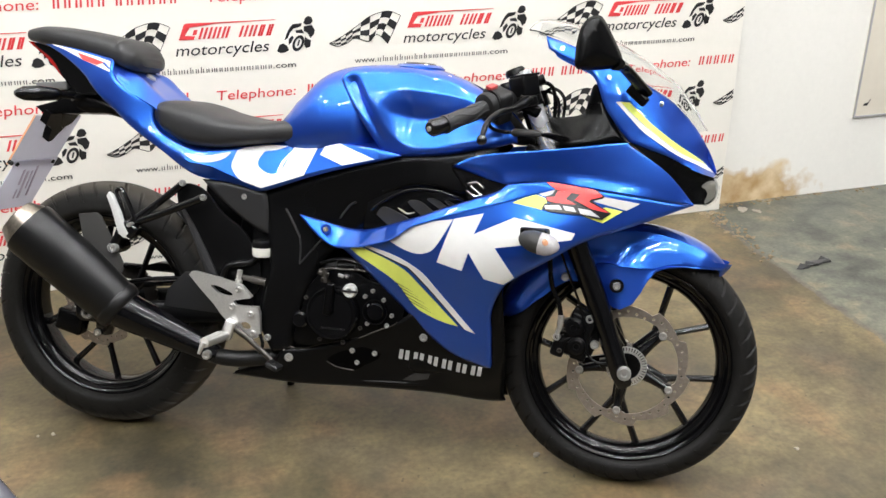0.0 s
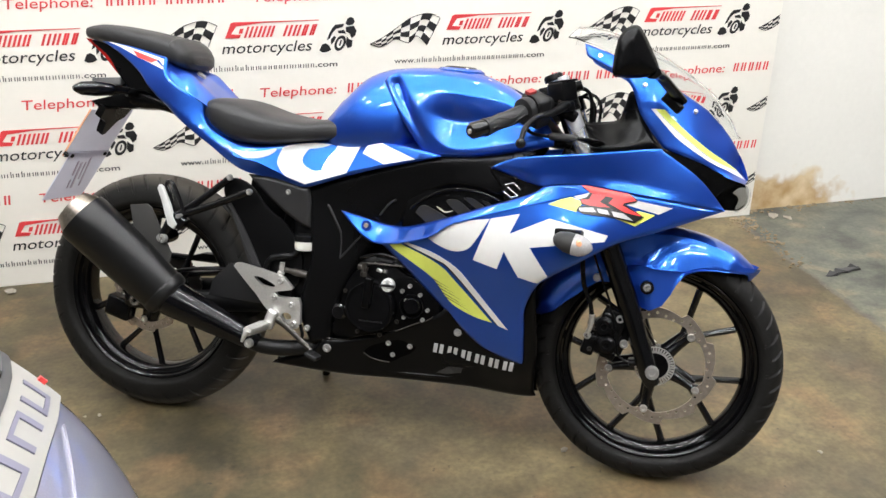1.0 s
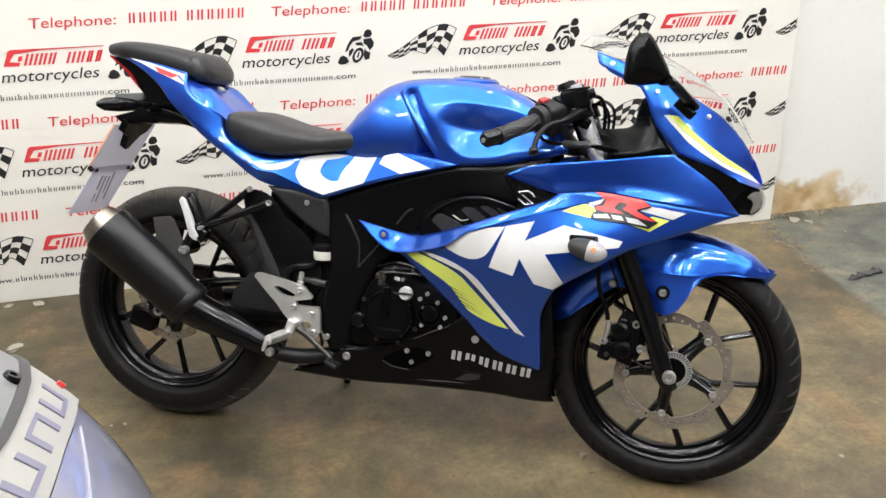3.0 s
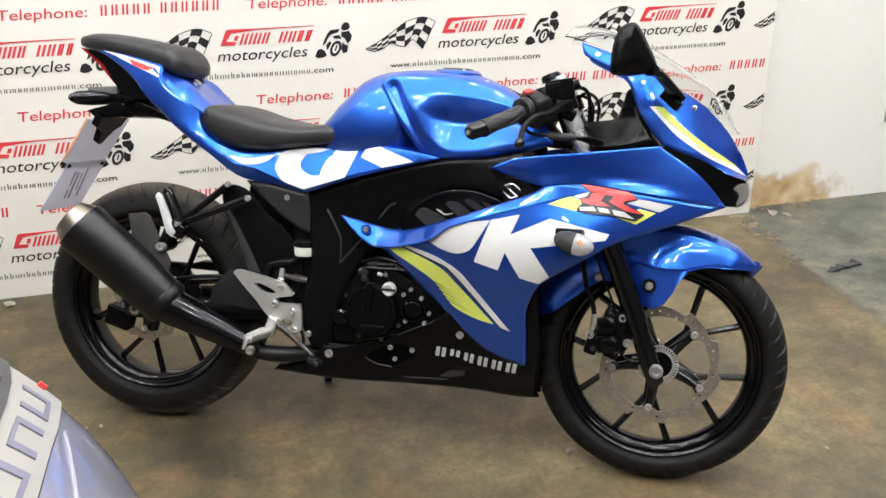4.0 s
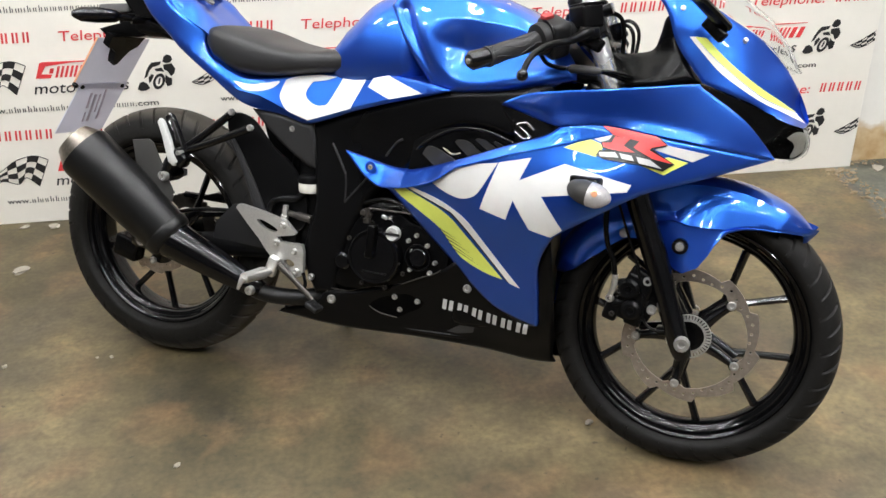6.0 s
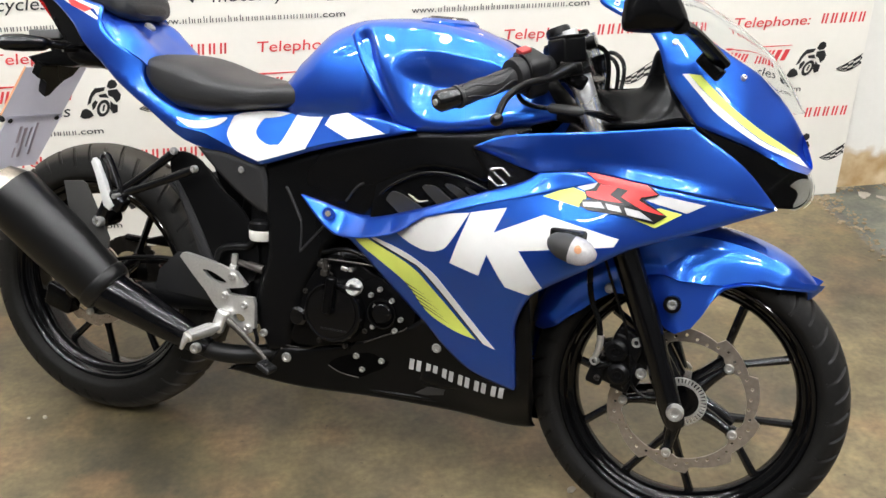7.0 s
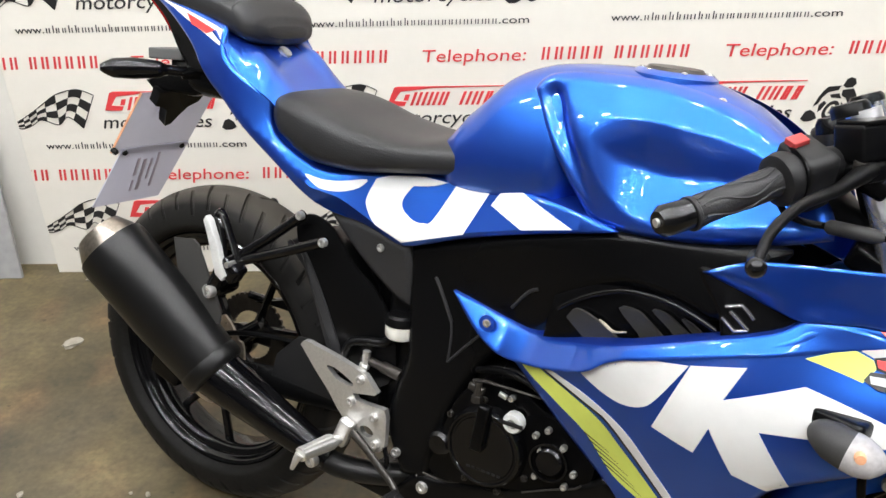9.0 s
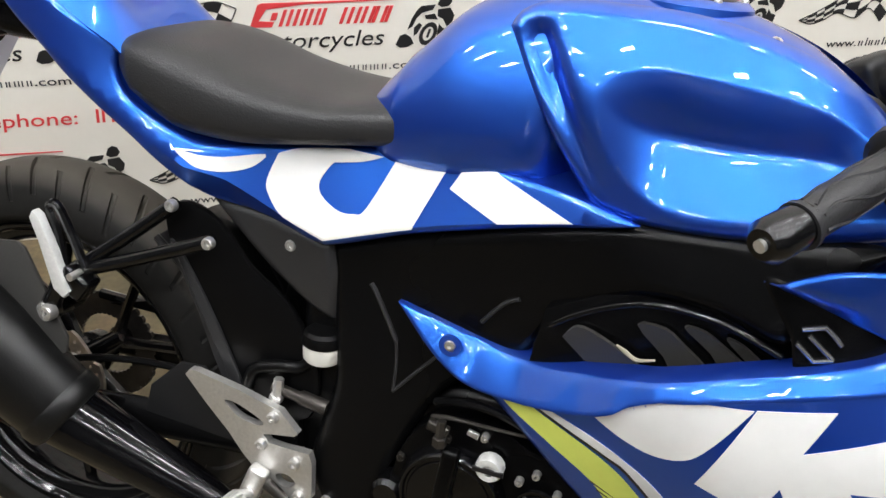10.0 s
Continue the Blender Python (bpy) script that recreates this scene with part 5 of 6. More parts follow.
# ---- bars and controls
def bars(s):
    g = lambda x, y, z: (x, s * y, z)
    bar = part("handlebar", tube([g(.90, .30, .82), g(1.0, .16, .872), g(1.045, .1, .885)], .0115, 12, 1), BLACKP, bike)
    grip = bmesh.new()
    a, b = Vector(g(.908, .289, .824)), Vector(g(.985, .186, .866))
    n = 60
    side_a = Vector((0, 0, 1)).cross(b - a).normalized()
    side_b = (b - a).normalized().cross(side_a)
    tube([a + (b - a) * (k / n) for k in range(n + 1)], [.0164 + (.0028 if k < 3 else 0) + .0035 * max(0.0, (k - n + 12) / 12) for k in range(n + 1)], 28, 1, grip)
    waves = []
    for m in range(7):
        ph = 2 * math.pi * m / 7
        wave = []
        for k in range(25):
            u = .08 + .78 * k / 24
            th = ph + .35 * math.sin(9 * u + m)
            wave.append(a + (b - a) * u + (side_a * math.cos(th) + side_b * math.sin(th)) * .0163)
        waves.append(tube(wave, .0016, 5, 1))
    grip_ob = part("grip", grip, SEATM, bar, "rubber grip with wavy ribs")
    for w in waves:
        part("grip_rib", w, SEATM, grip_ob)
    part("bar_end", tube([g(.885, .321, .8155), g(.889, .315, .817), g(.912, .283, .8265)], [.012, .0175, .0165], 20, 1), GLOSSB, bar)
    part("bar_tip", tube([g(.8835, .3235, .8147), g(.886, .320, .816)], .005, 12, 1), STEEL, bar)
    sw = box(g(.996, .165, .868), (.046, .06, .07), .013, rot=(20, -17, 52 * -s))
    tube([g(.972, .203, .859), g(.974, .2, .86), g(.98, .193, .863), g(.984, .187, .865)], [.022, .029, .031, .029], 24, 1, sw)
    tube([g(1.0, .156, .874), g(1.03, .118, .882)], [.022, .02], 18, 1, sw)
    part("switch_box", sw, GREYP, bar)
    part("seam", tube([g(.985, .186, .8655), g(.987, .184, .866)], .0325, 24, 1), BLACKP, bar)
    part("clamp", tube([g(1.062, .098, .865), g(1.048, .098, .897)], .03, 20, 1), BLACKP, bar)
    lev = tube([g(1.06, .135, .878), g(1.057, .15, .88), g(1.037, .20, .863), g(1.013, .27, .852), g(.997, .32, .83), g(.994, .35, .804)], [.012, .0115, .007, .0058, .0052, .005], 12, flat=1.1)
    part("perch", box(g(1.05, .135, .876), (.05, .034, .022), .006, rot=(8, -12, 35 * s)), BLACKP, bar)
    part("perch_bolt", bolt_bm(g(1.05, .152, .885), (0, .3 * s, 1), .008, .006), DARKS, bar)
    part("lever", lev, BLACKP, bar, "black brake lever" if s < 0 else "black clutch lever")
    ball = bmesh.new()
    bmesh.ops.create_uvsphere(ball, u_segments=16, v_segments=10, radius=.0105)
    bmesh.ops.translate(ball, vec=g(.994, .352, .8), verts=ball.verts)
    part("lever_ball", ball, GLOSSB, bar)
    return bar


right_bar = bars(-1)
left_bar = bars(1)
mc = box((1.047, -.128, .909), (.044, .05, .042), .005, rot=(8, -8, -38))
box((1.046, -.127, .932), (.0442, .0502, .005), .002, bm=mc, rot=(8, -8, -38))
part("brake_reservoir", mc, BLACKP, right_bar, "square black fluid reservoir")
part("clamp_cap", box((1.06, -.09, .905), (.03, .03, .022), .005, rot=(0, 20, -30)), STEEL, right_bar, "bright clamp cap")
part("switch_plug", tube([(1.06, -.085, .918), (1.086, -.085, .929)], .011, 12, 1), BLACKP, right_bar)
part("stop_switch", box((.984, -.178, .9035), (.022, .016, .009), .002, rot=(20, -17, 52)), SWRED, right_bar, "red switch")
part("brake_hose", tube([(1.06, -.09, .905), (1.085, -.075, .92), (1.105, -.06, .905), (1.11, -.055, .85), (1.1, -.07, .77)], .0045, 8), BLACKP, right_bar)
part("cable_sleeve", tube([(1.028, -.15, .812), (1.033, -.15, .812), (1.08, -.15, .811), (1.09, -.15, .811)], [.005, .0085, .0085, .005], 14, 1), VANE, right_bar)
part("throttle_cable", tube([(.975, -.165, .835), (.985, -.16, .82), (1.005, -.155, .813), (1.03, -.15, .812)], .004, 8), BLACKP, right_bar)
for k in range(3):
    part("throttle_cable", tube([(1.085, -.15, .811), (1.11, -.147 + .006 * k, .812 - .004 * k), (1.14, -.13 + .01 * k, .806 - .006 * k), (1.17, -.08, .79)], .0028, 8), BLACKP, right_bar)
part("clutch_cable", tube([(1.05, .12, .885), (1.08, .1, .905), (1.11, .06, .88), (1.11, .04, .80)], .004, 8), BLACKP, left_bar)
part("clutch_cable", tube([(1.05, .11, .88), (1.09, .08, .912), (1.125, .03, .885), (1.12, .0, .8)], .004, 8), BLACKP, left_bar)

# ---- tank
def pinch(v):
    """The tank's flanks swell towards the seat and draw in behind the side covers."""
    a = min(max((0.905 - v.z) / 0.045, 0.0), 1.0)
    b = min(max((v.x - 0.67) / 0.06, 0.0), 1.0)
    c = min(max((0.89 - v.z) / 0.09, 0.0), 1.0) * min(max((v.z - 0.735) / 0.02, 0.0), 1.0)
    b = b * b * (3 - 2 * b)
    return Vector((v.x, v.y * (1 - 0.42 * a * a * (3 - 2 * a) * b) * (1 + 0.09 * c * c * (3 - 2 * c) * (1 - b)), v.z))


tank = part("fuel_tank", loft([(.462, .035, .75, .79), (.48, .065, .73, .822), (.514, .088, .72, .862), (.57, .102, .715, .916), (.627, .106, .715, .94), (.727, .106, .73, .949), (.832, .102, .742, .944), (.909, .09, .75, .918), (.96, .075, .76, .885), (.99, .04, .78, .85)], 64, 9, 2.5, warp=pinch), BLUE, bike, "gloss blue fuel tank with knee hollows")
TKB = surface([(.63, .905, .106), (.70, .93, .094), (.80, .932, .09), (.9, .912, .088), (.97, .88, .08), (.66, .865, .122), (.735, .754, .118), (.83, .75, .138), (.95, .768, .145), (1.035, .79, .132), (.74, .895, .116), (.84, .895, .114), (.93, .868, .114), (.995, .83, .122), (.72, .82, .128)], 0.05)
RIM_UP = np.array(spline([(.727, .865), (.736, .882), (.765, .891), (.81, .8925), (.86, .888), (.90, .883), (.94, .870), (1.0, .835)], 8))
RIM_LOW = np.array(spline([(.727, .855), (.738, .825), (.755, .80), (.785, .776), (.82, .767), (.87, .773), (.92, .786), (1.0, .80)], 8))


def valley(Q):
    """A tapering valley just ahead of the cover's rear lip."""
    a, b = np.array((.628, .907)), np.array((.735, .752))
    t = (b - a) / np.hypot(*(b - a))
    s = (Q - a) @ t / np.hypot(*(b - a))
    d = (Q - a) @ np.array((-t[1], t[0]))
    fade = np.clip((s + .02) / .14, 0, 1) * np.clip((1 - s) / .7, 0, 1)
    return .02 * np.exp(-((d - .017 - .007 * (1 - s)) / (.009 + .005 * (1 - s))) ** 2) * fade


def hollow(Q, depth=0.036):
    """The wedge-shaped knee hollow: a wall that falls in under its upper rim, and a floor that slopes out to its lower one."""
    x, z = Q[:, 0], Q[:, 1]
    up, low = np.interp(x, RIM_UP[:, 0], RIM_UP[:, 1]), np.interp(x, RIM_LOW[:, 0], RIM_LOW[:, 1])
    s = np.clip((up - z) / np.maximum(up - low, 0.012), 0, 1)
    a, b = np.clip((x - .727) / .075, 0, 1), np.clip((1.02 - x) / .1, 0, 1)
    wall, floor_ = s / .5, (1 - s) / .5
    fall = np.maximum(-np.log(np.exp(-9 * wall) + np.exp(-9 * floor_) + 1e-9) / 9, 0)
    return depth * fall * (.35 * a + .65 * a * a * (3 - 2 * a)) * (b * b * (3 - 2 * b))


RIM_EVEN = np.stack([np.arange(.736, .998, .004), np.interp(np.arange(.736, .998, .004), RIM_UP[:, 0], RIM_UP[:, 1])], 1)
TK = [(.63, .91, 1), (.64, .926), (.664, .936), (.71, .941), (.80, .940), (.88, .925), (.945, .898), (.99, .864), (1.03, .82), (1.038, .79, 1), (.95, .766), (.83, .748), (.76, .743), (.735, .752, 1), (.69, .815), (.655, .87)]
side_tank, TKR = panel("tank_side_cover", TK, lambda Q: TKB(Q) - hollow(np.asarray(Q)) - valley(np.asarray(Q)), BLUE, "gloss blue tank side cover with a scooped knee hollow", 0.012, 0.014, step=0.005, lines=[RIM_EVEN - (0, d) for d in (-0.002, 0.001, 0.004)])
cap = lathe([(0, .018), (.05, .018), (.058, .012), (.06, 0), (.0, 0)], (.79, 0, .933), seg=48, closed=False, direction=(0.02, 0, 1))
lid = part("filler_ring", cap, BLUE, tank)
part("filler_cap", lathe([(0, .012), (.036, .012), (.04, .008), (.04, 0)], (.79, 0, .9435), seg=40, closed=False, direction=(0.02, 0, 1)), DARKS, lid, "dark steel filler cap")
for k in range(6):
    a = math.radians(60 * k)
    part("cap_bolt", bolt_bm((.79 + .047 * math.cos(a), .047 * math.sin(a), .9495), (0, 0, 1), .004, .003), STEEL, lid)
part("tank_bolt", bolt_bm((.872, -.062, .924), (.2, -.4, 1), .0055, .003), STEEL, tank)
part("front_cover", loft([(.93, .07, .80, .88), (.98, .09, .79, .875), (1.03, .075, .78, .83), (1.07, .05, .78, .80)], 24, 4), GREYP, bike, "dark plastic cover ahead of the tank")
part("ignition_lock", lathe([(0, .02), (.016, .02), (.02, .012), (.02, 0)], (1.0, 0, .90), closed=False, direction=(-.3, 0, 1), seg=24), BLACKP, bike)

# ---- seats and tail
rider_seat = part("rider_seat", loft([(.166, .055, .80, .824), (.178, .097, .79, .84), (.203, .117, .768, .845), (.26, .124, .738, .84), (.34, .122, .736, .818), (.43, .116, .75, .806), (.5, .106, .76, .812), (.545, .085, .768, .806), (.562, .05, .777, .795)], 44, 7, 3.5), SEATM, bike, "black grained vinyl rider seat")
part("pillion_seat", loft([(-.188, .03, .978, .99), (-.175, .06, .97, 1.003), (-.13, .078, .96, 1.010), (-.05, .088, .944, 1.005), (.05, .092, .922, .99), (.085, .093, .908, .98)], 40, 6, 3.0), SEATM, bike, "black grained pillion seat")
part("pillion_pad", loft([(.06, .088, .918, .976), (.08, .093, .91, .985), (.098, .09, .906, .974), (.113, .075, .911, .956), (.121, .05, .92, .94)], 40, 6, 3.0), SEATM, bike, "padded front of the pillion seat")
TWB = surface([(-.16, .972, .06), (-.06, .945, .087), (.07, .932, .102), (.078, .903, .114), (.03, .866, .113), (.12, .825, .121), (.178, .83, .103), (.08, .822, .121), (.16, .756, .124), (.25, .695, .124), (.24, .745, .108), (.35, .66, .114), (.455, .646, .12), (.6, .69, .126), (.785, .747, .138), (.55, .758, .086), (.40, .742, .088), (.31, .733, .098), (.62, .768, .1), (.70, .763, .119)], 0.08)
TAIL_CREASE = ((-.1, .03, .08, .115, .16, .212, .273, .324, .394, .453, .555, .59, .64, .715, .787), (.9, .866, .833, .806, .775, .741, .706, .698, .672, .657, .692, .703, .717, .736, .747))


def TWs(Q):
    """The tail's flank: an upper face, and a lower one that tucks in below a crease."""
    Q = np.asarray(Q, float)
    return TWB(Q) - .9 * np.clip(np.interp(Q[:, 0], *TAIL_CREASE) - Q[:, 1], 0, .03) * np.interp(Q[:, 0], (.03, .09, .22, .28), (0, .5, .5, 1))


TAIL = [(-.16, .974, 1), (-.1, .968), (-.03, .957), (.04, .941), (.074, .932), (.081, .905), (.09, .887), (.114, .868), (.15, .847), (.178, .832), (.179, .802), (.198, .772), (.25, .745), (.299, .734), (.385, .745), (.464, .756), (.53, .762), (.619, .767), (.706, .763), (.788, .749, 1), (.747, .736), (.656, .713), (.556, .683), (.452, .647), (.388, .657), (.33, .663), (.285, .672),
        (.253, .69), (.212, .722), (.16, .756), (.115, .789), (.08, .821), (.055, .841), (.028, .866), (-.002, .898), (-.058, .936), (-.12, .964)]
tail, TLR = panel("tail_panel", TAIL, TWs, BLUE, "gloss blue tail panel", 0.003, 0.006, lines=[np.stack([np.arange(.05, .78, .005), np.interp(np.arange(.05, .78, .005), *TAIL_CREASE)], 1)])
for n, b in enumerate(tail):
    s = (-1, 1)[n]
    decal("graphic", [(.261, .725), (.289, .721), (.321, .723), (.367, .733), (.358, .72), (.342, .712), (.322, .707), (.301, .706), (.283, .71)], TLR, WHITE, b, "white graphic", 3, side=s, lift=.0022, step=.004)
    decal("graphic", [(.383, .737, 1), (.404, .745), (.439, .751), (.464, .754, 1), (.506, .753, 1), (.482, .744), (.45, .738, 1), (.444, .73), (.437, .714), (.443, .701), (.464, .69), (.483, .69), (.498, .699), (.524, .7605, 1), (.585, .765, 1), (.555, .69, 1), (.453, .655, 1), (.401, .67), (.378, .692), (.374, .708)], TLR, WHITE, b, "white graphic", 5, side=s, lift=.0022, step=.004)
    decal("graphic", [(.603, .765), (.637, .766), (.725, .737), (.649, .719), (.589, .739)], TLR, WHITE, b, "white graphic", side=s, lift=.0022, step=.004)
    decal("stripe", [(-.11, .9675), (-.03, .953), (.07, .929), (.074, .904), (.002, .928), (-.06, .953)], TLR, WHITE, b, "white stripe", side=s)
    decal("stripe", [(-.022, .947), (.055, .926), (.036, .919), (-.005, .93)], TLR, RED, b, "red stripe", side=s, lift=0.002)
for b, s in zip(tail, (-1, 1)):
    rail = bmesh.new()
    xs = np.linspace(.26, .78, 40)
    zt = np.interp(xs, (.26, .28, .36, .45, .564, .669, .787), (.744, .737, .742, .754, .764, .766, .75))
    yo = TWs(np.stack([xs, zt], 1)) - .007
    for d in (0.0, -.003):
        ro = [rail.verts.new((x, s * y, z - .003 + d)) for x, y, z in zip(xs, yo, zt)]
        ri = [rail.verts.new((x, s * .07, z + .012 + d)) for x, y, z in zip(xs, yo, zt)]
        for k in range(39):
            rail.faces.new((ro[k], ro[k + 1], ri[k + 1], ri[k]))
    part("seat_rail", rail, BLUE, b)
part("tail_cowl", loft([(-.185, .012, .955, .973), (-.1, .045, .91, .966), (0, .07, .86, .94), (.07, .108, .83, .92), (.115, .11, .79, .892), (.16, .098, .76, .86), (.22, .088, .72, .815), (.33, .06, .69, .735)], 48, 5, 5.0), BLUE, bike, "gloss blue tail cowl between the seats")


def saddle():
    """The cowl's front: shoulders at both sides, hollow in the middle round the lock."""
    bm = bmesh.new()
    ys = [.112 * (k / 16 - 1) for k in range(33)]
    rows = []
    for i in range(31):
        x = .055 + .17 * i / 30
        mid = float(np.interp(x, (.05, .07, .115, .16, .22), (.925, .92, .892, .86, .815)))
        top = float(np.interp(x, (.05, .1, .12, .132, .145, .175, .2, .23), (.916, .906, .902, .894, .88, .852, .828, .8)))
        rim = float(np.interp(x, (.05, .081, .09, .114, .15, .178, .23), (.93, .904, .887, .867, .846, .831, .79)))
        row = []
        for y in ys:
            a = abs(y)
            u = min(max((a - .035) / .05, 0), 1)
            z = mid + (max(top, mid) - mid) * u * u * (3 - 2 * u)
            v = min(max((a - .066) / .046, 0), 1)
            row.append(bm.verts.new((x, y * (1 if x < .15 else 1 - .8 * (x - .15)), z + (rim - .002 - z) * v ** 1.4)))
        rows.append(row)
    for a, b in zip(rows, rows[1:]):
        for j in range(32):
            bm.faces.new((a[j], b[j], b[j + 1], a[j + 1]))
    bmesh.ops.recalc_face_normals(bm, faces=bm.faces)
    bmesh.ops.solidify(bm, geom=bm.faces[:], thickness=-.003)
    return bm


part("cowl_saddle", saddle(), BLUE, bike, "gloss blue saddle between the seats", 60)
for s in (-1, 1):
    part("cowl_gap", tube([(.1, s * .046, .905), (.121, s * .049, .892), (.146, s * .054, .873), (.165, s * .058, .856)], .0013, 6), INKB, bike)
part("lock_recess", prism([(.108, .882), (.118, .88), (.142, .861), (.138, .858), (.116, .868)], -.012, .012, .002), DEEP, bike)
part("seat_lock", lathe([(0, .004), (.004, .004), (.0115, .006), (.0125, 0)], (.1145, -.0, .8945), closed=False, direction=(.62, 0, .78), seg=24), STEEL, bike, "round silver seat lock")
panel("tail_lamp", [(-.196, .973, 1), (-.167, .967), (-.125, .938), (-.086, .892), (-.094, .885), (-.142, .932), (-.184, .963)], lambda Q: .03 + .1 * (np.asarray(Q)[:, 0] + .19), TAILRED, "red tail lamp lens", 0.0, 0.006)
panel("tail_underside", [(-.175, .969), (-.06, .942), (.01, .9), (.03, .866), (.01, .85), (-.045, .852), (-.086, .886), (-.12, .93)], lambda Q: .034 + .2 * (np.asarray(Q)[:, 0] + .18), BLACKP, "black tail underside", 0.0, 0.006)
part("undertail", loft([(-.1, .04, .81, .868), (-.04, .055, .80, .86), (.03, .06, .80, .84), (.09, .055, .78, .81), (.2, .05, .72, .76), (.4, .06, .67, .70)], 28, 4, 3.2), BLACKP, bike)


def plate_hanger():
    d = Vector((-.165, 0, -.25)).normalized()
    q = Vector((0, 0, -1)).rotation_difference(d)
    m = Matrix.Translation((-.16, .0, .80)) @ q.to_matrix().to_4x4()
    hang = part("plate_hanger", prism([(-.06, .845), (.03, .855), (.03, .82), (-.05, .80), (-.15, .80), (-.17, .815)], -.05, .05, .006), BLACKP, bike)
    bm = bmesh.new()
    for poly in ([(-.06, .02), (.06, .02), (.05, -.008), (.03, -.02), (.018, -.04), (.008, -.062), (-.004, -.066), (-.012, -.05), (-.02, -.026), (-.036, -.016), (-.054, -.012)],):
        lo = [bm.verts.new((.036, y, z)) for y, z in poly]
        hi = [bm.verts.new((.016, y, z)) for y, z in poly]
        bm.faces.new(lo), bm.faces.new(hi[::-1])
        for i in range(len(lo)):
            j = (i + 1) % len(lo)
            bm.faces.new((lo[i], hi[i], hi[j], lo[j]))
    part("bracket", bm, BLACKP, hang).matrix_basis = m
    up = part("number_plate", box((.012, .02, -.075), (.004, .19, .15), .0015), BACKP, bike, "grey plate carrier with a paler plate below it")
    up.matrix_basis = m
    part("plate_edge", box((.0115, -.0755, -.075), (.005, .0012, .15), .0005), AMBER, up, "amber plate edge")
    low = part("lower_plate", box((.018, .025, -.215), (.003, .17, .16), .0015), PLATE, up, "paler lower plate")
    for k, (yy, zz, w, h) in enumerate(((.0, -.19, .006, .05), (.022, -.215, .007, .09), (.036, -.2, .004, .06), (.052, -.205, .005, .1), (.012, -.245, .004, .03))):
        part("faded_mark", box((.0205, yy, zz), (.002, w, h), .0, rot=(12, 0, 0)), SMUDGE, low)
    for yy, zz in ((-.05, -.145), (.095, -.145), (-.075, -.14)):
        part("plate_screw", bolt_bm((.015, yy, zz), (1, 0, 0), .006, .008), BLACKP, up)
    part("plate_lamp", box((-.128, 0, .866), (.085, .085, .02), .004, rot=(0, -4, 0)), LAMPG, hang, "grey plate lamp box")
    part("lamp_bracket", box((-.085, 0, .845), (.08, .06, .03), .005), BLACKP, hang)
    for s in (-1, 1):
        part("indicator_stem", tube([(-.02, s * .03, .845), (-.05, s * .075, .842)], .011, 10, 1), BLACKP, hang)
        part("rear_indicator", tube([(-.045, s * .07, .845), (-.062, s * .098, .847), (-.07, s * .11, .847), (-.092, s * .145, .847), (-.11, s * .172, .846), (-.121, s * .19, .846)], [.009, .009, .015, .0185, .0165, .005], 18, flat=.9), GLOSSB, hang, "dark pointed indicator")


plate_hanger()

# ---- frame covers and everything dark between
FRW = surface([(.56, .6, .096), (.45, .64, .094), (.592, .692, .106), (.783, .745, .128), (.908, .76, .14), (.94, .70, .16), (.80, .66, .132), (.685, .554, .106), (.60, .5, .1), (.537, .356, .1), (.474, .262, .098), (.433, .344, .098), (.46, .5, .102)], 0.1)
FRAME = [(.452, .645, 1), (.592, .692), (.70, .725), (.785, .747), (.91, .764), (1.0, .775), (.97, .735), (.95, .70), (.931, .67), (.879, .679), (.812, .677), (.761, .655), (.724, .626), (.706, .596), (.69, .57), (.645, .535), (.60, .49), (.565, .42), (.54, .35), (.527, .268, 1), (.474, .258, 1), (.44, .335), (.452, .41), (.468, .47), (.462, .55)]
frames, FRR = panel("frame_cover", FRAME, FRW, BLACKP, "satin black frame cover", 0.01, 0.014)
for n, b in enumerate(frames):
    s = (-1, 1)[n]
    # highlights along the cover's creases, put in as thin lines of paler plastic
    for path, r in (([(.506, .608), (.512, .6), (.528, .572), (.542, .546)], .003), ([(.542, .546), (.545, .52), (.544, .482)], .0018), ([(.544, .482), (.568, .511), (.596, .544)], .0022), ([(.64, .597), (.655, .617), (.668, .631), (.68, .637)], .0026)):
        part("crease", tube([(x, s * (float(FRW(np.array([(x, z)]))[0]) + .0005), z) for x, z in path], r, 8, 3), COVER, b)
    part("bolt", bolt_bm((.467, s * .1, .298), (0, s, 0), .008, .006), STEEL, b)
REARW = surface([(.33, .66, .085), (.45, .645, .1), (.46, .53, .09), (.40, .6, .09)])
rear_cover, _ = panel("rear_frame_cover", [(.288, .664, 1), (.36, .661), (.455, .645, 1), (.464, .60), (.461, .545, 1), (.434, .552), (.37, .592), (.312, .64)], REARW, COVER, "charcoal rear frame cover", 0.007, 0.012)
for n, b in enumerate(rear_cover):
    s = (-1, 1)[n]
    part("bolt", bolt_bm((.402, s * .091, .63), (0, s, 0), .007, .005), STEEL, b)

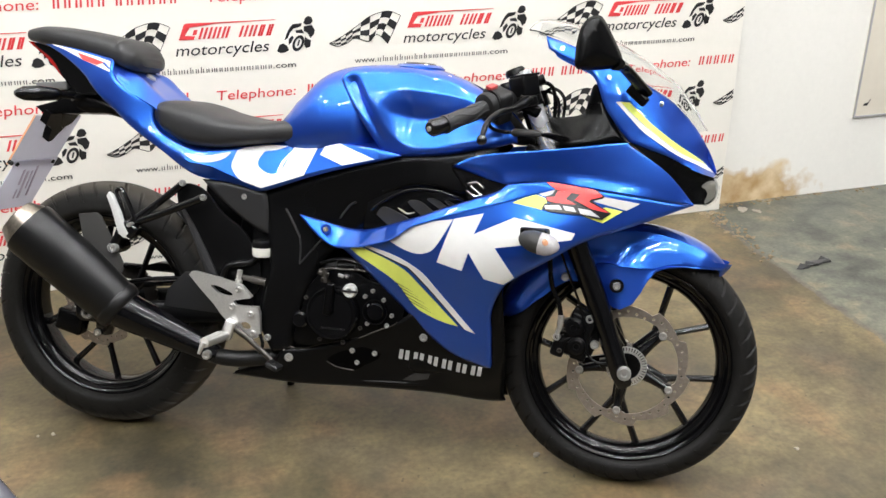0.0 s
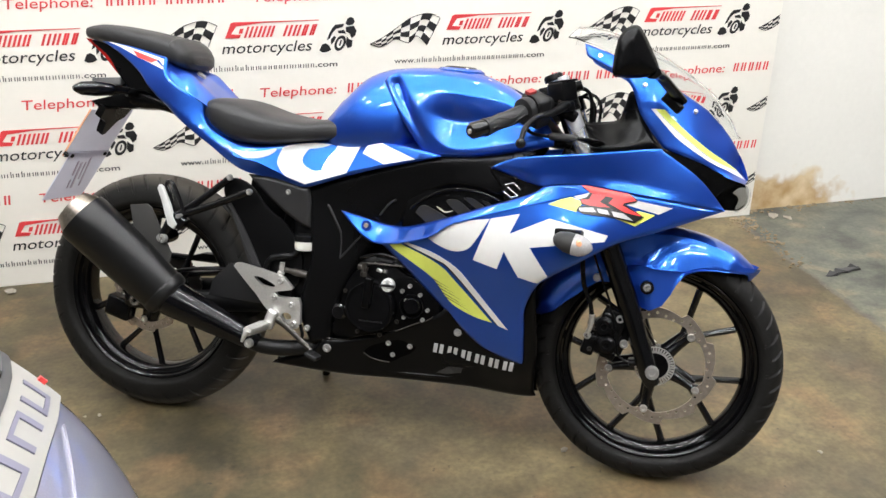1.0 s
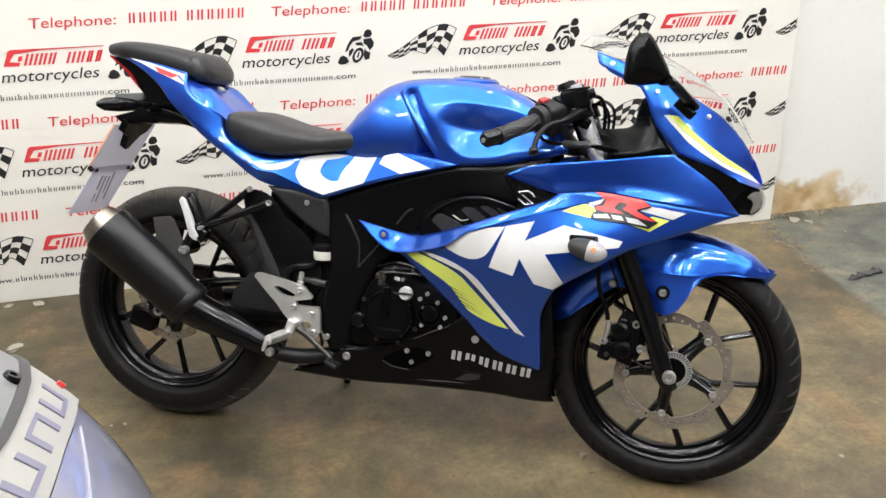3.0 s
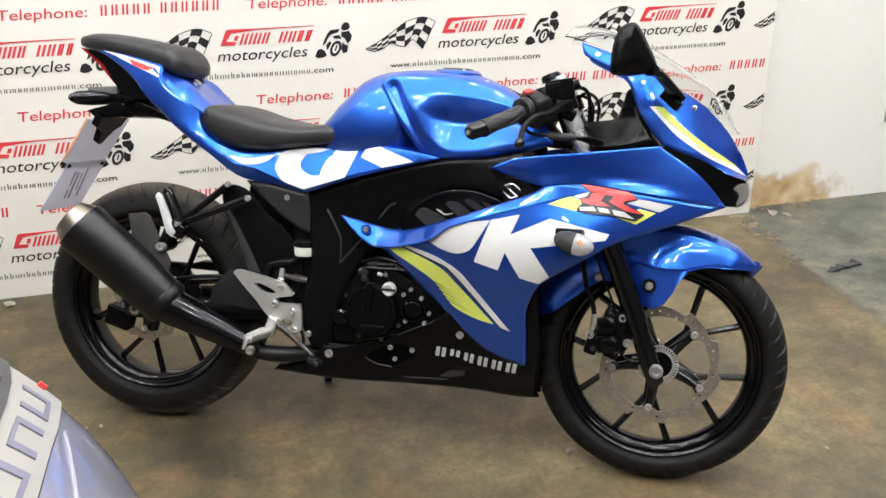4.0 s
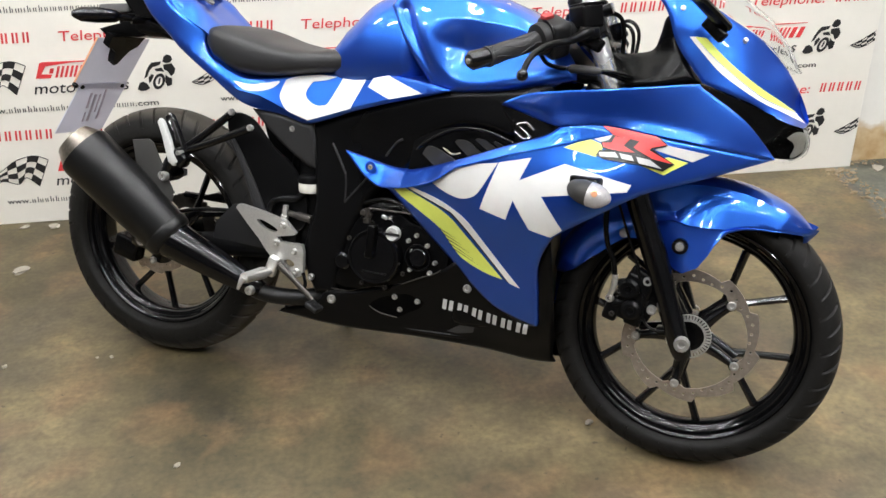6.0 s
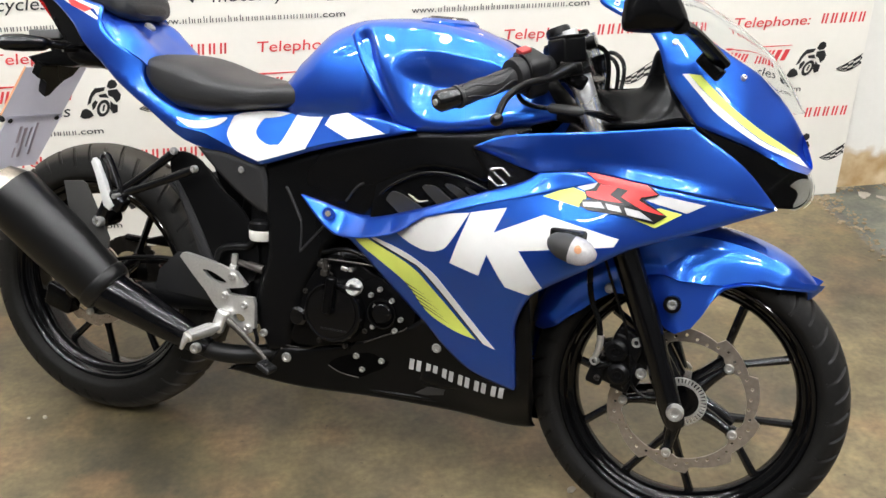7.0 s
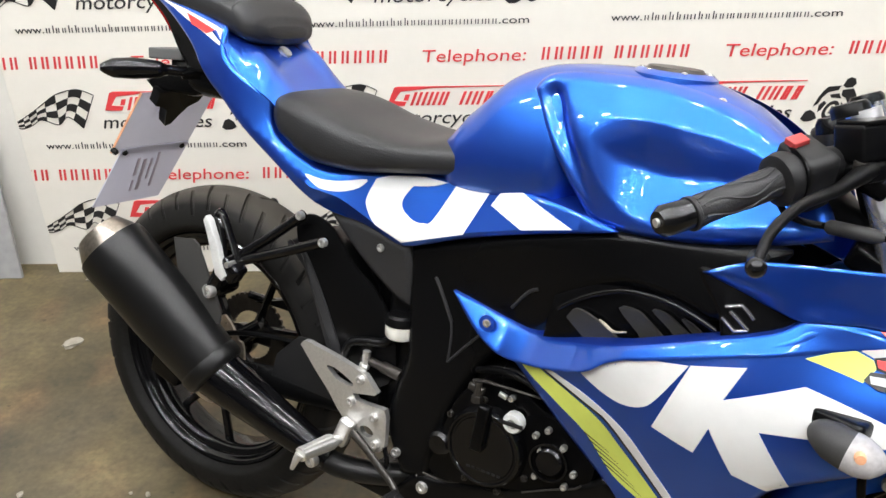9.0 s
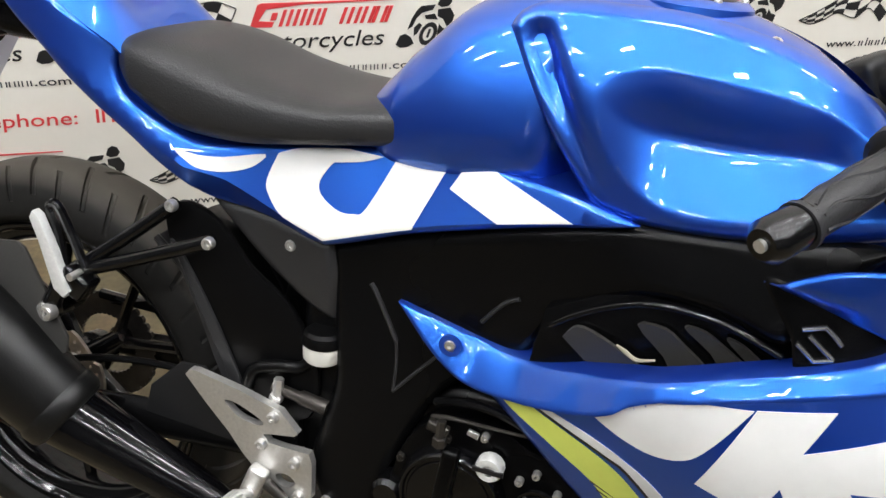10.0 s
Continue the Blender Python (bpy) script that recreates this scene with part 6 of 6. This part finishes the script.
core = box((.70, 0, .62), (.5, .17, .2), .03)
box((.9, 0, .45), (.2, .18, .42), .03, bm=core)
box((.46, 0, .47), (.1, .15, .34), .02, bm=core)
part("inner_frame", core, BLACKP, bike)
blades = ([(.724, .591), (.736, .622), (.752, .633), (.787, .622), (.822, .602), (.815, .594), (.741, .58)], [(.803, .647), (.83, .652), (.851, .639), (.873, .623), (.882, .61), (.847, .601), (.833, .619)],
          [(.847, .656), (.866, .658), (.889, .646), (.916, .629), (.923, .62), (.896, .613), (.875, .636)], [(.887, .655), (.903, .653), (.927, .638), (.945, .627), (.93, .621), (.912, .634)])
for k, blade in enumerate(blades):
    mx, mz = np.mean(blade, 0)
    part("intake_blade", shell(blade, lambda Q: .131 + .002 * k + .35 * ((np.asarray(Q)[:, 0] - mx) * .62 + (np.asarray(Q)[:, 1] - mz) * .78), .006, 3, .01), BLADE, bike, "charcoal slanted intake blade")
part("intake_floor", prism([(.70, .57), (.80, .58), (.95, .63), (.96, .69), (.82, .70), (.71, .64)], -.125, -.115, .002), BLACKP, bike)
part("dry_leaf", tube([(.789, -.16, .636), (.798, -.16, .631), (.81, -.16, .625), (.827, -.16, .629)], [.001, .0024, .002, .001], 8), CRUMBP, bike, "pale dry scrap caught in the intake")
leaf_lip = tube([(.77, -.124, .572), (.731, -.119, .568), (.71, -.115, .573), (.705, -.116, .585), (.706, -.118, .6), (.718, -.122, .622), (.758, -.13, .652), (.812, -.138, .675), (.875, -.148, .677), (.935, -.16, .662)], .0035, 10)
part("intake_lip", leaf_lip, GLOSSB, bike)

# engine
eng = box((.64, 0, .37), (.28, .16, .26), .03)
box((.76, 0, .45), (.14, .19, .24), .03, bm=eng, rot=(0, 25, 0))
engine = part("engine", eng, ENGB, bike, "black engine block")
part("crankcase", prism([(.535, .30), (.55, .36), (.565, .42), (.59, .458), (.63, .478), (.68, .478), (.715, .46), (.76, .452), (.795, .42), (.80, .385), (.785, .36), (.73, .333), (.66, .312), (.58, .292)], -.112, -.07, .005, smooth=3), ENGB, engine, "black crankcase cover")
for k in range(4):
    part("cylinder_fin", box((.745 + .012 * k, -.085, .50 + .022 * k), (.11, .03, .006), .002, rot=(0, 25, 0)), BLACKP, engine)
part("coolant_hose", tube([(.77, -.1, .43), (.80, -.11, .45), (.83, -.11, .49), (.87, -.1, .53)], .012, 12), BLACKP, engine)
part("wiring_lead", tube([(.60, -.11, .49), (.65, -.12, .505), (.70, -.12, .495), (.75, -.11, .46)], .005, 8), BLACKP, engine)
cover = lathe([(0, .024), (.05, .024), (.0515, .022), (.054, .022), (.056, .0255), (.059, .0255), (.062, .021), (.0655, .008), (.066, 0), (.066, -.03)], (.632, -.105, .376), closed=False, direction=(0, -1, 0), seg=64)
cl = part("clutch_cover", cover, GLOSSB, engine, "round black clutch cover")
for a in (100, 155, 200, 245, 290, 335):
    ca, sa = math.cos(math.radians(a)), math.sin(math.radians(a))
    part("cover_bolt", bolt_bm((.632 + .073 * ca, -.112, .376 + .073 * sa), (0, -1, 0), .0052, .006), DARKS, cl)
part("cover_arm", box((.628, -.1345, .413), (.019, .016, .075), .005, rot=(0, 6, 0)), ENGB, cl)
part("centre_bolt", bolt_bm((.628, -.13, .381), (0, -1, 0), .0085, .01), GLOSSB, cl)
for k in range(7):
    part("cast_mark", box((.612 + .0085 * k, -.1295, .342), (.0055, .0015, .0035)), GREYP, cl)
part("oil_filler", bolt_bm((.675, -.121, .434), (0, -1, 0), .0165, .012), PEGM, engine, "slotted silver filler plug")
part("filler_slot", box((.675, -.1335, .434), (.036, .003, .0055)), INKB, engine)
small = lathe([(0, .026), (.018, .026), (.0235, .02), (.025, 0), (.025, -.03)], (.735, -.1, .389), closed=False, direction=(0, -1, 0), seg=36)
part("pump_cover", small, GLOSSB, engine)
part("pump_band", ring_plate(.0265, .03, 0, .006, 40), GLOSSB, engine).location = (.735, -.125, .389)
for p in ((.664, .466), (.727, .436), (.709, .422), (.753, .417), (.773, .382), (.762, .358), (.716, .359), (.72, .401)):
    part("cover_bolt", bolt_bm((p[0], -.117, p[1]), (0, -1, 0), .005, .006), STEEL, engine)
part("cable_clip", box((.65, -.118, .466), (.014, .005, .008), .002, rot=(0, 15, 0)), ALU, engine)
part("clutch_cable", tube([(.60, -.12, .476), (.622, -.122, .481), (.65, -.122, .482), (.70, -.12, .482), (.74, -.11, .478)], [.0028, .0032, .002, .002, .002], 8, 3), DARKS, engine)
part("arm_nut", tube([(.617, -.136, .452), (.617, -.136, .462), (.617, -.136, .463), (.617, -.136, .484)], [.0085, .0085, .0055, .0055], 6, 1), DARKS, engine)
part("arm_lever", box((.612, -.13, .47), (.026, .01, .012), .003, rot=(0, 12, 0)), DARKS, engine)
part("side_cap", lathe([(0, .012), (.015, .012), (.02, .006), (.02, -.02)], (.553, -.112, .353), closed=False, direction=(0, -1, 0), seg=28), GLOSSB, engine)
part("gasket_edge", tube([(.697, -.113, .321), (.744, -.115, .345), (.776, -.116, .359), (.786, -.116, .368)], .0016, 6), DARKS, engine)
part("radiator", box((.93, 0, .52), (.035, .24, .22), .006, rot=(0, -10, 0)), BLACKP, bike)

# rear suspension, hugger, chain
arm = bmesh.new()
for s in (-1, 1):
    tube([(.0, s * .088, .318), (.2, s * .086, .335), (.42, s * .075, .36)], [.022, .028, .034], 12, 4, arm, 0.55)
tube([(.33, -.07, .35), (.33, .07, .35)], .035, 14, 1, arm)
swing = part("swingarm", arm, BLACKP, bike)
part("axle_nut", bolt_bm((0, -.1, .3185), (0, -1, 0), .016, .014), STEEL, swing)
part("axle_plate", box((0.02, -.098, .32), (.11, .014, .05), .006), GLOSSB, swing)
part("heel_guard", prism([(.21, .395), (.255, .44), (.29, .442), (.335, .38), (.35, .345), (.2, .352)], -.1, -.094, .002), GREYP, swing, "black heel guard plate")
part("chain_guard", prism([(.02, .40), (.1, .425), (.3, .42), (.36, .39), (.3, .40), (.1, .405)], .055, .085, .003), BLACKP, swing)
part("sprocket", ring_plate(.05, .088, .062, .068, 152, 38, .005), DARKS, rear_wheel, "oily steel rear sprocket")
part("chain", tube([(.46, .066, .40), (.25, .066, .405), (.0, .066, .408)], .008, 8, 1), GLOSSB, swing)
part("rear_caliper", box((-.055, -.085, .29), (.07, .04, .055), .008, rot=(0, 15, 0)), BLACKP, swing)
part("brake_line", tube([(-.05, -.08, .33), (.1, -.09, .40), (.25, -.085, .42), (.36, -.09, .40)], .005, 8), BLACKP, swing)
hug = bmesh.new()
rows = []
for i in range(25):
    th = math.radians(12 + 41 * i / 24)
    rows.append([hug.verts.new(((.345 + .012 * math.cos(j / 10 * math.pi - math.pi / 2)) * math.cos(th), -.075 + .015 * j, .3185 + (.345 + .012 * math.cos(j / 10 * math.pi - math.pi / 2)) * math.sin(th))) for j in range(11)])
for a, b in zip(rows, rows[1:]):
    for j in range(10):
        hug.faces.new((a[j], a[j + 1], b[j + 1], b[j]))
bmesh.ops.recalc_face_normals(hug, faces=hug.faces)
bmesh.ops.solidify(hug, geom=hug.faces[:], thickness=.004)
for s in (-1, 1):
    arc = [math.radians(9 + 44 * k / 12) for k in range(13)]
    tube([(.345 * math.cos(a), s * .077, .3185 + .345 * math.sin(a)) for a in arc], .005, 8, 1, hug)
inner_guard = part("inner_mudguard", hug, CHAR, bike, "charcoal inner rear mudguard")
for s in (-1, 1):
    part("side_plate", prism([(.226, .62), (.234, .642), (.258, .652), (.30, .636), (.345, .585), (.40, .545), (.44, .47), (.43, .40), (.36, .38), (.312, .42), (.274, .515), (.24, .575)], s * .084, s * .074, .004, smooth=3), BLACKP, inner_guard)
    # the plate's bright facet: its highlight is put into a paler plastic
    part("lit_side_facet", prism([(.234, .60), (.246, .592), (.268, .56), (.302, .50), (.336, .43), (.345, .40), (.318, .405), (.274, .51), (.244, .572)], s * .0885, s * .082, .003, smooth=2), COVER, inner_guard)
part("shock", tube([(.36, 0, .40), (.40, 0, .62)], .03, 16, 1), BLACKP, bike)

# ---- exhaust
A, B, C = Vector((-.092, -.19, .533)), Vector((.116, -.146, .348)), Vector((.318, -.122, .262))
can = part("silencer", tube([A, A + (B - A) * .02, A + (B - A) * .5, B - (B - A) * .04, B], [.064, .0685, .066, .058, .054], 40, 2, flat=.84), MUFF, bike, "matt black silencer can")
part("end_cap", tube([A + (A - B) * .15, A + (A - B) * .14, A + (A - B) * .05, A + (B - A) * .005], [.032, .046, .06, .0655], 40, 1, flat=.84), CAPM, can, "brushed steel end cap")
part("outlet", tube([A + (A - B) * .155, A + (A - B) * .12], [.024, .024], 24, 1), GLOSSB, can)
part("band", tube([B - (B - A) * .09, B - (B - A) * .07, B - (B - A) * .02, B + (B - A) * .005, B + (B - A) * .02], [.059, .0612, .0602, .056, .046], 40, 2, flat=.86), MUFF, can)
part("link_pipe", tube([B, B + (C - B) * .1, C, C + (C - B) * .15], [.047, .046, .028, .021], 28, 1, flat=.9), PIPEB, can, "satin black tapered link pipe")
part("header_pipe", tube([(.30, -.122, .262), (.36, -.114, .243), (.43, -.088, .24), (.5, -.05, .25), (.6, -.02, .27)], [.02, .02, .02, .02, .02], 18), MUFF, can)
part("heat_shield", prism([(.004, .568), (.05, .575), (.062, .568), (.118, .459), (.115, .436), (.088, .424), (.015, .506)], -.142, -.137, .002), BLADE, can)
part("mount_bolt", bolt_bm((.1, -.148, .494), (0, -1, 0), .011, .01), STEEL, can)
part("pipe_bolt", bolt_bm((.335, -.145, .255), (0, -1, 0), .011, .01), STEEL, can)

# ---- footrests
hang = bmesh.new()
tube([(.256, -.104, .655), (.19, -.115, .60), (.125, -.13, .55)], .009, 10, 3, hang)
tube([(.316, -.12, .626), (.22, -.125, .585), (.118, -.132, .545)], .009, 10, 3, hang)
tube([(.12, -.132, .548), (.105, -.137, .52), (.092, -.138, .494)], [.016, .012, .013], 10, 3, hang)
hanger = part("footrest_hanger", hang, GLOSSB, bike, "black passenger footrest hanger")
for p in ((.256, -.112, .655), (.316, -.128, .626)):
    part("bolt", bolt_bm(p, (0, -1, 0), .0075, .006), STEEL, hanger)
part("passenger_peg", prism([(.085, .618), (.09, .627), (.098, .622), (.108, .60), (.118, .58), (.128, .55), (.138, .532), (.128, .521), (.114, .53), (.108, .55), (.096, .59)], -.155, -.141, .003), PEGM, hanger, "folded silver passenger footrest")
part("footrest_boss", lathe([(0, -.05), (.015, -.05), (.017, -.04), (.017, 0), (.012, .006), (0, .006)], (.092, -.135, .494), closed=False, direction=(0, -1, 0), seg=24), GLOSSB, hanger)
part("boss_bolt", bolt_bm((.092, -.142, .494), (0, -1, 0), .0115, .009), STEEL, hanger)
part("hinge_block", box((.136, -.136, .54), (.04, .03, .034), .007, rot=(0, 35, 0)), GLOSSB, hanger)
part("hinge_pin", tube([(.142, -.158, .553), (.142, -.12, .553)], .005, 10, 1), STEEL, hanger)
loop = tube([(.124, -.14, .545), (.112, -.137, .60), (.1, -.136, .628), (.114, -.136, .632), (.134, -.137, .595), (.148, -.137, .56)], .0058, 8)
part("peg_frame", loop, GLOSSB, hanger)
plate_o = [(.275, .438), (.281, .446), (.29, .447), (.35, .437), (.408, .423), (.433, .398), (.428, .393), (.402, .388), (.386, .384), (.394, .374), (.412, .373), (.436, .374), (.449, .374), (.454, .36), (.455, .31), (.447, .299), (.43, .294), (.409, .302), (.387, .312), (.374, .331), (.357, .348), (.337, .373), (.306, .404)]
rear_set = part("footrest_plate", holed_plate(plate_o, ([(.331, .417), (.352, .416), (.385, .401), (.377, .394), (.353, .398), (.34, .406)], [(.405, .331), (.421, .335), (.432, .326), (.424, .317), (.410, .318)]), -.118, -.107), ALU, bike, "cast silver footrest plate with open slots")
for p in ((.4, -.12, .413), (.385, -.12, .37), (.431, -.12, .356), (.438, -.12, .31)):
    part("bolt", bolt_bm(p, (0, -1, 0), .0075, .006), STEEL, rear_set)
peg = tube([(.38, -.124, .304), (.376, -.14, .304), (.372, -.15, .304), (.359, -.212, .303)], [.008, .0085, .0135, .0115], 16, 1, flat=1.0)
ribs = []
for k in range(5):
    a = math.radians(30 * k - 60)
    ribs.append(tube([(.372 + .0125 * math.sin(a), -.152, .304 + .0125 * math.cos(a)), (.3595 + .0105 * math.sin(a), -.211, .303 + .0105 * math.cos(a))], .0022, 6, 1))
feeler = tube([(.3585, -.214, .304), (.356, -.218, .296), (.35, -.22, .279)], [.0075, .006, .0035], 10, 1)
part("footrest", peg, ALU, rear_set, "silver rider footrest")
part("feeler", feeler, ALU, rear_set)
for rib in ribs:
    part("footrest_rib", rib, ALU, rear_set)
part("peg_bracket", box((.38, -.127, .316), (.026, .018, .05), .006, rot=(0, 20, 0)), ALU, rear_set)
part("brake_pedal", tube([(.39, -.124, .322), (.42, -.125, .304), (.455, -.127, .278), (.485, -.13, .256), (.497, -.14, .247), (.503, -.155, .245)], [.009, .0075, .0065, .006, .0075, .0085], 10, flat=.8), DARKS, rear_set)
pad = box((.503, -.15, .246), (.034, .03, .012), .004, rot=(0, 22, -8))
part("pedal_pad", pad, GREYP, rear_set, "ribbed pedal pad")
for k in range(4):
    part("pad_rib", box((.493 + .007 * k, -.15, .2555 - .0028 * k), (.0025, .026, .004), .0008, rot=(0, 22, -8)), GREYP, rear_set)
part("pedal_spring", tube([(.455, -.118, .31), (.462, -.118, .285), (.455, -.12, .262)], .004, 6), GLOSSB, rear_set)
res = lathe([(0, 0), (.021, 0), (.024, .004), (.025, .022), (.0, .022)], (.446, -.085, .49), closed=False, direction=(0, 0, 1), seg=28)
rsv = part("rear_reservoir", res, PEARL, bike, "milky rear brake fluid reservoir")
part("lid", lathe([(0, .017), (.02, .017), (.0245, .013), (.026, .004), (.026, 0), (0, 0)], (.446, -.085, .513), closed=False, direction=(0, 0, 1), seg=28), BLACKP, rsv)
part("hose", tube([(.436, -.085, .492), (.42, -.09, .474), (.39, -.095, .47), (.362, -.1, .46), (.352, -.1, .43)], .0075, 10), BLACKP, rsv)
part("cylinder", tube([(.385, -.095, .44), (.42, -.095, .435), (.425, -.095, .435), (.46, -.095, .43)], [.007, .007, .0095, .0095], 12, 1), DARKS, rsv)
part("banjo", tube([(.392, -.1, .425), (.394, -.1, .432), (.3945, -.1, .433), (.396, -.1, .456)], [.009, .009, .0065, .0065], 6, 1), STEEL, rsv)

# ---- front indicators and stand
for s in (-1, 1):
    ind = part("front_indicator", tube([(1.066, s * .208, .598), (1.074, s * .214, .597), (1.09, s * .222, .594), (1.11, s * .227, .59)], [.006, .0165, .0225, .0235], 20, 3), VANE, bike, "dark front indicator with clear lens")
    tube_lens = tube([(1.108, s * .227, .5905), (1.122, s * .229, .588), (1.134, s * .228, .586), (1.146, s * .224, .583)], [.0238, .023, .0185, .006], 20, 3)
    part("lens", tube_lens, FROST, ind, "clear indicator lens")
    part("bulb", tube([(1.118, s * .24, .596), (1.121, s * .2535, .5955)], [.009, .0055], 12, 1), AMBER, ind)
    part("stem", box((1.095, s * .196, .608), (.06, .04, .022), .008, rot=(0, 0, 20 * s)), BLACKP, ind)
part("side_stand", tube([(.5, .09, .25), (.42, .2, .13), (.40, .245, .07)], [.013, .011, .011], 10, 1), GLOSSB, bike, "black side stand")

# ---------------------------------------------------------------- the silver touring motorcycle standing beside the camera's way
# its own axes: x to its right, y ahead, z up
tourer = empty("touring_motorcycle", pose(-0.543, -2.56, -0.004, 0, 0, 17), "silver touring motorcycle with a pale printed fairing band", "motorcycle")
STATIONS = [(-.42, .20, .62, 1.10), (-.25, .30, .52, 1.17), (0.0, .34, .49, 1.19), (.16, .31, .49, 1.10), (.30, .24, .50, .98), (.40, .14, .54, .84), (.44, .05, .6, .72)]


def sector(a0, a1, grow=0.0, n=40, y0=-.42, y1=.44, thick=.004):
    """A strip of the fairing's rounded body between two angles, from its right side over the top."""
    S = np.array(spline_rows(STATIONS, 8))
    bm = bmesh.new()
    rows, inner = [], []
    for y in np.linspace(y0, y1, 49 if y1 - y0 > .2 else 6):
        w, lo, hi = (float(np.interp(y, S[:, 0], S[:, c])) for c in (1, 2, 3))
        r1, r2 = [], []
        for k in range(n + 1):
            lower, upper = (e(y) if callable(e) else e for e in (a0, a1))
            a = radians(lower + (upper - lower) * k / n)
            for row, g in ((r1, grow), (r2, grow - thick)):
                row.append(bm.verts.new(((w + g) * math.cos(a), y, (lo + hi) / 2 + ((hi - lo) / 2 + g) * math.sin(a))))
        rows.append(r1)
        inner.append(r2)
    for grid in (rows, inner):
        for a, b in zip(grid, grid[1:]):
            for k in range(n):
                bm.faces.new((a[k], a[k + 1], b[k + 1], b[k]))
    for k in range(n):
        bm.faces.new((rows[0][k], rows[0][k + 1], inner[0][k + 1], inner[0][k]))
        bm.faces.new((rows[-1][k], rows[-1][k + 1], inner[-1][k + 1], inner[-1][k]))
    for a, b, c, d in zip(rows, rows[1:], inner, inner[1:]):
        bm.faces.new((a[0], b[0], d[0], c[0]))
        bm.faces.new((a[n], b[n], d[n], c[n]))
    return bm


PALEB = mat("pale_fairing_band", (0.3, 0.29, 0.265), 0.5, 0, 0.05, 40, 0.04, 0.0)
SMOKE = mat("milky_screen", (0.16, 0.16, 0.16), 0.4, 0, 0.15, 20, 0.06, 0.0)
RUBT = mat("grey_trim_rubber", (0.045, 0.045, 0.045), 0.5, 0, 0, 40, 0.1, 0.0)
NAVY = mat("navy_print", (0.15, 0.145, 0.2), 0.4, 0, 0.2, 40, 0.1, 0.0)


def trim_edge(y):
    return float(np.interp(y, (-.42, -.3, -.144, -.109, -.064, -.025, .02, .44), (60, 53, 45.9, 43.8, 42, 40.8, 40.3, 40)))


def band_edge(y):
    return float(np.interp(y, (-.42, -.142, -.087, -.048, -.004, .05, .44), (52, 39, 36.7, 34.8, 33.1, 31, 28)))


def across(f, shift=0.0):
    """A line across the band: 0 at its lower edge, 1 at its upper one."""
    return lambda y: band_edge(y) + f * (trim_edge(y) - band_edge(y)) + shift


cowl = part("fairing", sector(-60, across(0, -.4)), SILVER, tourer, "silver metallic fairing")
part("fairing_fold", sector(32.5, 33.1, .0015, 4, -.42, -.035), SILVER, cowl)
part("gap", sector(across(0, -.6), across(0, .1), -.003, 4), GLOSSB, cowl)
band = part("band", sector(across(0), across(1), .003, 16), PALEB, tourer, "pale printed band")
part("trim", sector(across(1, -.2), across(1, 1.0), .005, 6), RUBT, tourer, "grey rubber trim")
part("screen", sector(across(1, .8), 140, .002), SMOKE, tourer, "milky screen cover")
part("fairing", sector(139, 240), SILVER, tourer, "silver metallic fairing")
for k in range(5):
    y = -.02 - .054 * k
    part("band_bar", sector(across(.22), across(.74), .004, 6, y, y + .007, .001), NAVY, band, "faded navy bar of unreadable print")
    part("band_bar", sector(across(.22), across(.74), .004, 6, y - .03, y - .023, .001), NAVY, band, "faded navy bar of unreadable print")
    part("band_bar", sector(across((.22, .66)[k % 2]), across((.31, .74)[k % 2]), .004, 3, y - .023, y, .001), NAVY, band, "faded navy bar of unreadable print")
part("screen_screw", bolt_bm((.248, -.033, 1.081), (.6, 0, .8), .006, .006), GLOSSB, tourer)
part("side_marker", sector(across(.33), across(.46), .006, 4, .015, .024), RED, band, "small red marker")
part("tank", loft([(-.2, .1, .7, .95), (-.05, .17, .68, 1.0), (.15, .18, .68, 1.0), (.3, .12, .7, .9)], 28, 5), SILVER, tourer).matrix_basis = pose(0, -.6, 0, 0, 0, 90)
part("seat", loft([(-.35, .12, .70, .86), (-.2, .15, .70, .85), (.1, .15, .68, .80), (.3, .11, .70, .80)], 28, 5), SEATM, tourer, "black dual seat").matrix_basis = pose(0, -1.15, 0, 0, 0, 90)
part("engine", box((0, -.55, .42), (.42, .6, .42), .05), BLACKP, tourer)
for y in (.12, -1.38):
    w = part("wheel", lathe([(.22, -.05), (.2, -.02), (.19, 0), (.2, .02), (.22, .05), (.23, .05), (.23, -.05)], (0, 0, 0), seg=48), GLOSSB, tourer)
    w.matrix_basis = pose(0, y, .305, 0, 0, 90)
    spokes = bmesh.new()
    for k in range(5):
        a = radians(72 * k)
        tube([(0, 0, 0), (.2 * math.cos(a), 0, .2 * math.sin(a))], [.025, .015], 8, 1, spokes)
    part("spokes", spokes, GLOSSB, w)
    part("tyre", tyre_bm(.305, .12, .222, 0), RUBBER, w, "black tyre")
part("fork", tube([(.1, .12, .3), (.1, -.1, .8)], .025, 12, 1), GLOSSB, tourer)
part("fork", tube([(-.1, .12, .3), (-.1, -.1, .8)], .025, 12, 1), GLOSSB, tourer)
part("swingarm", tube([(.09, -1.38, .305), (.09, -.8, .4)], .03, 12, 1), BLACKP, tourer)
part("swingarm", tube([(-.09, -1.38, .305), (-.09, -.8, .4)], .03, 12, 1), BLACKP, tourer)
part("centre_stand", tube([(.16, -.75, .006), (.13, -.72, .3)], .015, 10, 1), GLOSSB, tourer)
part("centre_stand", tube([(-.16, -.75, .006), (-.13, -.72, .3)], .015, 10, 1), GLOSSB, tourer)
